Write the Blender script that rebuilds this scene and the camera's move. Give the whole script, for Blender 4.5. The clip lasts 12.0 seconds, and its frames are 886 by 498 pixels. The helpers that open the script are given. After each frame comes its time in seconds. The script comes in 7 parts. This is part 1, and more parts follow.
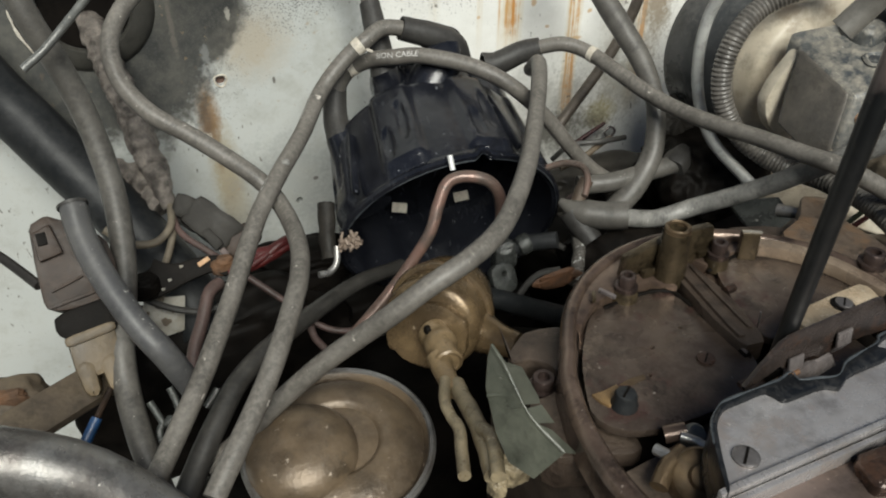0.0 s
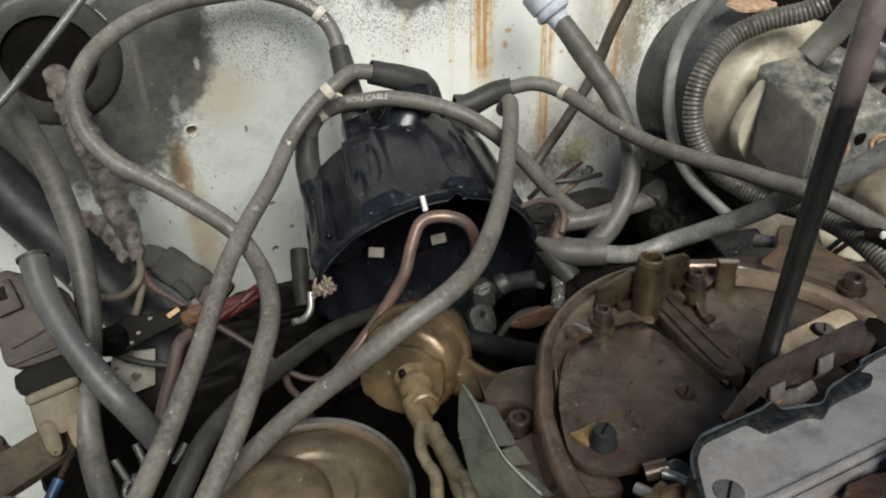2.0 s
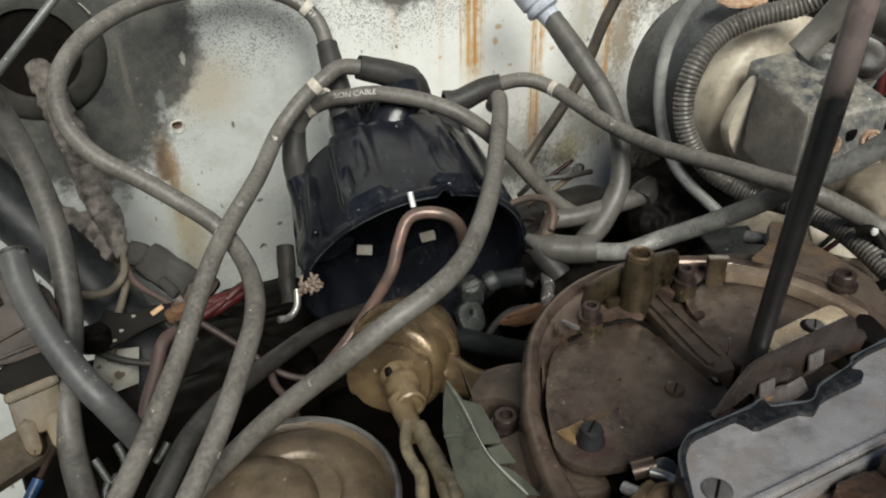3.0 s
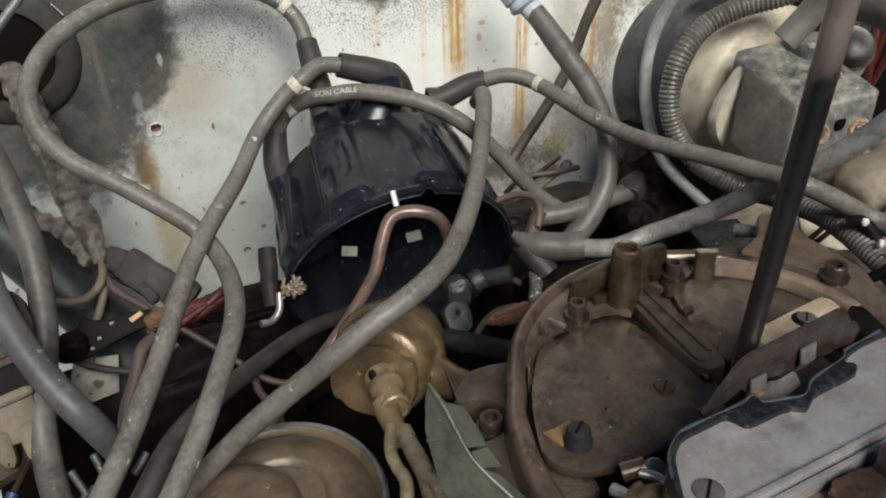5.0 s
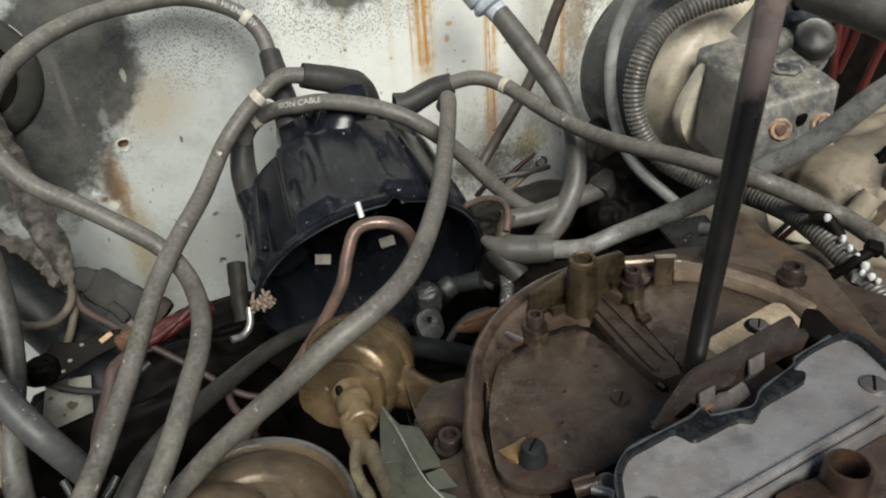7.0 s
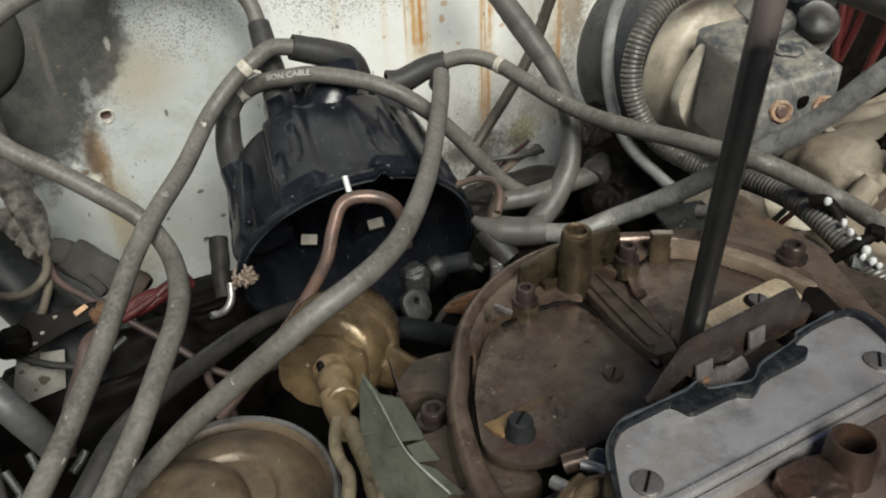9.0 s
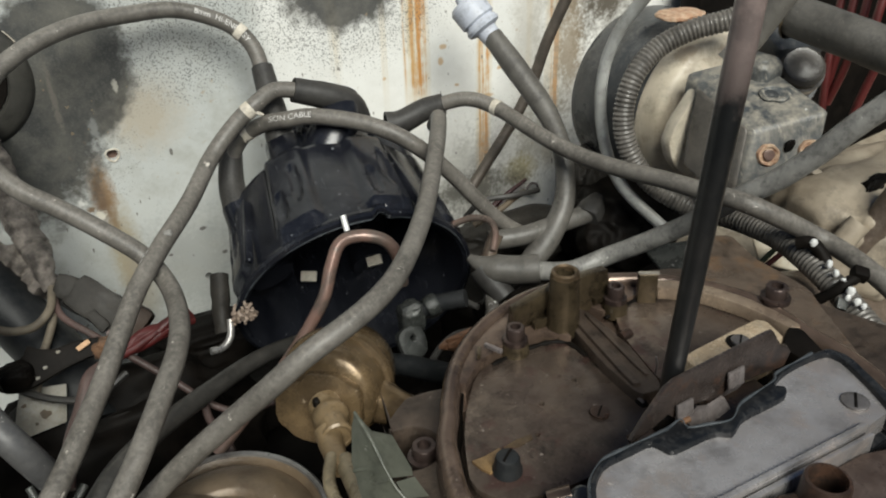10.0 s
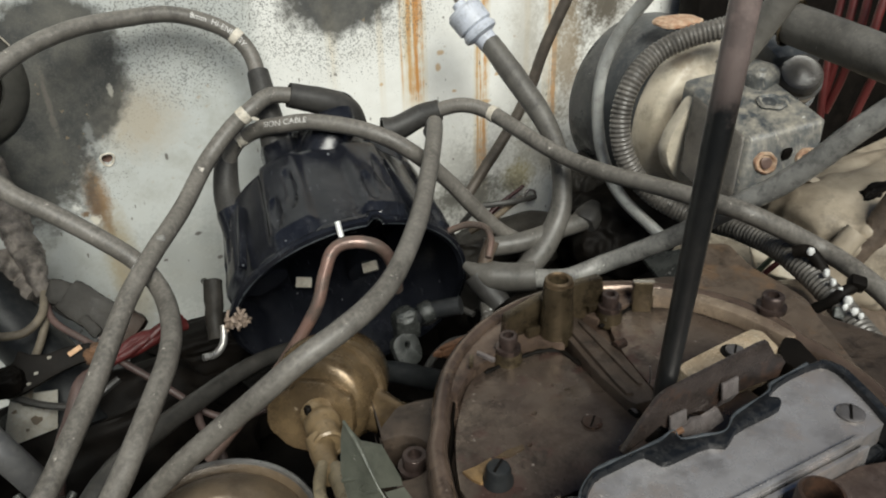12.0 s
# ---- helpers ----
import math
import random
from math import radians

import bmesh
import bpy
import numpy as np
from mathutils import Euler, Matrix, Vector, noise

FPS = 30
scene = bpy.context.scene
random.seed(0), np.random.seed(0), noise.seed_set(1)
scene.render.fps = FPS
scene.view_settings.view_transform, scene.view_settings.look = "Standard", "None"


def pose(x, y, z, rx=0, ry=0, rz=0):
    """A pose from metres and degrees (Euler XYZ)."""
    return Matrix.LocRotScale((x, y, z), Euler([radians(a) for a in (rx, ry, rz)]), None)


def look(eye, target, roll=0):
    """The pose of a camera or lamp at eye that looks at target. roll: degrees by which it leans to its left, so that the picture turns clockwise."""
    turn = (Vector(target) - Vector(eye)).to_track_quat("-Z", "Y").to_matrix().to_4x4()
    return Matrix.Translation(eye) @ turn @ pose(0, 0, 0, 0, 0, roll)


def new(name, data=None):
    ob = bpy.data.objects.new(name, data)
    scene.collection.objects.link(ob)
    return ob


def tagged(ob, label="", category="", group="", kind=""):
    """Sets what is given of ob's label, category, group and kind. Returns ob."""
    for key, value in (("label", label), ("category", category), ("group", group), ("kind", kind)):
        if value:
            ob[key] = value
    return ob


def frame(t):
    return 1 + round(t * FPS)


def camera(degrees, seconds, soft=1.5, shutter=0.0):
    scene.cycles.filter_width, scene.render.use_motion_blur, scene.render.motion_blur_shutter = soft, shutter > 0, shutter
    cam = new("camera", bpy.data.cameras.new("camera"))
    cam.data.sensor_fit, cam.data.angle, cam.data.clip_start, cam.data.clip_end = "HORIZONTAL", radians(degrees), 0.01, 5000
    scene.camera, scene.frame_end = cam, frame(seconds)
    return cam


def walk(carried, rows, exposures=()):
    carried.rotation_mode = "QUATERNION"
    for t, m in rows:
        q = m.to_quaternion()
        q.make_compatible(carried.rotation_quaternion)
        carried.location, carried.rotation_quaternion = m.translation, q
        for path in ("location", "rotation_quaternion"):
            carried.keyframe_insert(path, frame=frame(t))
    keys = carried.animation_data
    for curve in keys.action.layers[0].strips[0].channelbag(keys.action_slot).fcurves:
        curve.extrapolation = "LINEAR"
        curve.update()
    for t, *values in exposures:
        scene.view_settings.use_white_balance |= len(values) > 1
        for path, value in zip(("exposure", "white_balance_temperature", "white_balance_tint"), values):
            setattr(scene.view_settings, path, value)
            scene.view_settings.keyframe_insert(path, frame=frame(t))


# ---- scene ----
from itertools import count

cam = camera(59.0, 12.0, soft=2.0)
PATH = [
    (0, (0.0127, 0.0099, 1.2633), (0.3381, 0.7554, 0.6817), 0.03),
    (0.5, (0.0170, 0.0092, 1.2622), (0.3588, 0.7743, 0.7164), -0.40),
    (1, (0.0184, 0.0093, 1.2605), (0.3670, 0.7810, 0.7286), -0.95),
    (1.5, (0.0188, 0.0087, 1.2588), (0.3685, 0.7828, 0.7311), -1.37),
    (2, (0.0205, 0.0102, 1.2563), (0.3719, 0.7828, 0.7276), -1.43),
    (2.5, (0.0236, 0.0109, 1.2555), (0.3792, 0.7820, 0.7274), -1.28),
    (3, (0.0237, 0.0116, 1.2528), (0.3829, 0.7808, 0.7242), -1.08),
    (5, (0.0292, 0.0148, 1.2482), (0.3969, 0.7810, 0.7211), -1.86),
    (5.5, (0.0315, 0.0142, 1.2494), (0.3976, 0.7806, 0.7215), -2.73),
    (6, (0.0364, 0.0131, 1.2550), (0.4006, 0.7788, 0.7249), -3.63),
    (6.5, (0.0397, 0.0134, 1.2549), (0.4041, 0.7758, 0.7201), -4.02),
    (7, (0.0428, 0.0129, 1.2556), (0.4103, 0.7695, 0.7149), -3.85),
    (9, (0.0447, 0.0155, 1.2415), (0.4223, 0.7681, 0.7022), -2.15),
    (9.5, (0.0479, 0.0106, 1.2480), (0.4284, 0.7759, 0.7287), -2.13),
    (10, (0.0454, 0.0092, 1.2473), (0.4304, 0.7829, 0.7442), -1.97),
    (10.5, (0.0457, 0.0099, 1.2457), (0.4363, 0.7883, 0.7542), -1.79),
    (11, (0.0473, 0.0097, 1.2463), (0.4423, 0.7894, 0.7604), -1.68),
    (11.5, (0.0493, 0.0099, 1.2470), (0.4412, 0.7899, 0.7592), -1.78),
    (12, (0.0484, 0.0100, 1.2465), (0.4350, 0.7871, 0.7498), -1.68),
]
walk(cam, [(t, look(eye, target, roll)) for t, eye, target, roll in PATH])

# ---- light ----
world = bpy.data.worlds.new("sky")
scene.world = world
world.use_nodes = True
wn = world.node_tree.nodes
sky = wn.new("ShaderNodeTexSky")
sky.sky_type, sky.sun_disc = "NISHITA", False
sky.sun_elevation, sky.sun_rotation = radians(45), radians(191)
wn["Background"].inputs["Strength"].default_value = 0.04
world.node_tree.links.new(sky.outputs["Color"], wn["Background"].inputs["Color"])
sun = new("sun", bpy.data.lights.new("sun", "SUN"))
sun.data.energy, sun.data.angle, sun.data.color = 4.75, radians(32), (0.968, 0.972, 0.893)
sun.matrix_world = look((-0.48, -2.84, 4.05), (0.1, 0.2, 1.0))
scene.view_settings.exposure = 0.0


# ---- materials ----
def mat(name):
    m = bpy.data.materials.new(name)
    m.use_nodes = True
    nt = m.node_tree
    return m, nt.nodes, nt.links, nt.nodes["Principled BSDF"]


def ramp(ns, ls, src, stops):
    r = ns.new("ShaderNodeValToRGB")
    el = r.color_ramp.elements
    while len(el) < len(stops):
        el.new(0.5)
    for e, (p, c) in zip(el, stops):
        e.position, e.color = p, (*c, 1) if len(c) == 3 else c
    ls.new(src, r.inputs["Fac"])
    return r.outputs["Color"]


def noise_tex(ns, ls, co, scale, detail=6, rough=0.6):
    n = ns.new("ShaderNodeTexNoise")
    n.inputs["Scale"].default_value, n.inputs["Detail"].default_value, n.inputs["Roughness"].default_value = scale, detail, rough
    ls.new(co, n.inputs["Vector"])
    return n.outputs["Fac"]


def mix(ns, ls, fac, a, b):
    m = ns.new("ShaderNodeMix")
    m.data_type = "RGBA"
    for key, v in ((0, fac), (6, a), (7, b)):
        if isinstance(v, (int, float)):
            m.inputs[key].default_value = v
        elif isinstance(v, tuple):
            m.inputs[key].default_value = (*v, 1)
        else:
            ls.new(v, m.inputs[key])
    return m.outputs[2]


def calc(ns, ls, op, a, b=0.0, clamp=False):
    m = ns.new("ShaderNodeMath")
    m.operation, m.use_clamp = op, clamp
    for key, v in ((0, a), (1, b)):
        if isinstance(v, (int, float)):
            m.inputs[key].default_value = v
        else:
            ls.new(v, m.inputs[key])
    return m.outputs[0]


def grimy(name, base, worn, dust, rough=0.65, metal=0.0, scale=60, bump=0.25, dusty=0.5, specks=0.0, upward=0.35, stain=0.5, spec=0.5, gleam=0.12, patch=None, rub=0.0):
    """A used surface: blotches of base and worn colour, rusted patches, settled dust, pale specks, rubbed streaks and fine relief."""
    m, ns, ls, bs = mat(name)
    co = ns.new("ShaderNodeTexCoord").outputs["Object"]
    big = noise_tex(ns, ls, co, scale, 5, 0.6)
    fine = noise_tex(ns, ls, co, scale * 9, 5, 0.7)
    col = mix(ns, ls, ramp(ns, ls, big, [(0.36, (0, 0, 0)), (0.64, (1, 1, 1))]), base, worn)
    blots = noise_tex(ns, ls, co, scale * 2.3, 7, 0.72)
    col = mix(ns, ls, calc(ns, ls, "MULTIPLY", ramp(ns, ls, blots, [(0.50, (0, 0, 0)), (0.66, (1, 1, 1))]), stain), col, tuple(0.30 * v for v in base))
    if patch:
        ragged = noise_tex(ns, ls, co, scale * 1.7, 8, 0.7)
        col = mix(ns, ls, calc(ns, ls, "MULTIPLY", ramp(ns, ls, ragged, [(0.53, (0, 0, 0)), (0.62, (1, 1, 1))]), 0.85), col, patch)
    grain = ramp(ns, ls, fine, [(0.5 - 0.22 * dusty, (0, 0, 0)), (0.78, (1, 1, 1))])
    nz = ns.new("ShaderNodeSeparateXYZ")
    ls.new(ns.new("ShaderNodeNewGeometry").outputs["Normal"], nz.inputs[0])
    top = calc(ns, ls, "MULTIPLY_ADD", nz.outputs["Z"], upward, True)
    top.node.inputs[2].default_value = 0.30
    settled = calc(ns, ls, "MULTIPLY", grain, top, True)
    settled = calc(ns, ls, "MULTIPLY", settled, dusty * 1.6, True)
    col = mix(ns, ls, settled, col, dust)
    if rub:
        lie = ns.new("ShaderNodeMapping")
        lie.inputs["Scale"].default_value, lie.inputs["Rotation"].default_value = (1.0, 0.22, 0.22), (0.5, 0.8, 0.3)
        ls.new(co, lie.inputs["Vector"])
        scuffs = ramp(ns, ls, noise_tex(ns, ls, lie.outputs["Vector"], 420, 6, 0.75), [(0.58, (0, 0, 0)), (0.70, (1, 1, 1))])
        col = mix(ns, ls, calc(ns, ls, "MULTIPLY", scuffs, rub), col, dust)
    if specks:
        sp = calc(ns, ls, "ADD", noise_tex(ns, ls, co, 330, 5, 0.72), calc(ns, ls, "MULTIPLY", calc(ns, ls, "SUBTRACT", noise_tex(ns, ls, co, 130, 3, 0.6), 0.5), 0.35))
        spm = ramp(ns, ls, sp, [(0.700 - 0.04 * specks, (0, 0, 0)), (0.735 - 0.04 * specks, (1, 1, 1))])
        col = mix(ns, ls, calc(ns, ls, "MULTIPLY", spm, 0.75), col, tuple(min(0.75, d * 1.7 + 0.1) for d in dust))
    ls.new(col, bs.inputs["Base Color"])
    bs.inputs["Metallic"].default_value, bs.inputs["Specular IOR Level"].default_value = metal, spec
    wet = ramp(ns, ls, noise_tex(ns, ls, co, scale * 1.3, 4, 0.6), [(0.48, (0, 0, 0)), (0.66, (1, 1, 1))])
    dry = calc(ns, ls, "MULTIPLY_ADD", settled, 0.25)
    dry.node.inputs[2].default_value = rough
    ls.new(calc(ns, ls, "SUBTRACT", dry, calc(ns, ls, "MULTIPLY", wet, gleam), True), bs.inputs["Roughness"])
    b = ns.new("ShaderNodeBump")
    b.inputs["Strength"].default_value, b.inputs["Distance"].default_value = bump, 0.0006
    both = calc(ns, ls, "ADD", calc(ns, ls, "MULTIPLY", big, 0.8), fine)
    ls.new(both, b.inputs["Height"])
    ls.new(b.outputs["Normal"], bs.inputs["Normal"])
    return m


# the upward dust also paints the cables' lit tops and darker undersides
M_WIRE = grimy("grey_cable_rubber", (0.078, 0.071, 0.062), (0.138, 0.127, 0.112), (0.33, 0.302, 0.262), 0.50, scale=58, bump=0.22, dusty=0.38, specks=0.6, upward=0.55, stain=0.40, rub=0.18)
M_HOSE = grimy("dusty_hose_rubber", (0.108, 0.101, 0.089), (0.168, 0.158, 0.141), (0.31, 0.288, 0.25), 0.50, scale=55, bump=0.25, dusty=0.42, specks=0.3, stain=0.4)
M_BLUEHOSE = grimy("blue_grey_hose_rubber", (0.044, 0.045, 0.049), (0.085, 0.083, 0.081), (0.22, 0.21, 0.19), 0.5, scale=26, bump=0.2, dusty=0.26, specks=0.5, stain=0.35, rub=0.1)
M_DARKHOSE = grimy("black_hose_rubber", (0.010, 0.0115, 0.0125), (0.022, 0.023, 0.024), (0.10, 0.096, 0.09), 0.48, scale=40, bump=0.2, dusty=0.2, spec=0.25)
M_BOOT = grimy("boot_rubber", (0.022, 0.021, 0.020), (0.042, 0.040, 0.037), (0.12, 0.11, 0.10), 0.5, scale=80, bump=0.2, dusty=0.3, stain=0.3, spec=0.35)
M_CAP = grimy("black_cap_plastic", (0.0046, 0.0053, 0.0082), (0.013, 0.0142, 0.0188), (0.115, 0.118, 0.125), 0.26, scale=48, bump=0.2, dusty=0.06, specks=0.35, stain=0.3, spec=0.5, gleam=0.12, rub=0.22)
M_BAND = grimy("dirty_white_sleeve", (0.62, 0.58, 0.50), (0.48, 0.43, 0.35), (0.35, 0.30, 0.24), 0.7, scale=200, bump=0.3, dusty=0.3)
M_INK = grimy("pale_lettering_ink", (0.62, 0.61, 0.58), (0.42, 0.41, 0.39), (0.2, 0.19, 0.17), 0.7, scale=400, bump=0.0, dusty=0.3)
M_LOOM = grimy("split_loom_plastic", (0.055, 0.051, 0.046), (0.12, 0.11, 0.098), (0.34, 0.31, 0.265), 0.34, scale=60, bump=0.15, dusty=0.42)
M_CARB = grimy("stained_carburettor_metal", (0.066, 0.045, 0.036), (0.168, 0.118, 0.089), (0.21, 0.161, 0.129), 0.24, 0.45, 40, 0.25, 0.20, 0.3, stain=0.8, gleam=0.14, patch=(0.150, 0.104, 0.074), rub=0.35)
M_PLATE = grimy("stained_choke_plate", (0.065, 0.046, 0.037), (0.172, 0.134, 0.104), (0.21, 0.172, 0.142), 0.30, 0.5, 30, 0.4, 0.25, 0.6, stain=0.85, gleam=0.2, patch=(0.090, 0.048, 0.040), rub=0.15)
M_BRASS = grimy("tarnished_zinc_brass", (0.64, 0.52, 0.37), (0.42, 0.30, 0.185), (0.42, 0.34, 0.25), 0.26, 0.3, 95, 0.5, 0.3, 0.5, stain=0.6, rub=0.4)
M_RUST = grimy("rusty_steel", (0.060, 0.036, 0.026), (0.030, 0.021, 0.017), (0.12, 0.085, 0.065), 0.38, 0.4, 50, 0.3, 0.25, stain=0.5, gleam=0.22, patch=(0.10, 0.054, 0.035), rub=0.3)
M_ORUST = grimy("orange_rust", (0.40, 0.185, 0.10), (0.62, 0.46, 0.32), (0.62, 0.50, 0.36), 0.8, 0.0, 260, 0.8, 0.6, stain=0.6, patch=(0.26, 0.12, 0.06))
M_OLDBRASS = grimy("browned_brass", (0.17, 0.115, 0.062), (0.105, 0.072, 0.045), (0.22, 0.175, 0.125), 0.4, 0.6, 90, 0.35, 0.35, stain=0.6)
M_PALETUBE = grimy("pale_grey_plastic_tube", (0.40, 0.405, 0.39), (0.24, 0.24, 0.225), (0.36, 0.33, 0.285), 0.44, 0, 60, 0.3, 0.4, 0.5, stain=0.6, rub=0.2)
M_LEAD = grimy("olive_dirty_insulation", (0.32, 0.26, 0.165), (0.15, 0.12, 0.075), (0.32, 0.27, 0.19), 0.36, 0, 70, 0.4, 0.35, 0.3, stain=0.8, gleam=0.15)
M_ZINC = grimy("dull_zinc", (0.21, 0.215, 0.205), (0.12, 0.123, 0.118), (0.30, 0.28, 0.24), 0.40, 0.3, 90, 0.3, 0.4, 0.4)
M_TAB = grimy("chipped_white_tab", (0.33, 0.325, 0.295), (0.21, 0.20, 0.17), (0.26, 0.18, 0.10), 0.6, 0, 90, 0.3, 0.5, stain=0.5)
M_MIDHOSE = grimy("dull_black_hose_rubber", (0.024, 0.023, 0.021), (0.044, 0.041, 0.037), (0.115, 0.105, 0.092), 0.48, scale=55, bump=0.2, dusty=0.32, stain=0.3)
M_TANDARK = grimy("brown_rusted_ledge", (0.120, 0.090, 0.058), (0.066, 0.049, 0.034), (0.18, 0.145, 0.10), 0.7, 0, 60, 0.6, 0.4, stain=0.7)
M_CREAM = grimy("cream_painted_steel", (0.78, 0.72, 0.60), (0.62, 0.50, 0.34), (0.55, 0.36, 0.18), 0.6, 0, 80, 0.2, 0.3, stain=0.3)
M_BEAD = grimy("bright_solder_bead", (0.82, 0.82, 0.80), (0.66, 0.66, 0.64), (0.5, 0.48, 0.44), 0.3, 0.2, 150, 0.2, 0.2, stain=0.2)
M_GASKET = grimy("blue_black_gasket_rubber", (0.0050, 0.0060, 0.0074), (0.011, 0.012, 0.014), (0.13, 0.126, 0.12), 0.32, scale=60, bump=0.3, dusty=0.16, stain=0.3, spec=0.4, upward=0.8, rub=0.2)
M_GOLD = grimy("golden_strip_highlight", (0.30, 0.19, 0.085), (0.17, 0.105, 0.052), (0.30, 0.22, 0.13), 0.40, 0.4, 120, 0.3, 0.3, stain=0.5)
M_PLUGTAN = grimy("golden_tan_plug", (0.23, 0.16, 0.085), (0.155, 0.108, 0.058), (0.25, 0.19, 0.115), 0.36, 0.1, 80, 0.2, 0.25, stain=0.6)
M_FIT = grimy("stained_green_grey_metal", (0.062, 0.066, 0.062), (0.030, 0.032, 0.030), (0.15, 0.148, 0.135), 0.28, 0.25, 90, 0.6, 0.3, 0.5, stain=0.7, gleam=0.15)
M_SPRING = grimy("corroded_brown_spring", (0.27, 0.205, 0.155), (0.14, 0.10, 0.078), (0.44, 0.38, 0.32), 0.6, 0.1, 300, 0.4, 0.4)
M_CONBLK = grimy("dusty_black_plastic", (0.015, 0.0135, 0.0115), (0.028, 0.025, 0.021), (0.062, 0.055, 0.047), 0.55, 0, 60, 0.5, 0.28, stain=0.6, spec=0.2)
M_CLIP = grimy("dull_pinkish_grey_clip_steel", (0.20, 0.178, 0.172), (0.115, 0.096, 0.090), (0.22, 0.19, 0.17), 0.30, 0.35, 120, 0.3, 0.3, stain=0.5)
M_PIPE = grimy("brown_grey_steel_pipe", (0.10, 0.082, 0.066), (0.055, 0.046, 0.038), (0.18, 0.15, 0.12), 0.5, 0.2, 90, 0.3, 0.35)
M_SCUFF = grimy("pale_scuffed_hose_rubber", (0.125, 0.123, 0.117), (0.225, 0.220, 0.205), (0.40, 0.38, 0.345), 0.44, scale=70, bump=0.3, dusty=0.40, specks=0.5, stain=0.75, rub=0.2)
# darker copy of M_HOSE; shade at the bay's lower left put into it
M_OLDHOSE = grimy("dark_olive_hose_rubber", (0.060, 0.056, 0.050), (0.098, 0.092, 0.082), (0.22, 0.20, 0.17), 0.50, scale=55, bump=0.3, dusty=0.36, specks=0.35, stain=0.55, rub=0.08)
# darker copy of M_MANIF; shade of the lower casting put into the colour
M_UNDER = grimy("shaded_oily_brown_casting", (0.038, 0.027, 0.021), (0.080, 0.058, 0.043), (0.12, 0.092, 0.07), 0.48, 0.2, 46, 1.0, 0.32, 0.2, stain=0.9, gleam=0.2)
M_RUSTSTAIN = grimy("dark_orange_rust", (0.13, 0.064, 0.030), (0.060, 0.034, 0.020), (0.20, 0.13, 0.08), 0.8, 0, 140, 0.6, 0.35, stain=0.6)
M_LID = grimy("brown_grey_cap_plastic", (0.048, 0.043, 0.038), (0.085, 0.077, 0.068), (0.20, 0.175, 0.145), 0.36, 0, 50, 0.3, 0.3, 0.2, stain=0.6, rub=0.2)
M_SCREWGREY = grimy("stained_grey_screw_steel", (0.12, 0.112, 0.11), (0.20, 0.185, 0.18), (0.22, 0.19, 0.17), 0.34, 0.5, 120, 0.3, 0.3, stain=0.6)
M_LEAFDRY = grimy("dark_dry_leaf", (0.135, 0.060, 0.027), (0.065, 0.034, 0.019), (0.15, 0.10, 0.065), 0.7, 0, 160, 0.5, 0.25, stain=0.7)
M_TAN = grimy("yellow_zinc_canister", (0.185, 0.135, 0.086), (0.066, 0.049, 0.035), (0.24, 0.19, 0.14), 0.38, 0.25, 30, 0.6, 0.3, 0.7, stain=0.85, gleam=0.14, rub=0.2)
M_SWITCH = grimy("gold_zinc_switch_body", (0.200, 0.136, 0.070), (0.090, 0.061, 0.034), (0.25, 0.19, 0.12), 0.27, 0.35, 60, 0.25, 0.25, 0.35, stain=0.6, gleam=0.14, rub=0.15)
M_ALU = grimy("dull_grey_aluminium", (0.50, 0.48, 0.477), (0.32, 0.297, 0.29), (0.36, 0.325, 0.295), 0.27, 0.55, 38, 0.25, 0.3, 0.3, stain=0.6, gleam=0.16, patch=(0.40, 0.345, 0.315), rub=0.2)
M_FACE = grimy("oily_olive_brown_casting", (0.046, 0.034, 0.020), (0.105, 0.080, 0.048), (0.15, 0.12, 0.088), 0.20, 0.5, 70, 0.35, 0.18, 0.2, stain=0.8, gleam=0.10, rub=0.15)
M_BRIGHTEDGE = grimy("bright_metal_edge", (0.52, 0.48, 0.41), (0.34, 0.30, 0.25), (0.40, 0.35, 0.28), 0.26, 0.6, 160, 0.2, 0.25, stain=0.4)
M_SCREWBR = grimy("brown_grey_screw_steel", (0.085, 0.060, 0.053), (0.042, 0.030, 0.026), (0.16, 0.125, 0.105), 0.20, 0.55, 110, 0.3, 0.2, stain=0.6, gleam=0.10)
# lighter copy of M_UNDER for the lit side flange
M_UNDERLIT = grimy("lit_stained_brown_casting", (0.085, 0.062, 0.046), (0.145, 0.108, 0.080), (0.19, 0.15, 0.115), 0.42, 0.2, 40, 0.8, 0.3, 0.3, stain=0.9, gleam=0.2, patch=(0.155, 0.095, 0.055), rub=0.15)
M_SHEET = grimy("brown_grey_sheet_steel", (0.070, 0.055, 0.049), (0.038, 0.030, 0.027), (0.15, 0.12, 0.105), 0.27, 0.4, 60, 0.3, 0.2, stain=0.7, gleam=0.12, patch=(0.085, 0.050, 0.036), rub=0.25)
M_STAINED = grimy("brown_stained_aluminium", (0.26, 0.20, 0.175), (0.12, 0.085, 0.068), (0.26, 0.20, 0.16), 0.36, 0.45, 30, 0.35, 0.3, 0.3, stain=0.8, gleam=0.15, patch=(0.075, 0.050, 0.040), rub=0.2)
M_SIDE = grimy("brown_grey_shaded_casting", (0.155, 0.136, 0.114), (0.080, 0.073, 0.065), (0.25, 0.22, 0.18), 0.5, 0.0, 50, 0.4, 0.3, stain=0.7, rub=0.2)
M_CRUST = grimy("pale_corrosion_crust", (0.50, 0.485, 0.45), (0.16, 0.155, 0.145), (0.58, 0.54, 0.47), 0.8, 0.0, 300, 1.0, 0.4, stain=0.8)
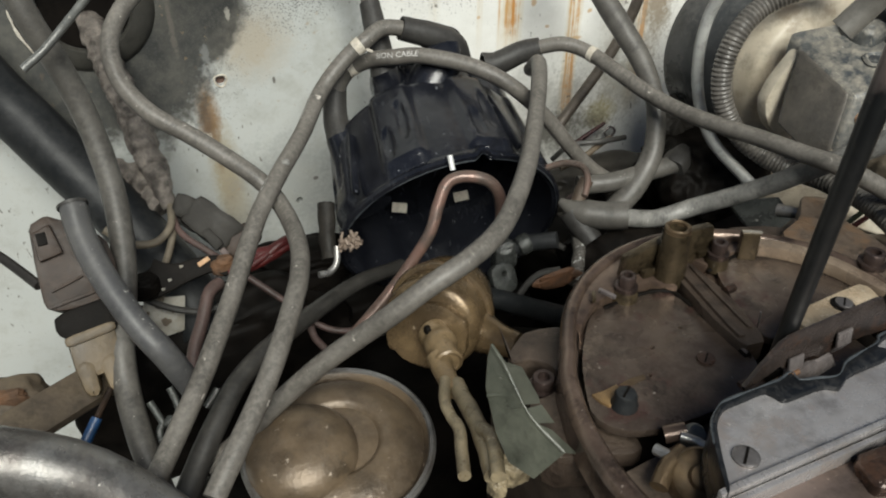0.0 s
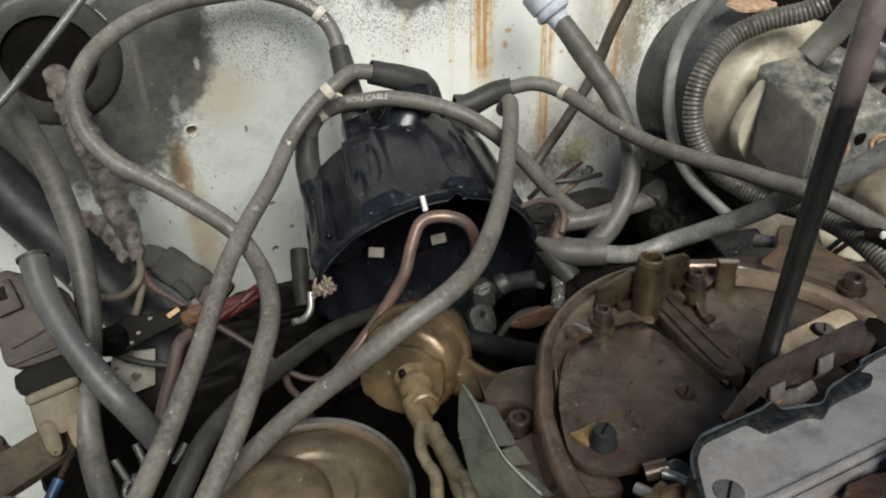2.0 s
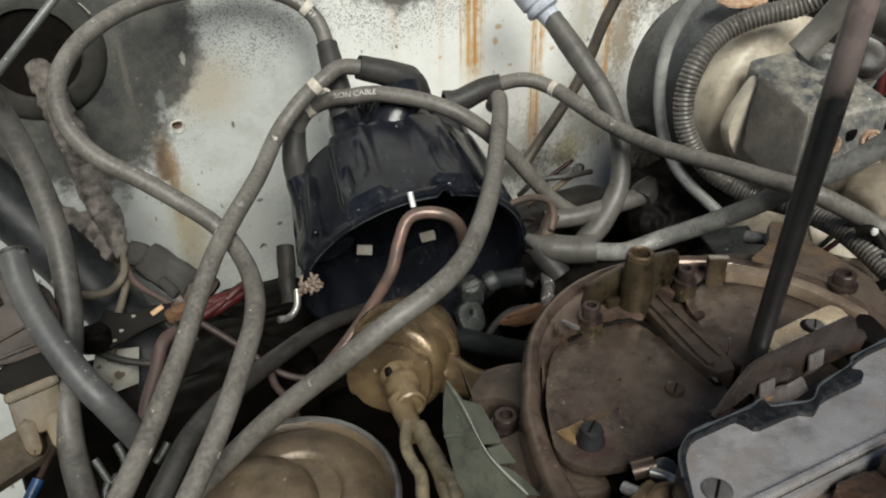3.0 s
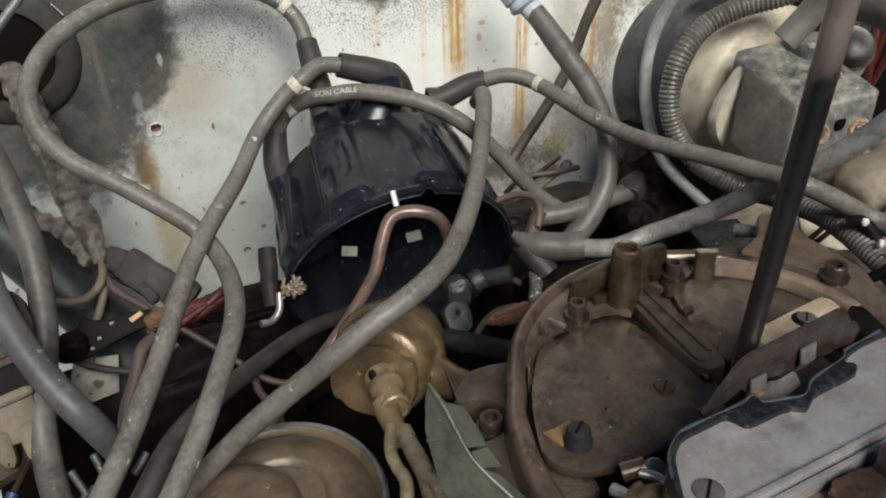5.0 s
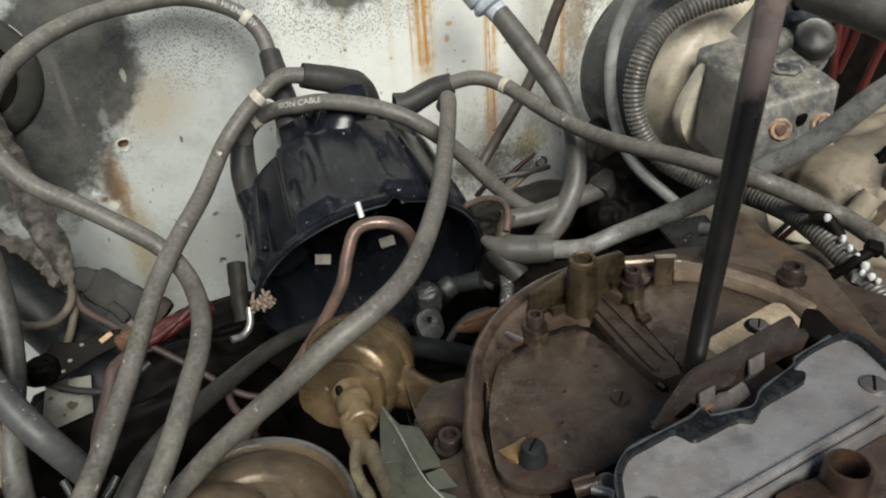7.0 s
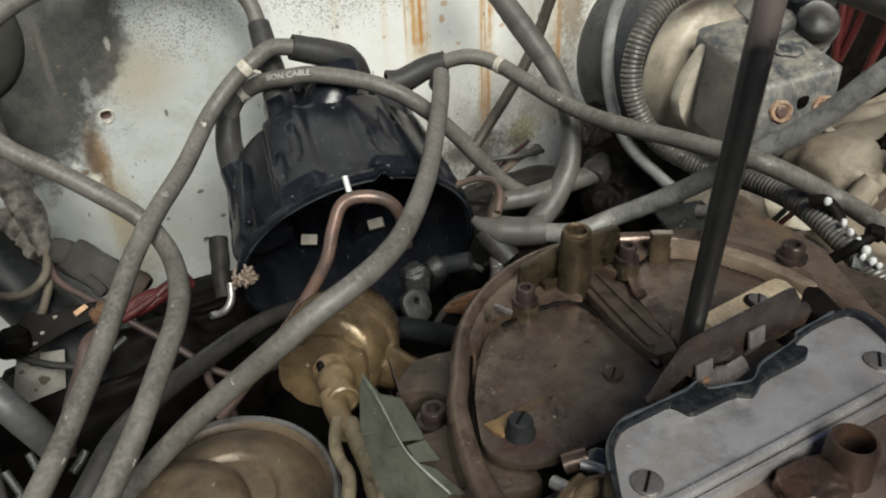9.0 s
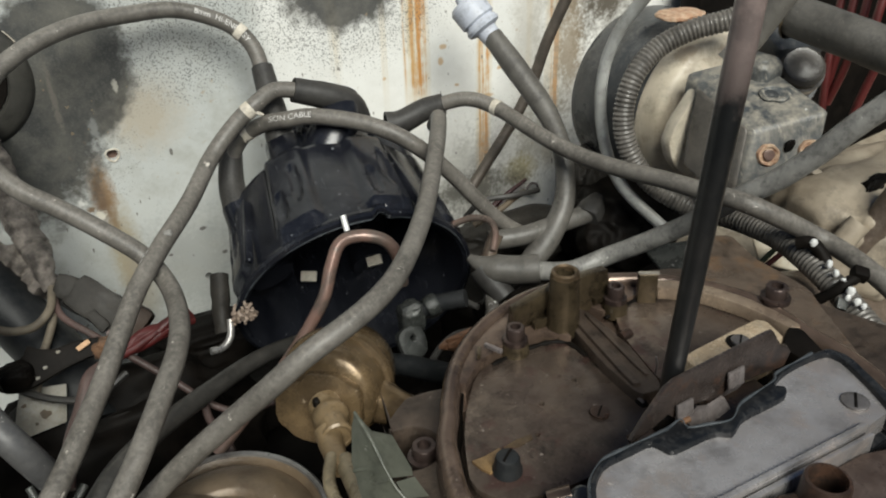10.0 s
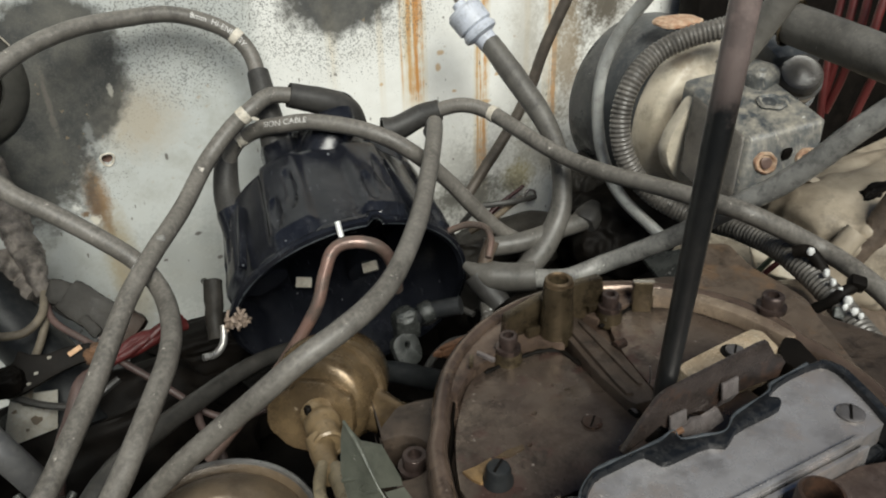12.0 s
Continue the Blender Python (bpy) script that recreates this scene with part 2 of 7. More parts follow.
M_SPECKLED = grimy("white_specked_dark_tube", (0.060, 0.055, 0.048), (0.11, 0.10, 0.088), (0.40, 0.39, 0.36), 0.30, 0.2, 90, 0.5, 0.3, 1.6, stain=0.5)
M_RING = grimy("olive_grey_grommet_rubber", (0.024, 0.0235, 0.021), (0.050, 0.048, 0.041), (0.11, 0.10, 0.085), 0.5, 0.0, 40, 0.3, 0.3, stain=0.7)
M_LIPTAN = grimy("tan_lip_metal", (0.33, 0.252, 0.180), (0.17, 0.125, 0.092), (0.34, 0.275, 0.21), 0.30, 0.3, 60, 0.3, 0.3, 0.3, stain=0.5, rub=0.4)
M_GREYEDGE = grimy("grey_edge_line", (0.060, 0.068, 0.075), (0.030, 0.034, 0.038), (0.14, 0.14, 0.135), 0.36, 0, 120, 0.3, 0.2, stain=0.6)
M_STEEL = grimy("worn_bright_steel", (0.50, 0.49, 0.47), (0.36, 0.34, 0.32), (0.30, 0.27, 0.23), 0.35, 0.8, 120, 0.2, 0.3)
M_SILVER = grimy("dull_silver_tube", (0.27, 0.265, 0.255), (0.12, 0.108, 0.10), (0.30, 0.28, 0.25), 0.34, 0.6, 60, 0.35, 0.45, 0.3, stain=0.8, rub=0.4)
M_ROD = grimy("black_steel_rod", (0.018, 0.016, 0.015), (0.04, 0.035, 0.032), (0.10, 0.09, 0.08), 0.42, 0.3, 60, 0.2, 0.25)
M_COPPER = grimy("dirty_copper_tube", (0.22, 0.130, 0.104), (0.120, 0.098, 0.082), (0.25, 0.20, 0.165), 0.36, 0.35, 38, 0.25, 0.3, stain=0.6, patch=(0.10, 0.082, 0.070))
M_CONN = grimy("pale_blue_grey_plastic", (0.50, 0.53, 0.60), (0.43, 0.45, 0.50), (0.36, 0.34, 0.31), 0.5, 0, 90, 0.1, 0.35)
M_GLASSY = grimy("grey_green_plastic_shard", (0.094, 0.098, 0.076), (0.052, 0.056, 0.044), (0.16, 0.155, 0.128), 0.38, 0, 60, 0.3, 0.36, 0.35, spec=0.4, rub=0.25, stain=0.7)
M_BROWNPL = grimy("brown_black_connector_plastic", (0.044, 0.027, 0.018), (0.016, 0.012, 0.010), (0.095, 0.070, 0.052), 0.48, 0, 60, 0.4, 0.16, 0.4, stain=0.8, spec=0.25, rub=0.2)
M_TANPL = grimy("tan_grimy_plastic", (0.165, 0.122, 0.070), (0.070, 0.053, 0.034), (0.16, 0.125, 0.088), 0.5, 0, 45, 0.4, 0.3, stain=0.8, spec=0.3, rub=0.15)
M_TAPE = grimy("crumpled_harness_tape", (0.27, 0.235, 0.205), (0.045, 0.038, 0.033), (0.36, 0.315, 0.27), 0.42, 0, 150, 1.6, 0.24, stain=0.9, gleam=0.15)
M_RED = grimy("faded_red_insulation", (0.11, 0.016, 0.015), (0.08, 0.013, 0.012), (0.11, 0.05, 0.045), 0.5, 0, 90, 0.2, 0.3)
M_PINK = grimy("faded_pink_insulation", (0.085, 0.050, 0.045), (0.050, 0.034, 0.030), (0.16, 0.125, 0.10), 0.55, 0, 120, 0.15, 0.35)
M_TANWIRE = grimy("tan_insulation", (0.165, 0.138, 0.10), (0.105, 0.087, 0.064), (0.20, 0.172, 0.135), 0.6, 0, 120, 0.15, 0.35)
M_DARKRED = grimy("dark_red_paint", (0.060, 0.012, 0.013), (0.030, 0.010, 0.010), (0.12, 0.08, 0.07), 0.45, 0, 120, 0.3, 0.25, stain=0.6)
M_GREEN = grimy("faded_green_insulation", (0.060, 0.085, 0.040), (0.035, 0.050, 0.026), (0.14, 0.14, 0.10), 0.5, 0, 90, 0.2, 0.3)
M_BLUE = grimy("blue_crimp_plastic", (0.020, 0.075, 0.20), (0.02, 0.06, 0.14), (0.14, 0.14, 0.14), 0.4, 0, 120, 0.1, 0.2)
# near-black for black parts, and for the shade of gaps and cavities
M_BLOCK = grimy("black_casting_and_shade", (0.0042, 0.0036, 0.0031), (0.0090, 0.0073, 0.0060), (0.017, 0.014, 0.0115), 0.55, 0.0, 60, 0.35, 0.15, spec=0.07, gleam=0.04)
M_MANIF = grimy("grimy_brown_casting", (0.078, 0.057, 0.043), (0.18, 0.136, 0.102), (0.25, 0.20, 0.155), 0.46, 0.2, 46, 1.0, 0.38, 0.35, stain=0.9, gleam=0.22, rub=0.2)
M_DRUM = grimy("tan_stained_drum_face", (0.48, 0.415, 0.315), (0.64, 0.575, 0.465), (0.44, 0.36, 0.265), 0.46, 0.0, 34, 0.3, 0.35, stain=0.50, patch=(0.34, 0.275, 0.20), rub=0.12)
M_SHELL = grimy("worn_black_shell_paint", (0.024, 0.027, 0.030), (0.055, 0.058, 0.060), (0.24, 0.23, 0.21), 0.34, 0.0, 30, 0.25, 0.24, 0.2, upward=0.8, spec=0.45, stain=0.5, rub=0.25)
M_FLANGETAN = grimy("chalky_tan_flange", (0.64, 0.58, 0.47), (0.50, 0.44, 0.34), (0.55, 0.49, 0.39), 0.55, 0.0, 30, 0.3, 0.35, stain=0.35, patch=(0.30, 0.24, 0.165), rub=0.15)
M_MOTOR = grimy("chalky_grey_casting", (0.040, 0.046, 0.051), (0.135, 0.138, 0.134), (0.50, 0.45, 0.36), 0.42, 0.0, 15, 0.9, 0.50, 0.1, upward=1.1, stain=0.45, rub=0.7)
M_FENDER = grimy("dusty_tan_inner_panel", (0.20, 0.162, 0.118), (0.42, 0.36, 0.275), (0.38, 0.325, 0.25), 0.6, 0, 26, 0.7, 0.4, stain=0.7)
M_ORANGE = grimy("bright_orange_tag", (0.56, 0.35, 0.20), (0.36, 0.20, 0.10), (0.40, 0.27, 0.17), 0.6, 0, 160, 0.4, 0.2)
M_GROUND = grimy("concrete_floor", (0.20, 0.19, 0.175), (0.15, 0.14, 0.13), (0.25, 0.24, 0.22), 0.85, 0, 2, 0.3, 0.4)


def wall_paint():
    """White panel paint with stippled soot, rust runs, fine dirt specks and shade painted in left of the crease."""
    m, ns, ls, bs = mat("sooty_white_panel_paint")
    co = ns.new("ShaderNodeTexCoord").outputs["Object"]
    big = noise_tex(ns, ls, co, 14, 6, 0.65)
    mid = noise_tex(ns, ls, co, 60, 6, 0.7)
    patchy = noise_tex(ns, ls, co, 150, 5, 0.7)
    fine = noise_tex(ns, ls, co, 420, 4, 0.7)
    xyz = ns.new("ShaderNodeSeparateXYZ")
    ls.new(co, xyz.inputs[0])
    X, Z = xyz.outputs["X"], xyz.outputs["Z"]
    c = lambda op, a, b=0.0, k=False: calc(ns, ls, op, a, b, k)
    up = lambda v, lo, hi: ramp(ns, ls, v, [(lo, (0, 0, 0)), (hi, (1, 1, 1))])
    off = lambda n, k: c("MULTIPLY", c("SUBTRACT", n, 0.5), k)
    col = mix(ns, ls, up(big, 0.35, 0.65), (0.83, 0.825, 0.785), (0.73, 0.73, 0.695))

    def far(x, z, rx, rz):
        """Distance from a place in the panel, one at the edge of the oval."""
        dx, dz = c("DIVIDE", c("SUBTRACT", X, x), rx), c("DIVIDE", c("SUBTRACT", Z, z), rz)
        return c("SQRT", c("ADD", c("MULTIPLY", dx, dx), c("MULTIPLY", dz, dz)))

    def blob(x, z, rx, rz, ragged, lo, hi):
        d = c("ADD", c("ADD", far(x, z, rx, rz), off(mid, ragged)), off(fine, ragged * 0.7))
        return ramp(ns, ls, d, [(lo, (1, 1, 1)), (hi, (0, 0, 0))])

    def run(x, lean, width, top, bottom, strength):
        """A run of rust from top to bottom, wavering and broken up."""
        mid_x = c("ADD", c("ADD", x, c("MULTIPLY", c("SUBTRACT", Z, top), lean)), off(big, 0.004))
        side = c("ABSOLUTE", c("SUBTRACT", X, mid_x))
        stretch = ns.new("ShaderNodeMapping")
        stretch.inputs["Scale"].default_value = (380, 380, 12)
        ls.new(co, stretch.inputs["Vector"])
        streaks = noise_tex(ns, ls, stretch.outputs["Vector"], 1.0, 4, 0.6)
        a = c("MULTIPLY", c("SUBTRACT", 1.0, c("DIVIDE", side, width), True), 2.2, True)
        a = c("MULTIPLY", a, up(c("ADD", streaks, off(patchy, 0.35)), 0.22, 0.56))
        return c("MULTIPLY", c("MULTIPLY", a, c("MULTIPLY", c("SUBTRACT", Z, bottom), 1.0 / 0.03, True)), strength, True)

    # shade of the angled half left of the crease, painted as a greyer tone
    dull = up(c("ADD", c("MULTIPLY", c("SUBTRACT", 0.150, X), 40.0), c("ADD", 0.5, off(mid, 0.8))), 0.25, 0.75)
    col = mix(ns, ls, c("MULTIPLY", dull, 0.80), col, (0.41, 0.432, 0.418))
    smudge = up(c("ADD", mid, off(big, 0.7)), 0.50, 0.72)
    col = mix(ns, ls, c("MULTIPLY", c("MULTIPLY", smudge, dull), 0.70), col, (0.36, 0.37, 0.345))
    # yellowed dust
    tan = blob(0.082, 1.106, 0.026, 0.026, 1.0, 0.30, 1.15)
    col = mix(ns, ls, c("MULTIPLY", tan, 0.95), col, (0.41, 0.37, 0.30))
    for x, lean, w, top, bottom, s in ((0.2437, 0.0, 0.0085, 1.30, 1.064, 1.0), (0.2365, 0.0, 0.0034, 1.30, 1.070, 0.75), (0.2405, 0.0, 0.0035, 1.30, 1.085, 0.8), (0.2912, 0.008, 0.0066, 1.30, 1.000, 0.9),
                                       (0.3420, 0.0, 0.0075, 1.30, 1.01, 0.85), (0.1915, 0.0, 0.0042, 1.30, 1.095, 0.45), (0.2215, 0.0, 0.0026, 1.30, 1.075, 0.35), (0.3230, 0.0, 0.003, 1.30, 1.06, 0.35), (0.2860, 0.0, 0.002, 1.30, 1.03, 0.4)):
        r = run(x, lean, w, top, bottom, s)
        col = mix(ns, ls, c("MULTIPLY", r, 0.75), col, (0.58, 0.44, 0.22))
        col = mix(ns, ls, up(r, 0.50, 0.95), col, (0.55, 0.26, 0.075))
    for x, z, rx, rz in ((0.2610, 1.1135, 0.0028, 0.0020), (0.2588, 1.1046, 0.0022, 0.0028), (0.2208, 1.1004, 0.0018, 0.0014), (0.2700, 1.088, 0.0020, 0.0012), (0.2905, 1.077, 0.0075, 0.0018), (0.3010, 1.094, 0.0022, 0.0016)):
        col = mix(ns, ls, c("MULTIPLY", blob(x, z, rx, rz, 1.6, 0.5, 1.2), 0.75), col, (0.52, 0.33, 0.14))
    for x, z, rx, rz, tint, s in ((0.0570, 1.030, 0.0110, 0.036, (0.33, 0.265, 0.155), 0.75), (0.0600, 1.004, 0.0130, 0.030, (0.33, 0.27, 0.17), 0.5), (0.0525, 1.068, 0.0078, 0.024, (0.24, 0.155, 0.085), 0.95), (0.0510, 1.064, 0.0046, 0.017, (0.125, 0.082, 0.052), 0.75), (0.0550, 1.046, 0.0030, 0.020, (0.20, 0.125, 0.06), 0.6)):
        col = mix(ns, ls, c("MULTIPLY", blob(x, z, rx, rz, 0.9, 0.40, 1.1), s), col, tint)
    # grey grime beside the motor
    for x, z, rx, rz, s in ((0.352, 1.14, 0.034, 0.10, 0.6), (0.325, 1.04, 0.05, 0.04, 0.45), (0.27, 1.03, 0.05, 0.035, 0.5), (0.285, 1.002, 0.06, 0.020, 0.6)):
        col = mix(ns, ls, c("MULTIPLY", blob(x, z, rx, rz, 2.2, 0.15, 1.15), s), col, (0.33, 0.32, 0.28))
    # the grey oval left of the cap paints its shadow in with the dirt
    for x, z, rx, rz, tint, s in ((0.385, 1.145, 0.040, 0.060, (0.085, 0.070, 0.050), 0.95), (0.355, 1.10, 0.013, 0.06, (0.24, 0.18, 0.11), 0.75), (0.092, 1.012, 0.040, 0.040, (0.27, 0.275, 0.26), 0.6), (0.322, 1.12, 0.014, 0.12, (0.40, 0.365, 0.30), 0.45), (0.336, 1.035, 0.026, 0.026, (0.27, 0.25, 0.205), 0.55), (0.318, 1.018, 0.018, 0.014, (0.42, 0.36, 0.17), 0.7), (0.280, 1.012, 0.050, 0.018, (0.12, 0.115, 0.098), 0.85)):
        col = mix(ns, ls, c("MULTIPLY", blob(x, z, rx, rz, 1.6, 0.35, 1.15), s), col, tint)
    # soot: a smooth smeared body, then fine stippling where it thins out
    def heap(*spots):
        total = None
        for x, z, rx, rz, k in spots:
            b = c("MULTIPLY", c("SUBTRACT", 1.0, far(x, z, rx, rz), True), k * 1.6)
            total = b if total is None else c("ADD", total, b)
        return total

    fall = ns.new("ShaderNodeMapping")
    fall.inputs["Scale"].default_value = (70, 70, 9)
    ls.new(co, fall.inputs["Vector"])
    smear = noise_tex(ns, ls, fall.outputs["Vector"], 1.0, 4, 0.6)
    thin = heap((0.030, 1.118, 0.075, 0.080, 0.7), (0.100, 1.140, 0.050, 0.042, 1.1), (0.201, 1.158, 0.085, 0.060, 1.2))
    haze = up(c("ADD", thin, off(mid, 0.7)), 0.25, 1.5)
    col = mix(ns, ls, c("MULTIPLY", haze, 0.10), col, (0.20, 0.20, 0.19))
    dense = heap((0.018, 1.112, 0.066, 0.076, 1.45), (0.056, 1.140, 0.036, 0.044, 1.7), (-0.035, 1.125, 0.060, 0.085, 1.1), (0.201, 1.160, 0.052, 0.038, 1.5))
    body = up(c("ADD", c("ADD", c("ADD", dense, off(mid, 1.2)), off(patchy, 1.2)), off(smear, 0.6)), 0.42, 1.12)
    col = mix(ns, ls, c("MULTIPLY", body, 0.93), col, mix(ns, ls, up(c("ADD", smear, off(mid, 0.6)), 0.3, 0.7), (0.020, 0.0205, 0.020), (0.046, 0.045, 0.040)))
    near = c("MULTIPLY", c("MINIMUM", thin, 0.7), 0.23)
    spots = up(c("ADD", c("ADD", noise_tex(ns, ls, co, 1050, 2, 0.5), near), off(patchy, 0.24)), 0.690, 0.780)
    col = mix(ns, ls, c("MULTIPLY", c("MULTIPLY", spots, c("SUBTRACT", 1.0, c("MULTIPLY", tan, 0.7))), 0.72), col, (0.090, 0.090, 0.085))
    # pale scrapes in the soot and chips beside the rust
    for x, z, rx, rz, tint, s in ((0.0416, 1.0629, 0.0040, 0.0040, (0.74, 0.74, 0.70), 0.95), (0.0490, 1.0540, 0.0036, 0.0036, (0.74, 0.70, 0.60), 0.9), (0.0451, 1.0590, 0.0026, 0.0024, (0.17, 0.10, 0.05), 0.95),
                                  (0.0425, 1.122, 0.0022, 0.024, (0.20, 0.175, 0.15), 0.55), (0.0720, 1.1220, 0.0016, 0.0040, (0.48, 0.46, 0.40), 0.7), (0.0570, 1.1030, 0.0030, 0.0060, (0.30, 0.31, 0.30), 0.5), (0.0650, 1.1090, 0.0050, 0.0030, (0.04, 0.04, 0.04), 0.7)):
        col = mix(ns, ls, c("MULTIPLY", blob(x, z, rx, rz, 2.2, 0.5, 1.2), s), col, tint)
    for x, z, rx, rz in ((0.1100, 1.0135, 0.0022, 0.0016), (0.0795, 1.020, 0.0016, 0.0009), (0.1000, 1.0320, 0.0024, 0.0014), (0.0920, 1.082, 0.0012, 0.0028), (0.0700, 1.024, 0.0012, 0.0010)):
        col = mix(ns, ls, c("MULTIPLY", blob(x, z, rx, rz, 1.0, 0.6, 1.1), 0.85), col, (0.06, 0.05, 0.045))
    # dashes of dirt on the lower left, rust freckles, a film of dust
    lie = ns.new("ShaderNodeMapping")
    lie.inputs["Scale"].default_value = (300, 300, 130)
    ls.new(co, lie.inputs["Vector"])
    dash = up(c("ADD", noise_tex(ns, ls, lie.outputs["Vector"], 1.0, 2, 0.5), c("MULTIPLY", blob(-0.06, 1.02, 0.12, 0.10, 0.4, 0.3, 1.2), 0.045)), 0.715, 0.745)
    col = mix(ns, ls, c("MULTIPLY", dash, 0.8), col, (0.10, 0.085, 0.07))
    freckles = up(c("ADD", noise_tex(ns, ls, co, 210, 4, 0.6), off(big, 0.45)), 0.70, 0.725)
    col = mix(ns, ls, c("MULTIPLY", freckles, 0.45), col, (0.34, 0.24, 0.14))
    col = mix(ns, ls, c("MULTIPLY", up(mid, 0.42, 0.75), 0.20), col, (0.44, 0.41, 0.34))
    ls.new(col, bs.inputs["Base Color"])
    bs.inputs["Roughness"].default_value = 0.5
    b = ns.new("ShaderNodeBump")
    b.inputs["Strength"].default_value, b.inputs["Distance"].default_value = 0.25, 0.001
    ls.new(c("ADD", c("MULTIPLY", big, 1.5), c("MULTIPLY", fine, 0.35)), b.inputs["Height"])
    ls.new(b.outputs["Normal"], bs.inputs["Normal"])
    return m


def rod_paint():
    """Black paint with a blurred pinkish highlight painted in towards the upper end."""
    m, ns, ls, bs = mat("black_rod_pink_highlight")
    co = ns.new("ShaderNodeTexCoord").outputs["Object"]
    xyz = ns.new("ShaderNodeSeparateXYZ")
    ls.new(co, xyz.inputs[0])
    mid = noise_tex(ns, ls, co, 90, 5, 0.7)
    edge = calc(ns, ls, "ADD", calc(ns, ls, "MULTIPLY", calc(ns, ls, "SUBTRACT", xyz.outputs["Z"], 0.077), 52.0), calc(ns, ls, "MULTIPLY", calc(ns, ls, "SUBTRACT", mid, 0.5), 1.2))
    # mask of the painted pinkish highlight
    worn = ramp(ns, ls, edge, [(0.0, (0, 0, 0)), (1.0, (1, 1, 1))])
    black = mix(ns, ls, ramp(ns, ls, mid, [(0.4, (0, 0, 0)), (0.65, (1, 1, 1))]), (0.008, 0.0085, 0.009), (0.020, 0.019, 0.018))
    pink = mix(ns, ls, ramp(ns, ls, mid, [(0.4, (0, 0, 0)), (0.65, (1, 1, 1))]), (0.29, 0.222, 0.204), (0.15, 0.118, 0.11))
    ls.new(mix(ns, ls, worn, black, pink), bs.inputs["Base Color"])
    bs.inputs["Roughness"].default_value, bs.inputs["Metallic"].default_value = 0.38, 0.2
    bp = ns.new("ShaderNodeBump")
    bp.inputs["Strength"].default_value, bp.inputs["Distance"].default_value = 0.25, 0.0004
    ls.new(noise_tex(ns, ls, co, 500, 4, 0.7), bp.inputs["Height"])
    ls.new(bp.outputs["Normal"], bs.inputs["Normal"])
    return m


M_RODPINK = rod_paint()
M_WALL = wall_paint()


# ---- building helpers ----
def thing(name, label, category, at, group="", kind=""):
    ob = new(name)
    ob.empty_display_size = 0.01
    ob.location = at
    return tagged(ob, label, category, group, kind)


def base_of(ob):
    p = Vector(ob.location)
    while ob.parent:
        ob = ob.parent
        p += Vector(ob.location)
    return p


def part(name, bm, material, parent=None, label="", smooth=True, at=None):
    """Links a bmesh, given in world coordinates, as one mesh object."""
    off = base_of(parent) if parent else Vector(at or (0, 0, 0))
    bmesh.ops.translate(bm, verts=bm.verts, vec=-off)
    me = bpy.data.meshes.new(name)
    bm.to_mesh(me)
    bm.free()
    for p in me.polygons:
        p.use_smooth = smooth
    if smooth:
        me.set_sharp_from_angle(angle=radians(38))
    me.materials.append(material)
    ob = new(name, me)
    if parent:
        ob.parent = parent
    else:
        ob.location = off
    return tagged(ob, label)


def curve_points(pts, step):
    """Even points on a Catmull-Rom curve through pts."""
    p = [Vector(q) for q in pts]
    p = [2 * p[0] - p[1], *p, 2 * p[-1] - p[-2]]
    dense = []
    for a, b, c, d in zip(p, p[1:], p[2:], p[3:]):
        for k in range(24):
            s = k / 24
            dense.append(0.5 * (2 * b + (c - a) * s + (2 * a - 5 * b + 4 * c - d) * s * s + (3 * b - a - 3 * c + d) * s**3))
    dense.append(p[-2])
    out, left = [dense[0]], step
    for a, b in zip(dense, dense[1:]):
        seg = (b - a).length
        while seg > 1e-9 and left <= seg:
            a = a.lerp(b, left / seg)
            out.append(a)
            seg = (b - a).length
            left = step
        left -= seg
    if (out[-1] - dense[-1]).length > step * 0.3:
        out.append(dense[-1])
    return out


def frames_along(line):
    """Tangent and two normals at each point, with no twist."""
    tan = [(line[min(i + 1, len(line) - 1)] - line[max(i - 1, 0)]).normalized() for i in range(len(line))]
    n = tan[0].cross(Vector((0.0, 0.3, 1.0))).normalized()
    out = []
    for t in tan:
        n = (n - t * n.dot(t)).normalized()
        out.append((t, n, t.cross(n)))
    return out


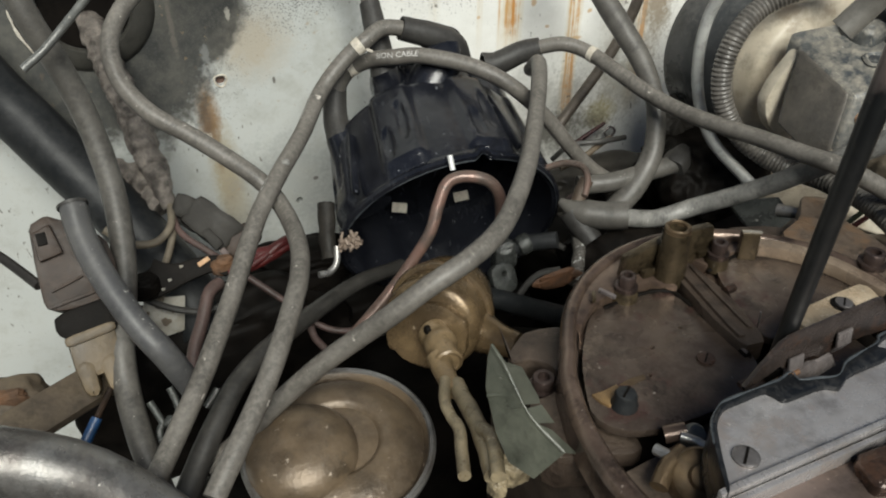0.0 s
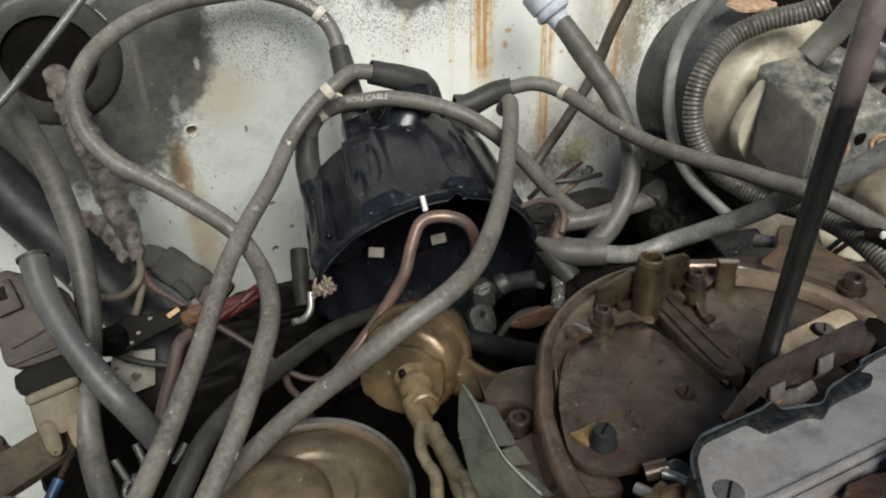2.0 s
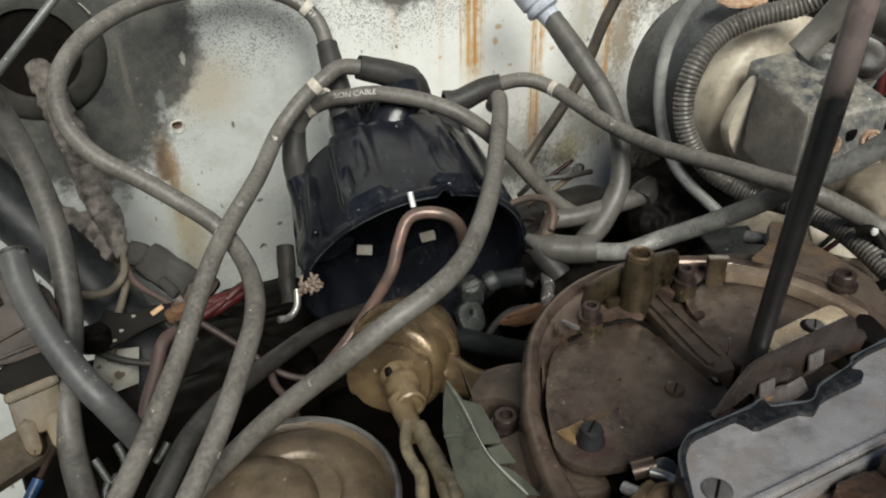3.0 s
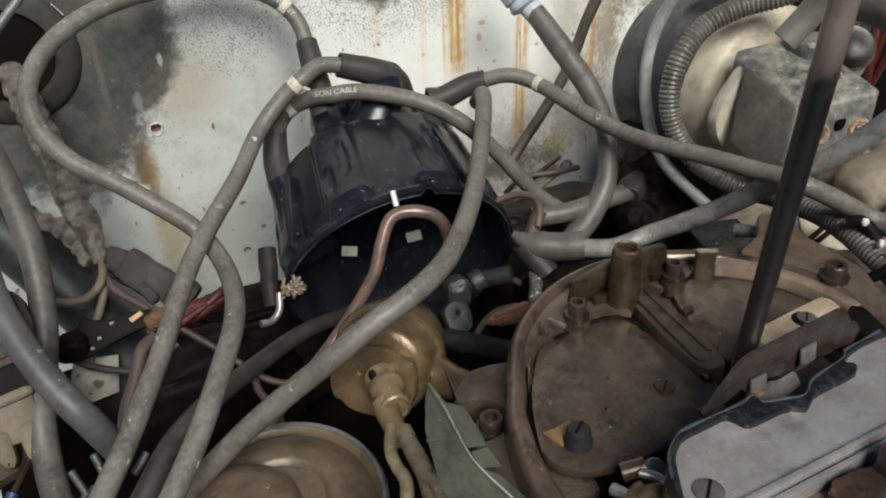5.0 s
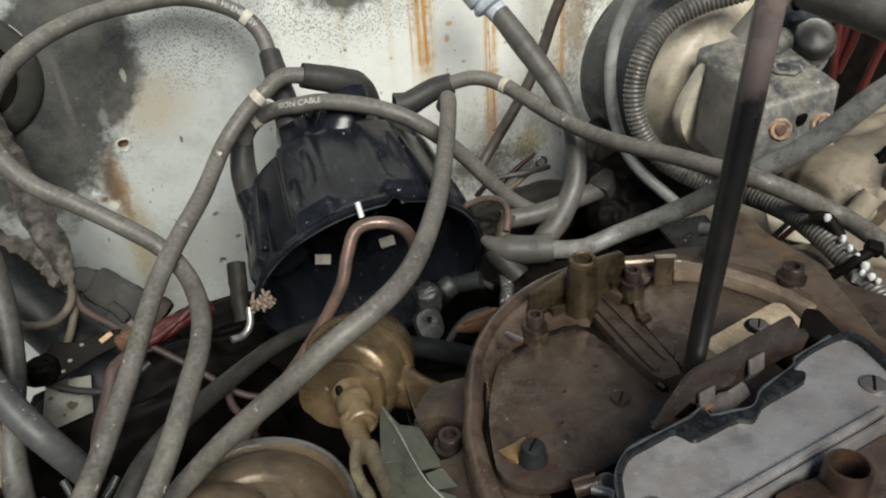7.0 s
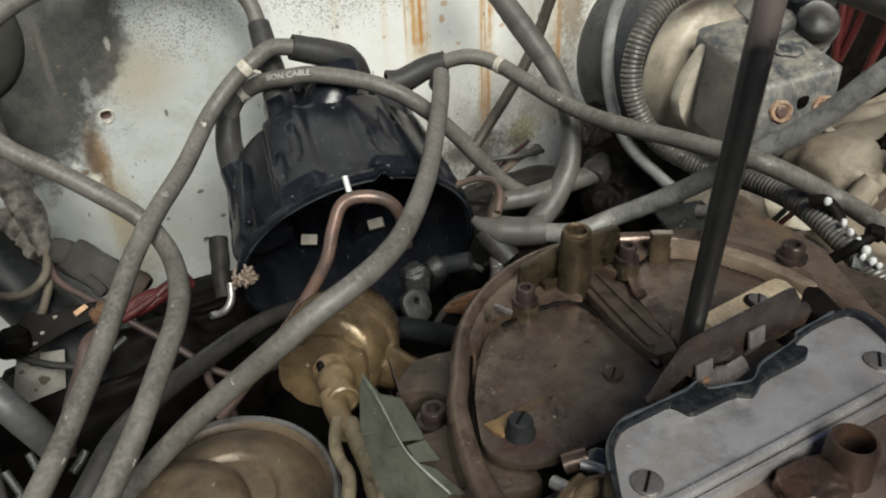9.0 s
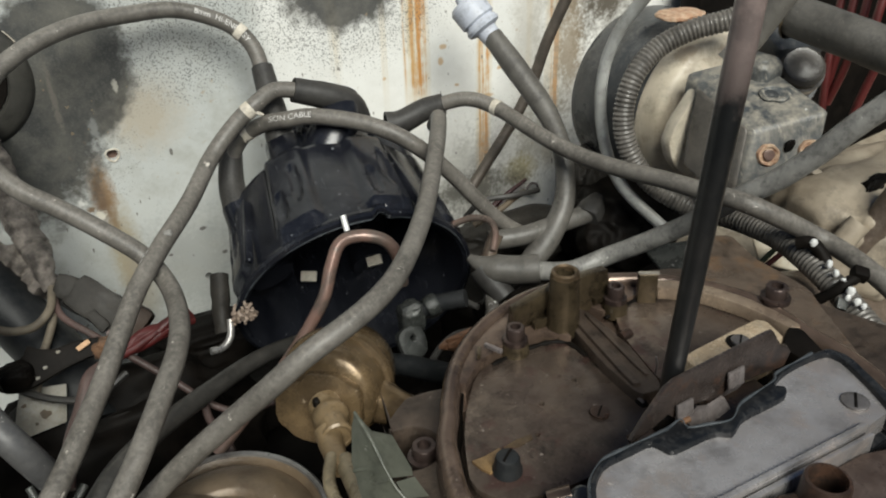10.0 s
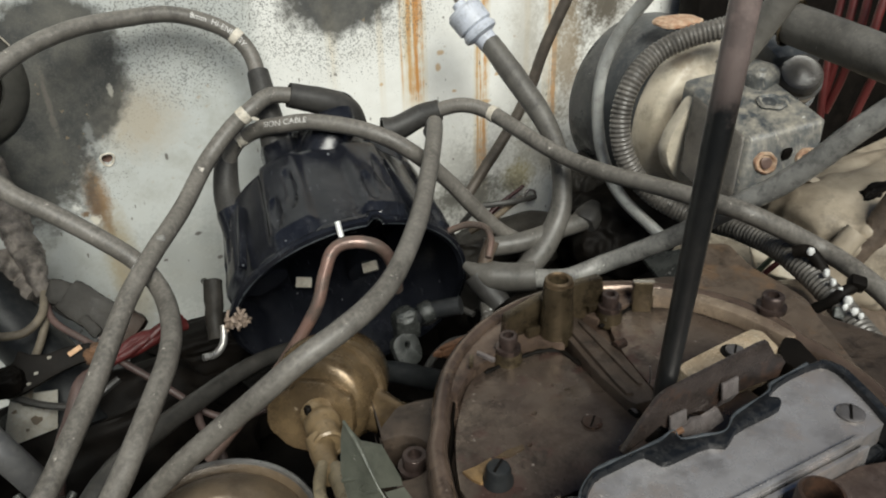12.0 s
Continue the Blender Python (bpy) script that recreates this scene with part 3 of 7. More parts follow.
def tube_bm(pts, radius, step=0.003, sides=14, rough=0.0, hollow=0.0, even=True, bm=None):
    """A tube along pts. radius: a number or a function of the way along (0 to 1) and of metres."""
    bm = bm or bmesh.new()
    line = curve_points(pts, step) if even else [Vector(q) for q in pts]
    fr = frames_along(line)
    total = step * (len(line) - 1)
    rings = []
    for i, (p, (t, n, b)) in enumerate(zip(line, fr)):
        s = i / max(1, len(line) - 1)
        r = radius(s, s * total) if callable(radius) else radius
        ring = []
        for k in range(sides):
            a = 2 * math.pi * k / sides
            q = n * math.cos(a) + b * math.sin(a)
            rr = r
            if rough:
                rr *= 1 + rough * noise.noise((p + q * r) * 160) + 0.5 * rough * noise.noise((p + q * r) * 420)
            ring.append(bm.verts.new(p + q * rr))
        rings.append(ring)
    for ra, rb in zip(rings, rings[1:]):
        for k in range(sides):
            bm.faces.new((ra[k], ra[(k + 1) % sides], rb[(k + 1) % sides], rb[k]))
    for ring, p, (t, n, b), way in ((rings[0], line[0], fr[0], 1), (rings[-1], line[-1], fr[-1], -1)):
        if hollow:
            inner = [bm.verts.new(p + (v.co - p) * hollow) for v in ring]
            deep = [bm.verts.new(v.co + t * way * 0.008) for v in inner]
            for x, y in ((ring, inner), (inner, deep)):
                for k in range(sides):
                    bm.faces.new((x[k], x[(k + 1) % sides], y[(k + 1) % sides], y[k]))
            bm.faces.new(deep)
        else:
            bm.faces.new(ring)
    bmesh.ops.recalc_face_normals(bm, faces=bm.faces)
    return bm


def axis_matrix(at, way, spin=0.0):
    """A frame at a place, with z along way."""
    q = Vector(way).to_track_quat("Z", "Y").to_matrix().to_4x4()
    return Matrix.Translation(at) @ q @ Matrix.Rotation(radians(spin), 4, "Z")


def lathe_bm(profile, m, sides=40, bm=None, wobble=None, closed=True):
    """Turns a profile of (radius, height) round the z of m. wobble: radius factor from angle and height."""
    bm = bm or bmesh.new()
    rings = []
    for r, h in profile:
        ring = []
        for k in range(sides):
            a = 2 * math.pi * k / sides
            rr = r * (wobble(a, h) if wobble else 1)
            ring.append(bm.verts.new(m @ Vector((rr * math.cos(a), rr * math.sin(a), h))))
        rings.append(ring)
    for x, y in zip(rings, rings[1:]):
        for k in range(sides):
            bm.faces.new((x[k], x[(k + 1) % sides], y[(k + 1) % sides], y[k]))
    if closed and profile[0][0] > 1e-6:
        bm.faces.new(rings[0])
    if closed and profile[-1][0] > 1e-6:
        bm.faces.new(rings[-1])
    bmesh.ops.remove_doubles(bm, verts=bm.verts, dist=1e-6)
    bmesh.ops.recalc_face_normals(bm, faces=bm.faces)
    return bm


def box_bm(size, m, bevel=0.001, bm=None, rough=0.0):
    bm = bm or bmesh.new()
    made = bmesh.ops.create_cube(bm, size=1.0)["verts"]
    bmesh.ops.transform(bm, matrix=m @ Matrix.Diagonal((*size, 1)), verts=made)
    if bevel:
        edges = list({e for v in made for e in v.link_edges})
        bmesh.ops.bevel(bm, geom=edges, offset=bevel, segments=2, profile=0.6, affect="EDGES")
    return bm


def slab_bm(outline, m, depth, bevel=0.0008, holes=()):
    """A plate of the outline (x, y) in m, from z = 0 down to -depth, with rounded edges; holes: (x, y, r) or outlines."""
    bm = bmesh.new()
    loops = [[Vector((x, y, 0)) for x, y in outline]]
    for hole in holes:
        if len(hole) > 3:
            loops.append([Vector((x, y, 0)) for x, y in hole])
            continue
        x, y, r = hole
        loops.append([Vector((x + r * math.cos(2 * math.pi * k / 32), y + r * math.sin(2 * math.pi * k / 32), 0)) for k in range(32)])
    edges = []
    for loop in loops:
        vs = [bm.verts.new(m @ v) for v in loop]
        edges += [bm.edges.new((vs[i], vs[(i + 1) % len(vs)])) for i in range(len(vs))]
    bmesh.ops.triangle_fill(bm, edges=edges, use_beauty=True, use_dissolve=False)
    faces = list(bm.faces)
    ext = bmesh.ops.extrude_face_region(bm, geom=faces)
    down = (m.to_3x3() @ Vector((0, 0, -1))) * depth
    bmesh.ops.translate(bm, verts=[v for v in ext["geom"] if isinstance(v, bmesh.types.BMVert)], vec=down)
    bmesh.ops.recalc_face_normals(bm, faces=bm.faces)
    if bevel:
        sharp = [e for e in bm.edges if len(e.link_faces) == 2 and e.calc_face_angle(0) > 0.9]
        bmesh.ops.bevel(bm, geom=sharp, offset=bevel, segments=2, profile=0.6, affect="EDGES")
    return bm


def strip_bm(one, two, thick, away):
    """A folded sheet between two edges that have as many corners, with its thickness away from the front."""
    bm = bmesh.new()
    a, b = ([bm.verts.new(q) for q in edge] for edge in (one, two))
    for i in range(len(a) - 1):
        bm.faces.new((a[i], a[i + 1], b[i + 1], b[i]))
    bmesh.ops.triangulate(bm, faces=bm.faces)
    ext = bmesh.ops.extrude_face_region(bm, geom=list(bm.faces))
    bmesh.ops.translate(bm, verts=[v for v in ext["geom"] if isinstance(v, bmesh.types.BMVert)], vec=Vector(away).normalized() * thick)
    bmesh.ops.recalc_face_normals(bm, faces=bm.faces)
    return bm


def rounded(o, times=2, keep=0.75):
    """The outline with its corners cut round."""
    for _ in range(times):
        o = [q for a, b2 in zip(o, o[1:] + o[:1]) for q in ((a[0] * keep + b2[0] * (1 - keep), a[1] * keep + b2[1] * (1 - keep)), (a[0] * (1 - keep) + b2[0] * keep, a[1] * (1 - keep) + b2[1] * keep))]
    return o


def bolt(name, at, way, r, h, material, label, category="bolt", socket="hex", sides=24):
    """A cap screw with a recessed head, standing on at."""
    m = axis_matrix(at, way)
    top = thing(name, label, category, at)
    prof = [(r * 1.35, -0.001), (r * 1.35, h * 0.15), (r, h * 0.18), (r, h * 0.9), (r * 0.9, h), (r * 0.55, h)]
    if socket == "hex":
        prof += [(r * 0.52, h * 0.55), (0, h * 0.5)]
    else:
        prof += [(0, h * 1.02)]
    part("head", lathe_bm(prof, m, sides), material, top)
    if socket == "slot":
        # black bar paints the dark of the screw slot
        part("slot", box_bm((r * 1.7, r * 0.2, h * 0.12), m @ Matrix.Translation((0, 0, h * 1.0)) @ Matrix.Rotation(0.7, 4, "Z"), 0), M_BLOCK, top)
    return top


def hose(name, label, category, pts, r, material, **kw):
    group = kw.pop("group", "")
    ob = part(name, tube_bm(pts, r, **kw), material, None, at=pts[0])
    return tagged(ob, label, category, group)


def sleeve(name, pts, r, material, parent, label="", **kw):
    return part(name, tube_bm(pts, r, **kw), material, parent, label)


def lettering(words, pts, r, start, height, face, material, parent, flip=False):
    """Printed words wrapped on a cable along pts; start in metres along it, face: the way in which the print looks."""
    cu = bpy.data.curves.new("print", "FONT")
    cu.body, cu.size = words, height
    cu.align_y = "CENTER"
    tmp = new("print", cu)
    bpy.context.view_layer.update()
    me = bpy.data.meshes.new_from_object(tmp.evaluated_get(bpy.context.evaluated_depsgraph_get()))
    bpy.data.objects.remove(tmp)
    step = 0.001
    line = curve_points(pts, step)
    if flip:
        line.reverse()
    fr = frames_along(line)
    bm = bmesh.new()
    bm.from_mesh(me)
    bpy.data.meshes.remove(me)
    long = [e for e in bm.edges if e.calc_length() > height * 0.35]
    bmesh.ops.subdivide_edges(bm, edges=long, cuts=2)
    bmesh.ops.triangulate(bm, faces=bm.faces)
    for v in bm.verts:
        s = (start + v.co.x) / step
        i = max(0, min(len(line) - 2, int(s)))
        p = line[i].lerp(line[i + 1], s - i)
        t = fr[i][0]
        out = Vector(face)
        out = (out - t * out.dot(t)).normalized()
        side = out.cross(t)
        a = v.co.y / r
        v.co = p + (out * math.cos(a) + side * math.sin(a)) * (r + 0.00015)
    return part("lettering", bm, material, parent, "pale printed lettering", smooth=False)


def band(pts, s, r, material, parent, long=0.004):
    """A worn sleeve mark round a cable, s metres along it, with a ragged edge."""
    line = curve_points(pts, 0.001)
    i = max(1, min(len(line) - 6, int(s / 0.001)))
    n = max(3, int(long / 0.001))
    return sleeve("band", [tuple(q) for q in line[i:i + n + 1]], r + 0.0003, material, parent, "torn dirty white sleeve", step=0.0008, sides=18, rough=0.06)


# ---- setting ----
ground = bmesh.new()
bmesh.ops.create_grid(ground, x_segments=1, y_segments=1, size=400)
tagged(part("ground", ground, M_GROUND, None), "grey concrete floor under the vehicle", "floor", kind="structure")

WY = 0.4326
gx, gz = 0.0037, 1.1357
hx, hz = 0.0626, 1.0868
wall = slab_bm([(-0.75, 0.0), (0.95, 0.0), (0.95, 1.34), (-0.75, 1.34)], Matrix.Translation((0, WY, 0)) @ Matrix.Rotation(radians(90), 4, "X"), 0.014, 0, holes=((gx, gz, 0.0215), (hx, hz, 0.0028), (0.098, 1.0, 0.0022)))
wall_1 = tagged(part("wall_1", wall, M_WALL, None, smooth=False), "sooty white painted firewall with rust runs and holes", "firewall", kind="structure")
# black sheet added behind the holes so that they look dark
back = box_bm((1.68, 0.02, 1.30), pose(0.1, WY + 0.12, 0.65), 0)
tagged(part("wall_2", back, M_BLOCK, None), "black panel added behind the firewall opening to darken it", "panel", kind="structure")


chip = thing("hole_rim", "chipped white paint rim round a small firewall hole", "hole rim", (hx, WY, hz))
part("rim", lathe_bm([(0.0028, -0.001), (0.0030, 0.0006), (0.0036, 0.0008), (0.0041, -0.0005)], axis_matrix((hx, WY, hz), (0, -1, 0)), 24, wobble=lambda a, h: 1 + 0.08 * math.sin(3 * a), closed=False), M_BAND, chip)
part("backing", lathe_bm([(0.0034, -0.0045), (0.0033, -0.0030), (0, -0.0030)], axis_matrix((hx, WY + 0.0, hz), (0, -1, 0)), 20), M_COPPER, chip, "dull red disc behind the hole")


def panel(name, size, m, material, label, category="panel"):
    return tagged(part(name, box_bm(size, m, 0.004), material, None), label, category, kind="structure")


# panels out of view, added to close the bay and shape bounced light
panel("wall_3", (0.02, 1.25, 1.22), pose(-0.62, -0.22, 0.61), M_FENDER, "unseen tan inner wing panel added to close the bay", "inner wing")
panel("wall_4", (0.02, 1.25, 1.22), pose(0.86, -0.22, 0.61), M_BLOCK, "unseen dark inner wing panel added to close the bay", "inner wing")
# near-black sheet added in front of the wall to make this corner dark
panel("wall_6", (0.46, 0.02, 0.75), pose(0.66, 0.405, 0.90), M_BLOCK, "near-black sheet added for the dark corner beside the motor", "housing")
panel("wall_5", (1.5, 0.02, 1.02), pose(0.12, -0.86, 0.51), M_BLOCK, "unseen dark panel added at the front of the bay", "radiator support")
panel("floor", (1.45, 1.25, 0.02), pose(0.12, -0.22, 0.55), M_BLOCK, "near-black sheet added under the engine bay", "floor")

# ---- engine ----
engine = thing("engine_block", "near-black engine and gearbox mass, deep shade put into its colour", "engine", (0.15, 0.1, 0.56))
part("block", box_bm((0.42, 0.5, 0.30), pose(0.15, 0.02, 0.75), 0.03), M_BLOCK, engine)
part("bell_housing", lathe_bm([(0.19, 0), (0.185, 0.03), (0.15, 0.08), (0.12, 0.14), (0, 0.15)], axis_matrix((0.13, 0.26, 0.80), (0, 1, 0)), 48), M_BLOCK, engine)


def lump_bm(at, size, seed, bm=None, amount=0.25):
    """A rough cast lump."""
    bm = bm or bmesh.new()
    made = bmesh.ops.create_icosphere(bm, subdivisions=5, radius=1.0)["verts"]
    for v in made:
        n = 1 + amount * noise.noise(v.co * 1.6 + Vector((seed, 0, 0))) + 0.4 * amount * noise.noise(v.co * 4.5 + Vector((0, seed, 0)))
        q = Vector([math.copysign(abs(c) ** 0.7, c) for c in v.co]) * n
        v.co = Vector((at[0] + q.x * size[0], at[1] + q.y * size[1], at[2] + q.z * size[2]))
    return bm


# lumps added to fill the cavities, their deep shade painted near-black
part("rear_dark_fill", lump_bm((0.14, 0.385, 0.885), (0.155, 0.04, 0.085), 3), M_BLOCK, engine)
part("side_dark_fill", lump_bm((0.30, 0.34, 0.93), (0.07, 0.075, 0.075), 7), M_BLOCK, engine)
part("left_dark_fill", lump_bm((0.0288, 0.3318, 0.9599), (0.068, 0.024, 0.060), 11), M_BLOCK, engine)
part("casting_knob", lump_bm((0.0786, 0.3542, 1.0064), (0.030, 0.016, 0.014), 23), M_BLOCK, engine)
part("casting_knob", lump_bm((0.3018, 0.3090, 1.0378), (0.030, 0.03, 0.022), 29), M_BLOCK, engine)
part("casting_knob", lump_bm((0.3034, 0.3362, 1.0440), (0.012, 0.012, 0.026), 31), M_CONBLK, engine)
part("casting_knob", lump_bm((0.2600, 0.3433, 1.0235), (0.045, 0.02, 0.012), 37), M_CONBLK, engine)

# dark red bar and a small wire ring against the firewall
bar_r = thing("wire_clamp", "dark red painted bar with a wire ring on the firewall", "clamp", (0.3034, 0.426, 1.0051))
part("bar", tube_bm([(0.2912, 0.426, 0.9977), (0.3034, 0.426, 1.0051), (0.3194, 0.426, 1.0129)], lambda s, m: 0.0022 - 0.0010 * s, 0.003, 12, 0.12), M_DARKRED, bar_r)
part("ring", tube_bm([(0.3217, 0.4285, 1.0039), (0.3254, 0.4285, 1.0074), (0.3307, 0.4285, 1.0048), (0.3299, 0.4285, 1.0005), (0.3252, 0.4285, 0.9995), (0.3217, 0.4285, 1.0039)], 0.0009, 0.002, 8, 0.1), M_CLIP, bar_r, "dull wire ring")
part("centre_dark_fill", lump_bm((0.235, 0.27, 1.0), (0.035, 0.03, 0.04), 17), M_BLOCK, engine)

manifold = thing("intake_manifold", "grimy brown cast intake manifold below the carburettor", "manifold", (0.2, 0.14, 0.9))
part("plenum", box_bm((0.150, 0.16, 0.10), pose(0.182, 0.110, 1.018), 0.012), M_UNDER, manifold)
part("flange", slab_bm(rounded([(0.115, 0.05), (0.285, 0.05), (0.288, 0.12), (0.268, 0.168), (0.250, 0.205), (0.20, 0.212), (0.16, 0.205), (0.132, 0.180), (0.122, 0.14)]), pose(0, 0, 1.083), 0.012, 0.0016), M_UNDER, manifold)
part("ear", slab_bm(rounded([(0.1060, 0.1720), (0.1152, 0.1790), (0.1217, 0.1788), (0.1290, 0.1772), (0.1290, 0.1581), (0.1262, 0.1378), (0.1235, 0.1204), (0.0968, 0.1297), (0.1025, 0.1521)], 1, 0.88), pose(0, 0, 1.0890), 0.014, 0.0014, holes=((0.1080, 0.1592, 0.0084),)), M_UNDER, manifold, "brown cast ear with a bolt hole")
# black floor keeps the bolt hole dark
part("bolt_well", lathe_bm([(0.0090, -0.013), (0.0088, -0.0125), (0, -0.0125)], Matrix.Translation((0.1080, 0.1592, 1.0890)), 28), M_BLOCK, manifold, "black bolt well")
part("bolt_sleeve", lathe_bm([(0.0046, -0.011), (0.0044, -0.001), (0.0040, 0.0), (0, 0.0)], Matrix.Translation((0.1108, 0.1567, 1.0860)), 28), M_UNDER, manifold)
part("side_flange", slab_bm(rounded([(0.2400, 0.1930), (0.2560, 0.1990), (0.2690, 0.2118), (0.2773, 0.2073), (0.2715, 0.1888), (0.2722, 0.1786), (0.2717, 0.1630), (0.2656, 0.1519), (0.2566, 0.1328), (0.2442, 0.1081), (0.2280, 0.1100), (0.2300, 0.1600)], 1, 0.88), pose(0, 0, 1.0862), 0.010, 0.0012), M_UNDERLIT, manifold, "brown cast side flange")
for y in (0.05, 0.12, 0.19):
    part("runner", tube_bm([(0.24, y - 0.02, 1.045), (0.30, y, 1.04), (0.38, y, 1.00)], 0.026, 0.006, 20, 0.05), M_MANIF, manifold)
for y in (0.05, 0.12):
    part("runner", tube_bm([(0.12, y - 0.02, 1.03), (0.06, y, 1.01), (-0.02, y, 0.96)], 0.026, 0.006, 20, 0.05), M_MANIF, manifold)

# ---- carburettor ----
CX, CY, CZ = (0.1756, 0.1344, 1.0996)
CR = 0.0640
carb = thing("carburettor", "brown stained carburettor with closed choke plates, air cleaner removed", "carburettor", (CX, CY, 1.083))
up = Matrix.Translation((CX, CY, CZ))
OVAL = ((0, 0.95), (22, 1.0), (150, 0.985), (160, 1.0), (168, 1.045), (174, 1.065), (182, 1.11), (190, 1.155), (198, 1.21), (206, 1.265), (220, 1.36), (235, 1.42), (270, 1.40), (300, 1.28), (330, 1.05), (360, 0.95))


def oval(a, h=0.0):
    """The horn's outline: round at the back, straight-sided towards the front."""
    d = math.degrees(a) % 360
    for (d0, f0), (d1, f1) in zip(OVAL, OVAL[1:]):
        if d0 <= d <= d1:
            s = (d - d0) / (d1 - d0)
            return f0 + (f1 - f0) * s
    return 1.0


# near-black floor puts the shade of the gaps round the plates into colour
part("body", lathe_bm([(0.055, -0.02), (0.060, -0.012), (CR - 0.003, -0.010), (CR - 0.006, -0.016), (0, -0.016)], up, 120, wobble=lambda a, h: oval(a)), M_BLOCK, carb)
part("front_floor", slab_bm([(-0.063, -0.018), (-0.050, -0.0165), (-0.03, -0.0125), (0.0, -0.0105), (0.02, -0.014), (0.03, -0.056), (0.0, -0.070), (-0.04, -0.066), (-0.064, -0.046)], up @ pose(0, 0, -0.0095), 0.004, 0.0005), M_MANIF, carb)
lip = [(CR - 0.0031 + 0.0029 * math.cos(a), -0.003 + 0.0042 * math.sin(a)) for a in [math.pi * (1.15 - 1.3 * k / 10) for k in range(11)]]
lip = [(CR - 0.0060, -0.0095), *lip, (CR, -0.011)]
part("air_horn_lip", lathe_bm(lip, up, 160, wobble=lambda a, h: oval(a) * (1 + 0.002 * math.sin(5 * a)), closed=False), M_CARB, carb)


def local(p):
    return (p[0] - CX, p[1] - CY)


bar_a, bar_b = local((0.1829, 0.1884, 1.0988)), local((0.1772, 0.1392, 1.0988))
bdir = Vector((bar_b[0] - bar_a[0], bar_b[1] - bar_a[1])).normalized()


plate_1 = [local((x, y)) for x, y in ((0.1160, 0.1420), (0.1211, 0.1525), (0.1274, 0.1615), (0.1345, 0.1700), (0.1399, 0.1730), (0.1456, 0.1741), (0.1518, 0.1746), (0.1582, 0.1748), (0.1657, 0.1735), (0.1690, 0.1692), (0.1694, 0.1638), (0.1698, 0.1600), (0.1702, 0.1537), (0.1710, 0.1440), (0.1724, 0.1317), (0.1629, 0.1225), (0.1499, 0.1212), (0.1366, 0.1209), (0.1241, 0.1222), (0.1162, 0.1262), (0.1127, 0.1333))]
plate_2 = [local(p) for p in ((0.1896, 0.1761, 1.0959), (0.2039, 0.1812, 1.0959), (0.2160, 0.1782, 1.0959), (0.2258, 0.1708, 1.0959), (0.2321, 0.1606, 1.0959), (0.2322, 0.1489, 1.0959), (0.2273, 0.1403, 1.0959), (0.2081, 0.1386, 1.0959), (0.1914, 0.1381, 1.0959), (0.1800, 0.1375, 1.0959), (0.1817, 0.1468, 1.0959), (0.1841, 0.1608, 1.0959))]
mid_2 = (sum(q[0] for q in plate_2) / 12, sum(q[1] for q in plate_2) / 12)
plate_2 = [(mid_2[0] + (x - mid_2[0]) * 0.97, mid_2[1] + (y - mid_2[1]) * 0.97) for x, y in plate_2]
plate_1, plate_2 = rounded(plate_1, 1, 0.75), rounded(plate_2, 2, 0.78)
part("choke_plate", slab_bm(plate_1, up @ pose(0, 0, -0.0040), 0.003, 0.0007, holes=((-0.030, 0.016, 0.0007), (-0.020, 0.006, 0.0009), (-0.038, 0.006, 0.0006), (-0.016, 0.020, 0.0006))), M_PLATE, carb)
part("choke_plate", slab_bm(plate_2, up @ pose(0, 0, -0.0040), 0.003, 0.0007), M_PLATE, carb)
def sector(r0, r1, a0, a1, n=40):
    """A ring sector's outline."""
    out = [(r1 * math.cos(a0 + (a1 - a0) * k / n), r1 * math.sin(a0 + (a1 - a0) * k / n)) for k in range(n + 1)]
    return out + [(r0 * math.cos(a1 + (a0 - a1) * k / n), r0 * math.sin(a1 + (a0 - a1) * k / n)) for k in range(n + 1)]


inner_1 = [local(p) for p in ((0.1288, 0.1651, 1.0988), (0.1374, 0.1721, 1.0988), (0.1506, 0.1760, 1.0988), (0.1627, 0.1752, 1.0988), (0.1691, 0.1690, 1.0988))]
a0, a1 = (math.atan2(q[1], q[0]) for q in (inner_1[0], inner_1[-1]))
arc = [(0.0584 * math.cos(a1 + (a0 - a1) * k / 30), 0.0584 * math.sin(a1 + (a0 - a1) * k / 30)) for k in range(31)]
part("shelf", slab_bm(arc + inner_1, up @ pose(0, 0, -0.0006), 0.007, 0.0006), M_CARB, carb)
inner_2 = [local(q) for q in ((0.1871, 0.1762), (0.1956, 0.1781), (0.2037, 0.1793), (0.2100, 0.1785), (0.2150, 0.1768))]
a2, a3 = radians(50), radians(86)
arc = [(0.0584 * math.cos(a2 + (a3 - a2) * k / 20), 0.0584 * math.sin(a2 + (a3 - a2) * k / 20)) for k in range(21)]
part("shelf", slab_bm(arc + inner_2, up @ pose(0, 0, -0.0022), 0.006, 0.0006), M_CARB, carb)
# black wall, for the dark gap inside the lip
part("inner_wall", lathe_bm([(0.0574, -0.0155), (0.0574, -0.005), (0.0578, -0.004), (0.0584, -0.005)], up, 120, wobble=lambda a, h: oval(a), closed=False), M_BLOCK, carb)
part("face_ring", slab_bm(sector(0.0300, 0.0588, radians(28), radians(152)), up @ pose(0, 0, -0.0066), 0.006, 0.0004), M_CARB, carb)
blen = (Vector(bar_b) - Vector(bar_a)).length
mid_bar = (Vector(bar_a) + Vector(bar_b)) / 2
mbar = Matrix.Translation((CX + mid_bar.x, CY + mid_bar.y, CZ)) @ Matrix.Rotation(math.atan2(bdir.y, bdir.x), 4, "Z")
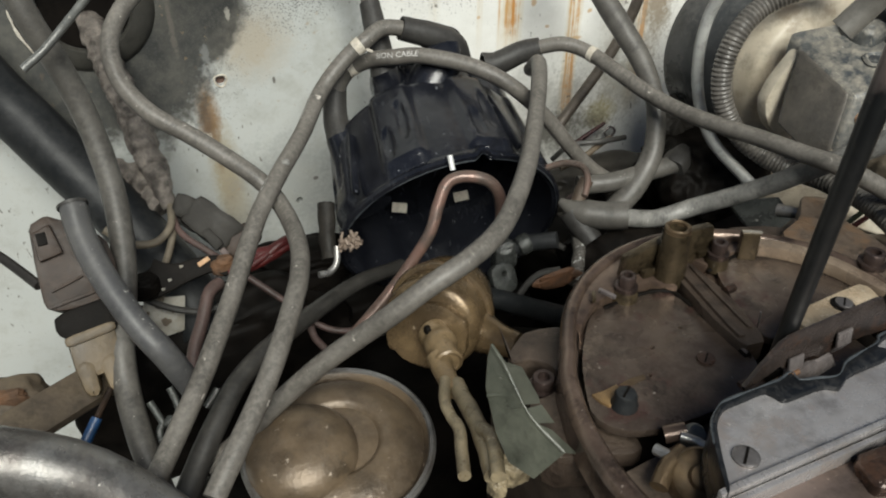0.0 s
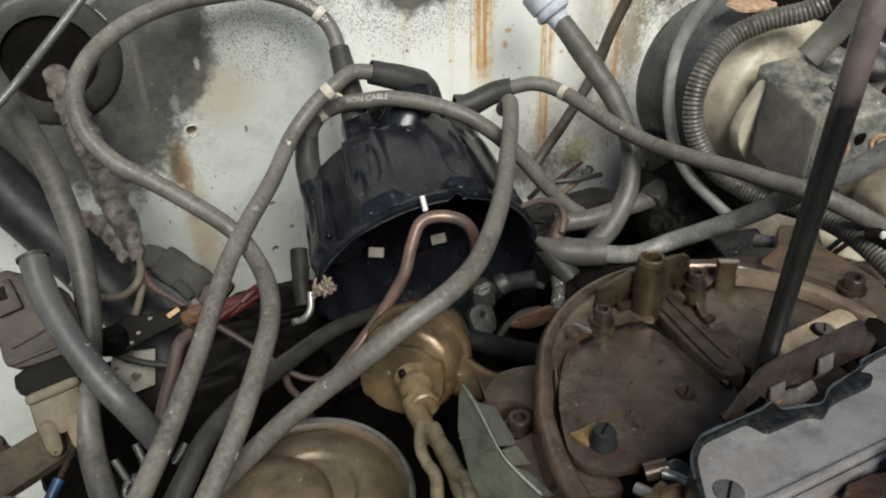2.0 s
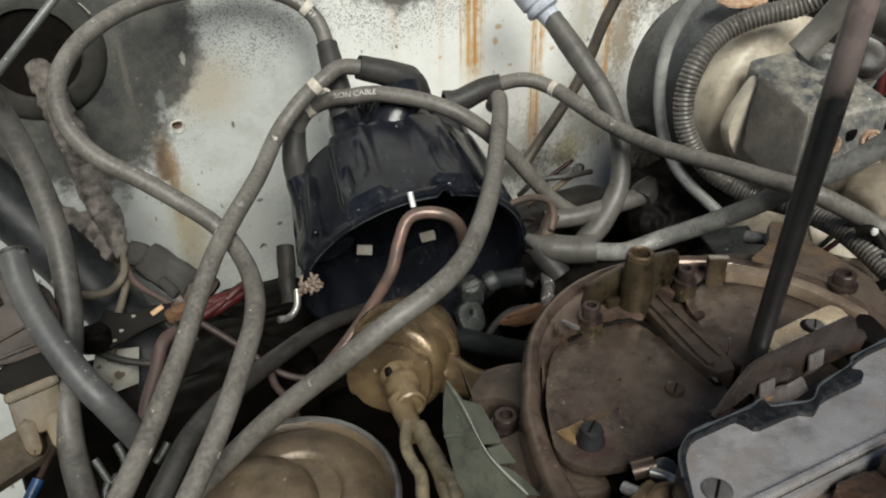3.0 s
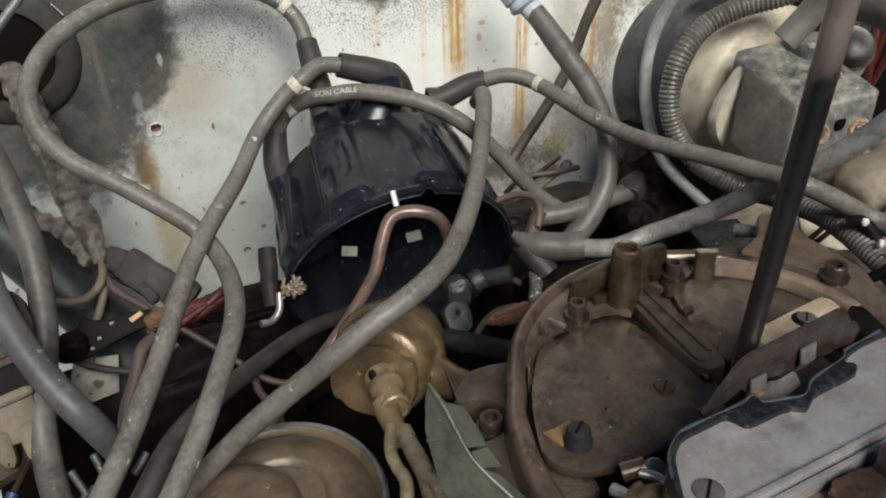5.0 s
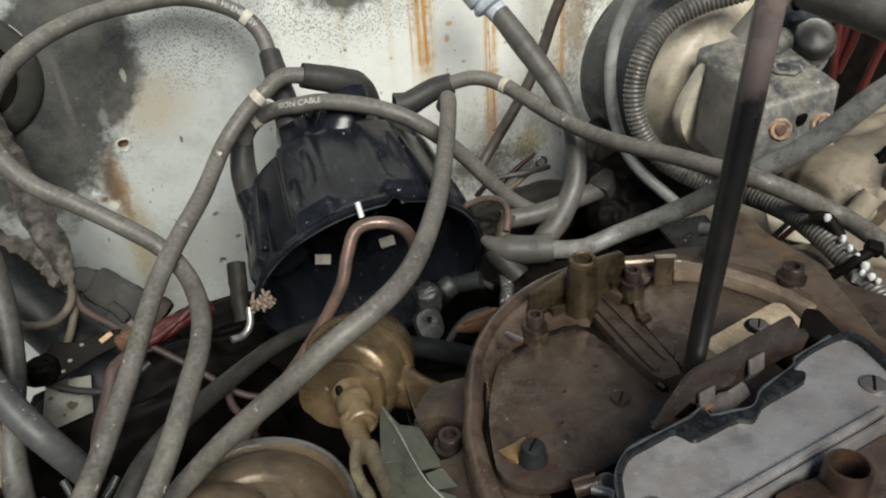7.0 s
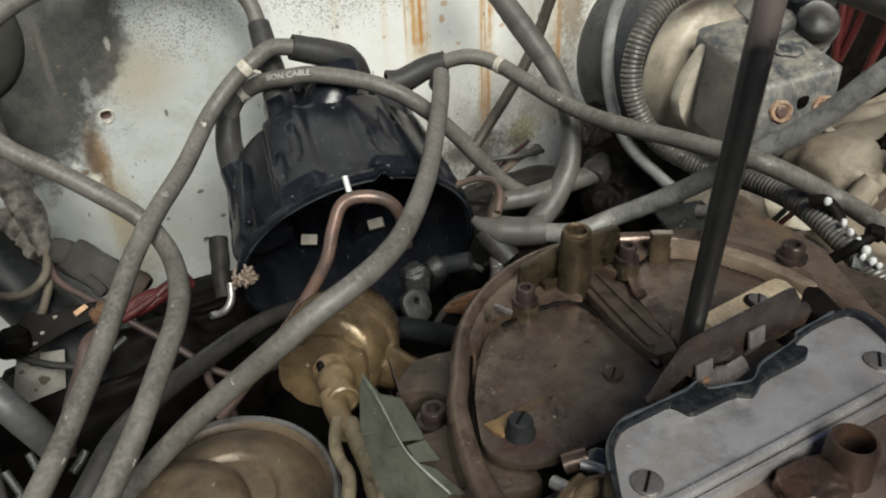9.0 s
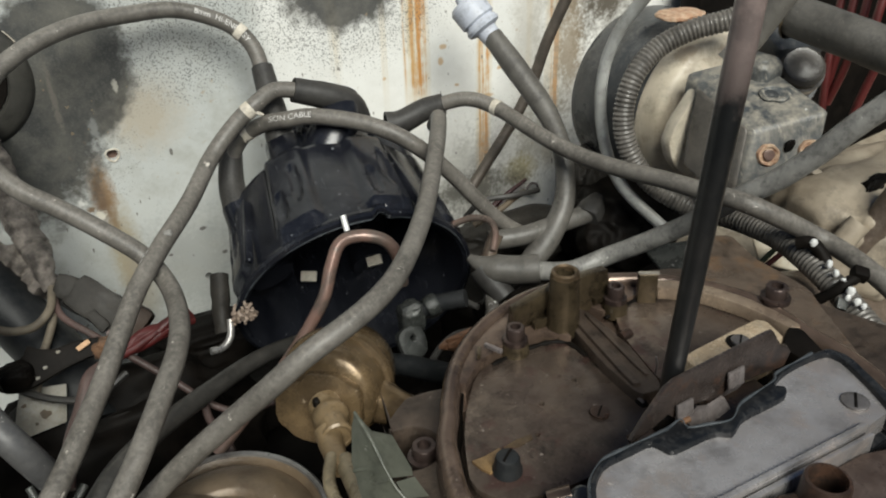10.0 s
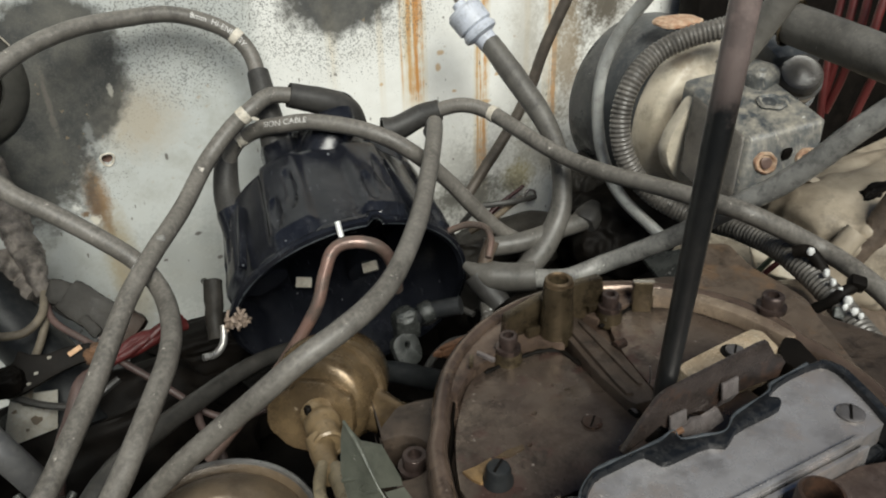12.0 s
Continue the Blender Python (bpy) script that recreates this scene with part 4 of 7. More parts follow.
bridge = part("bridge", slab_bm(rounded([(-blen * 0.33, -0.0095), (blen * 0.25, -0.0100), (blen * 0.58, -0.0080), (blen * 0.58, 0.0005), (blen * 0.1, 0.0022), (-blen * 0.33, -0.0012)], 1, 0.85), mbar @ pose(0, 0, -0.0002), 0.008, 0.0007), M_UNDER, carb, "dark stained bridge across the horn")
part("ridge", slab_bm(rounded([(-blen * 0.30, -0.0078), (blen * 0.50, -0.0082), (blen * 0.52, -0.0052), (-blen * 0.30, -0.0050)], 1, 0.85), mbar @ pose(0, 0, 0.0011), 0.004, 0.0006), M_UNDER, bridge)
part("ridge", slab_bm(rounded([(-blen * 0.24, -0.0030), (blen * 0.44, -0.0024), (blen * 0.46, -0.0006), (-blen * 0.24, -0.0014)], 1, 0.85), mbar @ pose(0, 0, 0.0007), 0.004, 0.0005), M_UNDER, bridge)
part("shaft", tube_bm([tuple(mbar @ Vector((0.004, 0.0012, 0.0002))), tuple(mbar @ Vector((0.003, 0.0052, 0.0002)))], 0.0016, 0.002, 10), M_RUST, carb)
part("hair_wire", tube_bm([(0.1815, 0.1440, 1.0960), (0.1812, 0.1436, 1.1000), (0.1800, 0.1432, 1.1040)], 0.0003, 0.001, 6), M_CLIP, carb, "thin upright wire")
band_out = [local(q) for q in ((0.2110, 0.1795), (0.2160, 0.1762), (0.2236, 0.1685), (0.2297, 0.1560), (0.2322, 0.1450), (0.2328, 0.1360))]
band_in = [local(q) for q in ((0.2285, 0.1360), (0.2272, 0.1435), (0.2248, 0.1535), (0.2195, 0.1648), (0.2122, 0.1722), (0.2080, 0.1750))]
# paler tan paints the highlight on the lip's right side
part("tan_lip", slab_bm(rounded(band_out + band_in, 1, 0.85), up @ pose(0, 0, 0.0012), 0.0050, 0.0010), M_LIPTAN, carb, "tan stretch of the lip with its highlight painted in")
# black tubes draw the shade in the gaps beside the plates
for pts, r in (([(0.1868, 0.1748), (0.1956, 0.1770), (0.2037, 0.1782), (0.2162, 0.1758), (0.2230, 0.1686), (0.2275, 0.1601)], 0.0008), ([(0.1420, 0.1722), (0.1518, 0.1734), (0.1622, 0.1732), (0.1676, 0.1706), (0.1690, 0.1664), (0.1694, 0.1614)], 0.0008), ([(0.1702, 0.1569), (0.1713, 0.1502), (0.1706, 0.1427), (0.1701, 0.1347)], 0.0015)):
    part("seam", tube_bm([(x, y, 1.0957) for x, y in pts], lambda s, m: r * (0.75 + 0.4 * math.sin(m * 700) ** 2), 0.0012, 8, 0.2), M_BLOCK, carb, "black tube drawn for the dark gap beside the plate")
part("seam_edge", tube_bm([(0.1706, 0.1462, 1.0968), (0.1702, 0.1412, 1.0970), (0.1697, 0.1350, 1.0968)], lambda s, m: 0.0005 + 0.0002 * math.sin(m * 900), 0.001, 8, 0.2), M_CLIP, carb, "pale edge beside the seam")

# inlet spigot on a cast rib, small straps and lugs on the face
tip = (0.1701, 0.1757, 1.1185)
rib_at = Matrix.Translation((0, 0.1798, 0)) @ Matrix.Rotation(radians(90), 4, "X")
part("inlet_rib", slab_bm([(0.1535, 1.0960), (0.1770, 1.0960), (0.1795, 1.1000), (0.1770, 1.1105), (0.1700, 1.1110), (0.1630, 1.1092), (0.1545, 1.1068)], rib_at, 0.0036, 0.0007), M_FACE, carb, "olive brown cast rib")
part("inlet_rib", slab_bm([(0.1760, 1.0960), (0.1925, 1.0960), (0.1935, 1.0990), (0.1912, 1.1102), (0.1835, 1.1106), (0.1760, 1.1104)], rib_at @ pose(0, 0, -0.0008), 0.0034, 0.0007), M_FACE, carb, "olive brown cast rib")
part("rib_foot", box_bm((0.0175, 0.0026, 0.0030), pose(0.1690, 0.1782, 1.1002, 0, 0, 2), 0.0006), M_FACE, carb)
part("rib_foot", box_bm((0.0065, 0.0022, 0.0026), pose(0.1885, 0.1802, 1.1003, 0, 0, 6), 0.0006), M_FACE, carb)
spigot = part("spigot", lathe_bm([(0.0056, -0.0220), (0.0053, -0.0150), (0.0049, -0.0080), (0.0046, -0.0014), (0.0042, 0.0), (0.0034, 0.0003), (0.0029, -0.0006), (0.0028, -0.010), (0, -0.0105)], Matrix.Translation(tip), 32, wobble=lambda a, h: 1 + 0.02 * math.sin(3 * a + 90 * h)), M_FACE, carb, "open olive brass spigot")
part("spigot_lip", lathe_bm([(0.0029, -0.0012), (0.0030, 0.0002), (0.0036, 0.0007), (0.0043, 0.0002), (0.0046, -0.0012)], Matrix.Translation(tip), 32, closed=False), M_OLDBRASS, spigot, "rubbed brass lip")
for pa, pb, high, mt in (((0.1408, 0.1746, 1.1030), (0.1434, 0.1690, 1.1016), 0.0014, M_CLIP), ((0.1392, 0.1752, 1.1012), (0.1368, 0.1712, 1.1012), 0.0018, M_FACE)):
    mid_p, d = (Vector(pa) + Vector(pb)) / 2, Vector(pb) - Vector(pa)
    part("strap", box_bm((d.length, 0.0013, high), Matrix.Translation(mid_p) @ Matrix.Rotation(math.atan2(d.y, d.x), 4, "Z"), 0.0004), mt, carb)
lug = part("lug", box_bm((0.0066, 0.0040, 0.0120), pose(0.2052, 0.1768, 1.1005, 0, 0, -28), 0.0010), M_FACE, carb, "olive brown lug")
part("lug_edge", box_bm((0.0070, 0.0014, 0.0010), pose(0.2052, 0.1764, 1.1066, 0, 0, -28), 0.0004), M_BRIGHTEDGE, lug, "bright edge of the lug")
for x, y in ((0.1516, 0.1745), (0.1922, 0.1772)):
    part("screw_boss", lathe_bm([(0.0046, -0.004), (0.0043, 0.0), (0.0036, 0.0016), (0, 0.0016)], Matrix.Translation((x, y, 1.0985)), 24), M_FACE, carb)

for px, label in (((0.1922, 0.1772, 1.1055), "small brown socket screw on the carburettor lip"), ((0.1516, 0.1745, 1.1052), "small brown socket screw on the carburettor lip")):
    bolt("socket_screw", (px[0], px[1], px[2] - 0.005), (0, 0, 1), 0.0029, 0.0050, M_SCREWBR, label)
for px in ((0.2364, 0.1504, 1.1055), (0.1108, 0.1567, 1.0900)):
    bolt("manifold_bolt", (px[0], px[1], px[2] - 0.004), (0, 0, 1), 0.0036, 0.0046, M_SCREWBR, "dark rusty socket bolt in the manifold flange")
px = (0.1234, 0.1331, 1.1030)
screw = thing("choke_screw", "black round-headed screw on the choke plate", "screw", (px[0], px[1], px[2] - 0.0075))
ms0 = Matrix.Translation((px[0], px[1], px[2] - 0.0075))
part("head", lathe_bm([(0.0040, -0.001), (0.0040, 0.0010), (0.0034, 0.0018), (0.0033, 0.0042), (0.0029, 0.0052), (0.0018, 0.0057), (0, 0.0058)], ms0, 28), M_DARKHOSE, screw)
part("slot", box_bm((0.0046, 0.0007, 0.0006), ms0 @ pose(0, 0, 0.0056, 0, 0, 35), 0), M_BLOCK, screw)
# golden slab paints the glossy highlight left of the screw
strip = [local(p) for p in ((0.1167, 0.1399), (0.1208, 0.1398), (0.1255, 0.1406), (0.1262, 0.1370), (0.1215, 0.1335), (0.1188, 0.1341), (0.1176, 0.1362))]
part("gold_highlight", slab_bm(strip, up @ pose(0, 0, -0.0032), 0.0012, 0.0002), M_GOLD, carb, "golden strip with its glossy highlight painted in")
streak = [local(p) for p in ((0.1267, 0.1405), (0.1303, 0.1413), (0.1359, 0.1412), (0.1355, 0.1395), (0.1304, 0.1388))]
part("brass_streak", slab_bm(streak, up @ pose(0, 0, -0.0038), 0.0003, 0), M_OLDBRASS, carb, "brass-coloured streak on the plate")
px = (0.1574, 0.1391, 1.0959)
bolt("choke_rivet", (px[0], px[1], px[2] - 0.0008), (0, 0, 1), 0.0028, 0.0012, M_RUST, "flat brown screw on the choke plate", socket="slot")

# brass block with a slotted screw, upright rusty bracket with clips
bracket = thing("choke_bracket", "rusty upright bracket with two clips beside the choke", "bracket", (0.1815, 0.1219, 1.1114))
part("brass_block", slab_bm(rounded([(0.1785, 0.1312), (0.1815, 0.1325), (0.2090, 0.1350), (0.2110, 0.1325), (0.2090, 0.1240), (0.1780, 0.1210)], 1, 0.88), pose(0, 0, 1.1122), 0.011, 0.0006), M_BRASS, bracket, "pale brass block")
stand = Matrix.Translation((0, 0.1138, 0)) @ Matrix.Rotation(radians(90), 4, "X")
upright = part("upright_sheet", slab_bm([(0.1462, 1.1101), (0.1531, 1.1127), (0.1571, 1.1149), (0.1592, 1.1129), (0.1634, 1.1147), (0.1690, 1.1143), (0.1738, 1.1121), (0.1777, 1.1153), (0.1856, 1.1151), (0.1964, 1.1143), (0.1979, 1.1186), (0.1959, 1.1213), (0.1936, 1.1221), (0.1893, 1.1283), (0.1865, 1.1283), (0.1580, 1.1253), (0.1551, 1.1239), (0.1497, 1.1171), (0.1460, 1.1113)], stand, 0.0014, 0.0004), M_SHEET, bracket)
for x, z, tall, wide in ((0.1612, 1.1180, 0.0040, 0.0054), (0.1772, 1.1216, 0.0046, 0.0056)):
    bm = bmesh.new()
    box_bm((wide, 0.0008, tall), pose(x, 0.1127, z - tall * 0.5, -10, 0, 4), 0.0003, bm=bm)
    box_bm((wide * 0.9, 0.0008, tall * 0.9), pose(x + 0.0005, 0.1131, z - tall * 1.35, 24, 0, 4), 0.0003, bm=bm)
    part("clip", bm, M_CLIP, upright, "folded steel clip")
part("inner_fold", strip_bm([(0.1622, 0.1122, 1.1118), (0.1652, 0.1116, 1.1152), (0.1694, 0.1124, 1.1132), (0.1734, 0.1118, 1.1150)], [(0.1640, 0.1112, 1.1082), (0.1662, 0.1104, 1.1098), (0.1706, 0.1112, 1.1088), (0.1752, 0.1108, 1.1112)], 0.0010, (0, 1, 0)), M_CLIP, bracket, "tan folded spring inside the clips", smooth=False)
part("rust_lip", tube_bm([(0.1545, 0.1126, 1.1106), (0.1580, 0.1122, 1.1120), (0.1625, 0.1122, 1.1128)], 0.0009, 0.001, 8, 0.3), M_RUSTSTAIN, bracket, "orange rusted edge")
part("lower_fold", box_bm((0.044, 0.010, 0.0016), pose(0.1720, 0.1150, 1.1060), 0.0005), M_RUST, bracket)
# black disc paints the shade round the sunk screw
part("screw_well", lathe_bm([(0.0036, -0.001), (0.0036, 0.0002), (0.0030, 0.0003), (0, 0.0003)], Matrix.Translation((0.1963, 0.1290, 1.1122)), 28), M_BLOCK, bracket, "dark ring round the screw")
bolt("slotted_screw", (0.1968, 0.1290, 1.1112), (0, 0, 1), 0.0026, 0.0020, M_SCREWGREY, "stained grey slotted screw in the brass block", socket="slot")

# grey cover, sunk inside a raised black gasket with a ledge
cover = thing("float_bowl_cover", "dull grey cast cover sunk in a raised black gasket", "cover", (0.1711, 0.1031, 1.0988))
zt = 1.1131
sunk = [(0.1188, 0.0880), (0.1226, 0.0950), (0.1260, 0.1007), (0.1281, 0.1040), (0.1305, 0.1063), (0.1341, 0.1085), (0.1418, 0.1087), (0.1476, 0.1090), (0.1487, 0.1072), (0.1495, 0.1046), (0.1512, 0.1040), (0.1629, 0.1042), (0.1660, 0.1018), (0.1684, 0.1026), (0.1722, 0.1046), (0.1869, 0.1050), (0.1896, 0.1066), (0.1901, 0.1080), (0.1880, 0.1096), (0.1928, 0.1115), (0.1985, 0.1124), (0.2070, 0.1126), (0.2110, 0.1118), (0.2118, 0.1080), (0.2090, 0.0980), (0.2050, 0.0880)]
rim = [(0.1168, 0.0866), (0.1206, 0.0945), (0.1236, 0.1000), (0.1262, 0.1041), (0.1288, 0.1069), (0.1328, 0.1093), (0.1362, 0.1101), (0.1497, 0.1103), (0.1539, 0.1104), (0.1590, 0.1114), (0.1584, 0.1084), (0.1634, 0.1068), (0.1694, 0.1054), (0.1750, 0.1083), (0.1807, 0.1094), (0.1894, 0.1108), (0.1924, 0.1126), (0.2069, 0.1138), (0.2126, 0.1134), (0.2146, 0.1084), (0.2112, 0.0966), (0.2074, 0.0866)]
part("gasket", slab_bm(rounded(rim + sunk[::-1], 1, 0.84), pose(0, 0, zt + 0.0017), 0.0095, 0.0007), M_GASKET, cover, "raised black gasket")
# thin grey tube paints the highlight on the gasket's edge
part("gasket_edge", tube_bm([(x, y, zt + 0.0017) for x, y in rim[2:-4]], lambda s, m: 0.00032 + 0.00014 * math.sin(m * 420), 0.0012, 8, 0.1), M_GREYEDGE, cover, "grey highlight line painted along the gasket edge")
cover_plate = part("plate", slab_bm(rounded(sunk, 1, 0.8), pose(0, 0, zt), 0.006, 0), M_ALU, cover)
step = [(0.1160, 0.0890), (0.1962, 0.0900), (0.1970, 0.0888), (0.1158, 0.0872)]
part("edge_step", slab_bm(step, pose(0, 0, zt + 0.0012), 0.010, 0.0005), M_ALU, cover_plate, "raised double edge")
part("edge_step", slab_bm([(x, y - 0.0022) for x, y in step], pose(0, 0, zt - 0.0002), 0.009, 0.0005), M_ALU, cover_plate, "raised double edge")
part("skirt", slab_bm(rounded(rim, 1, 0.84), pose(0, 0, zt - 0.0062), 0.006, 0.0004), M_GASKET, cover)
part("near_casting", slab_bm(rounded([(0.1150, 0.0856), (0.2070, 0.0864), (0.2060, 0.060), (0.196, 0.046), (0.130, 0.046), (0.110, 0.060)], 1, 0.85), pose(0, 0, zt - 0.0042), 0.012, 0.0012), M_STAINED, cover, "brown stained lower casting")
vent = part("vent_tube", lathe_bm([(0.0058, -0.014), (0.0054, -0.008), (0.0051, -0.001), (0.0048, 0.0), (0.0041, 0.0002), (0.0038, -0.0008), (0.0037, -0.009)], Matrix.Translation((0.1698, 0.0790, 1.1188)), 32, closed=False), M_RUST, cover, "open brown vent tube")
# black plug gives the vent its dark inside
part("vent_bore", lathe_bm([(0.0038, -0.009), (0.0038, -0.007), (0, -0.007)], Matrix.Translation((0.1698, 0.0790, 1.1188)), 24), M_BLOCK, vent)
part("vent_boss", lump_bm((0.1600, 0.0790, 1.1100), (0.0080, 0.0060, 0.0045), 161, amount=0.12), M_RUST, cover)
for px in ((0.2018, 0.0962), (0.1290, 0.0944)):
    bolt("cover_screw", (px[0], px[1], zt - 0.0016), (0, 0, 1), 0.0034, 0.0024, M_SCREWGREY, "grey slotted screw holding the cover", socket="slot")

linkage = thing("throttle_linkage", "greasy brass and steel throttle linkage under the choke", "linkage", (0.1271, 0.1115, 1.0903))
part("lever", tube_bm([(0.1284, 0.1147, 1.0996), (0.1317, 0.1105, 1.0996), (0.1312, 0.1036, 1.0996), (0.1270, 0.0969, 1.0988)], 0.0013, 0.0015, 10), M_STEEL, linkage, "bright worn lever edge")
part("arm", tube_bm([(0.1154, 0.1058, 1.0954), (0.1207, 0.1094, 1.0971), (0.1269, 0.1110, 1.0980)], 0.0026, 0.0015, 10, 0.1), M_OLDBRASS, linkage, "greenish brass arm")
part("screw", lathe_bm([(0.0032, -0.004), (0.0032, 0.001), (0.0026, 0.002), (0, 0.002)], axis_matrix((0.1337, 0.1152, 1.0971), (-0.2, -0.5, 0.8)), 16), M_ZINC, linkage)
part("hub", lathe_bm([(0.0078, -0.006), (0.0082, 0.0), (0.0074, 0.0012), (0.0066, 0.0008), (0.0035, 0.0010), (0.003, 0.0028), (0, 0.003)], axis_matrix((0.1265, 0.1034, 1.0963), (-0.2, -0.5, 0.85)), 28), M_OLDBRASS, linkage)
part("pin", tube_bm([(0.1211, 0.1154, 1.0971), (0.1225, 0.1113, 1.0980)], 0.0016, 0.001, 8), M_STEEL, linkage)
part("cross_pin", tube_bm([(0.1262, 0.1185, 1.0971), (0.1317, 0.1162, 1.0988)], 0.0026, 0.001, 12), M_CARB, linkage)
part("stop", lump_bm((0.1335, 0.1005, 1.0980), (0.003, 0.003, 0.003), 83, amount=0.2), M_ZINC, linkage)

# upright rod
rod_top, rod_low = Vector((0.1681, 0.1193, 1.2080)), Vector((0.1612, 0.1182, 1.1232))
rod_low -= (rod_top - rod_low) * 0.16
ahead_rod = rod_top + (rod_top - rod_low) * 0.5
rod = tagged(part("upright_rod", tube_bm([tuple(rod_low), tuple(rod_low.lerp(rod_top, 0.5)), tuple(rod_top), tuple(ahead_rod)], lambda s, m: 0.0024 + 0.0006 * min(1, s * 1.9), 0.004, 18, 0.02), M_RODPINK, None, at=tuple(rod_low)), "black steel air cleaner stud, pinkish highlight painted on its top", "rod")
part("collar", lathe_bm([(0.0030, -0.012), (0.0030, -0.003), (0.0028, 0.0), (0.0026, 0.001), (0, 0.001)], axis_matrix(rod_low, rod_top - rod_low), 20), M_BLOCK, rod)

# ---- distributor cap ----
CAP_AT, CAP_AX = Vector((0.1509, 0.3153, 1.0346)), Vector((0.126, 0.920, 0.372)).normalized()
cap = thing("distributor_cap", "black plastic distributor cap lying open side forward", "distributor cap", tuple(CAP_AT))
cap_x = (Vector((-1, 0, 0)) + CAP_AX * CAP_AX.x).normalized()
cap_y = CAP_AX.cross(cap_x)
mc = Matrix.Translation(CAP_AT) @ Matrix((cap_x, cap_y, CAP_AX)).transposed().to_4x4()
CAP_R, CAP_H = 0.0576, 0.068
TOWERS = [radians(15 + 45 * k) for k in range(8)]


def flutes(a, h):
    """Raised panels below the towers, each with two oblong hollows that have a rim."""
    f = 0.0
    for t in TOWERS:
        d = (a - t + math.pi) % (2 * math.pi) - math.pi
        f += math.exp(-((d / 0.20) ** 10))
        for side, lo, hi in ((-0.085, 0.014, 0.034), (0.075, 0.022, 0.048)):
            e = math.hypot((d - side) / 0.052, (h - (lo + hi) / 2) / ((hi - lo) / 2))
            f += -0.50 * math.exp(-(e ** 6)) + 0.12 * math.exp(-(((e - 1.12) / 0.14) ** 2))
    w = min(1, max(0, (h - 0.006) / 0.006))
    return 1 + 0.056 * f * w + 0.003 * math.sin(3 * a + 1)


def rim_height(a):
    """The lower edge with its small notch."""
    d = abs((a - radians(97) + math.pi) % (2 * math.pi) - math.pi)
    return 0.0035 * math.exp(-((d / 0.055) ** 4)) - 0.0012 * math.sin(2 * a)


shell = [(CAP_R - 0.0028, 0.001), (CAP_R - 0.0008, 0.0), (CAP_R + 0.0012, 0.0008), (CAP_R + 0.0014, 0.0026), (CAP_R - 0.0006, 0.0045)]
shell += [(CAP_R - 0.0014 - 0.0050 * (k / 40), 0.006 + 0.050 * k / 40) for k in range(41)]
shell += [(CAP_R - 0.0068, 0.0585), (CAP_R - 0.0085, 0.0605), (CAP_R - 0.011, 0.0615), (0.030, 0.0625), (0.020, CAP_H), (0.012, CAP_H + 0.002), (0, CAP_H + 0.002)]
bm = lathe_bm(shell, mc, 300, wobble=flutes, closed=False)
inner = [(CAP_R - 0.0028, 0.001), (CAP_R - 0.0045, 0.01), (CAP_R - 0.012, 0.05), (CAP_R - 0.014, 0.063), (0, 0.063)]
lathe_bm(inner, mc, 300, bm=bm, closed=False)
inv = mc.inverted()
for v in bm.verts:
    q = inv @ v.co
    if q.z < 0.008 and math.hypot(q.x, q.y) > CAP_R - 0.004:
        v.co += CAP_AX * rim_height(math.atan2(q.y, q.x))
part("shell", bm, M_CAP, cap)
part("rim_line", tube_bm([tuple(mc @ Vector(((CAP_R - 0.0006) * flutes(a, 0) * math.cos(a), (CAP_R - 0.0006) * flutes(a, 0) * math.sin(a), rim_height(a) - 0.0001))) for a in np.linspace(radians(15), radians(200), 90)], lambda s, m: 0.00022 + 0.00022 * math.sin(m * 160) * math.sin(m * 61), 0.002, 6, 0.1), M_GREYEDGE, cap, "thin grey line along the cap rim")
for a, top in zip(TOWERS, (0.066, 0.078, 0.098, 0.090, 0.07, 0.07, 0.07, 0.066)):
    c, s = math.cos(a), math.sin(a)
    mt = mc @ Matrix.Translation((0.0425 * c, 0.0425 * s, 0.0))
    part("tower", lathe_bm([(0.0098, 0.046), (0.0098, top - 0.006), (0.0088, top - 0.001), (0.0078, top), (0.0040, top), (0.0038, top - 0.008), (0, top - 0.008)], mt, 24), M_CAP, cap)
part("coil_tower", tube_bm([(0.1558, 0.3593, 1.0810), (0.1600, 0.3604, 1.0949), (0.1659, 0.3643, 1.1065), (0.1744, 0.3741, 1.1178)], lambda s, m: 0.0200 * min(1.0, 0.45 + 3.0 * s) - 0.0130 * s, 0.003, 24, 0.05), M_CAP, cap)
part("crown", lump_bm((0.1537, 0.3864, 1.0932), (0.013, 0.012, 0.012), 131, amount=0.08), M_CAP, cap)
part("crown_fill", lump_bm((0.1653, 0.3720, 1.0960), (0.020, 0.012, 0.014), 191, amount=0.06), M_CAP, cap)
part("side_tower", tube_bm([(0.1098, 0.3658, 1.0735), (0.1108, 0.3560, 1.0650), (0.1125, 0.3440, 1.0560), (0.1150, 0.3330, 1.0480)], lambda s, m: 0.0076 + 0.0030 * s, 0.003, 20, 0.04), M_CAP, cap)
part("centre_boss", lathe_bm([(0.017, 0.066), (0.016, 0.078), (0.013, 0.082), (0, 0.083)], mc, 32), M_CAP, cap)
for at, turn in (((0.1407, 0.3652, 1.0227), 4), ((0.1785, 0.3631, 1.0223), -16)):
    part("terminal", box_bm((0.0085, 0.0056, 0.003), Matrix.Translation(at) @ pose(0, 0, 0, 48, turn, -25), 0.0005), M_BAND, cap, "bright terminal")
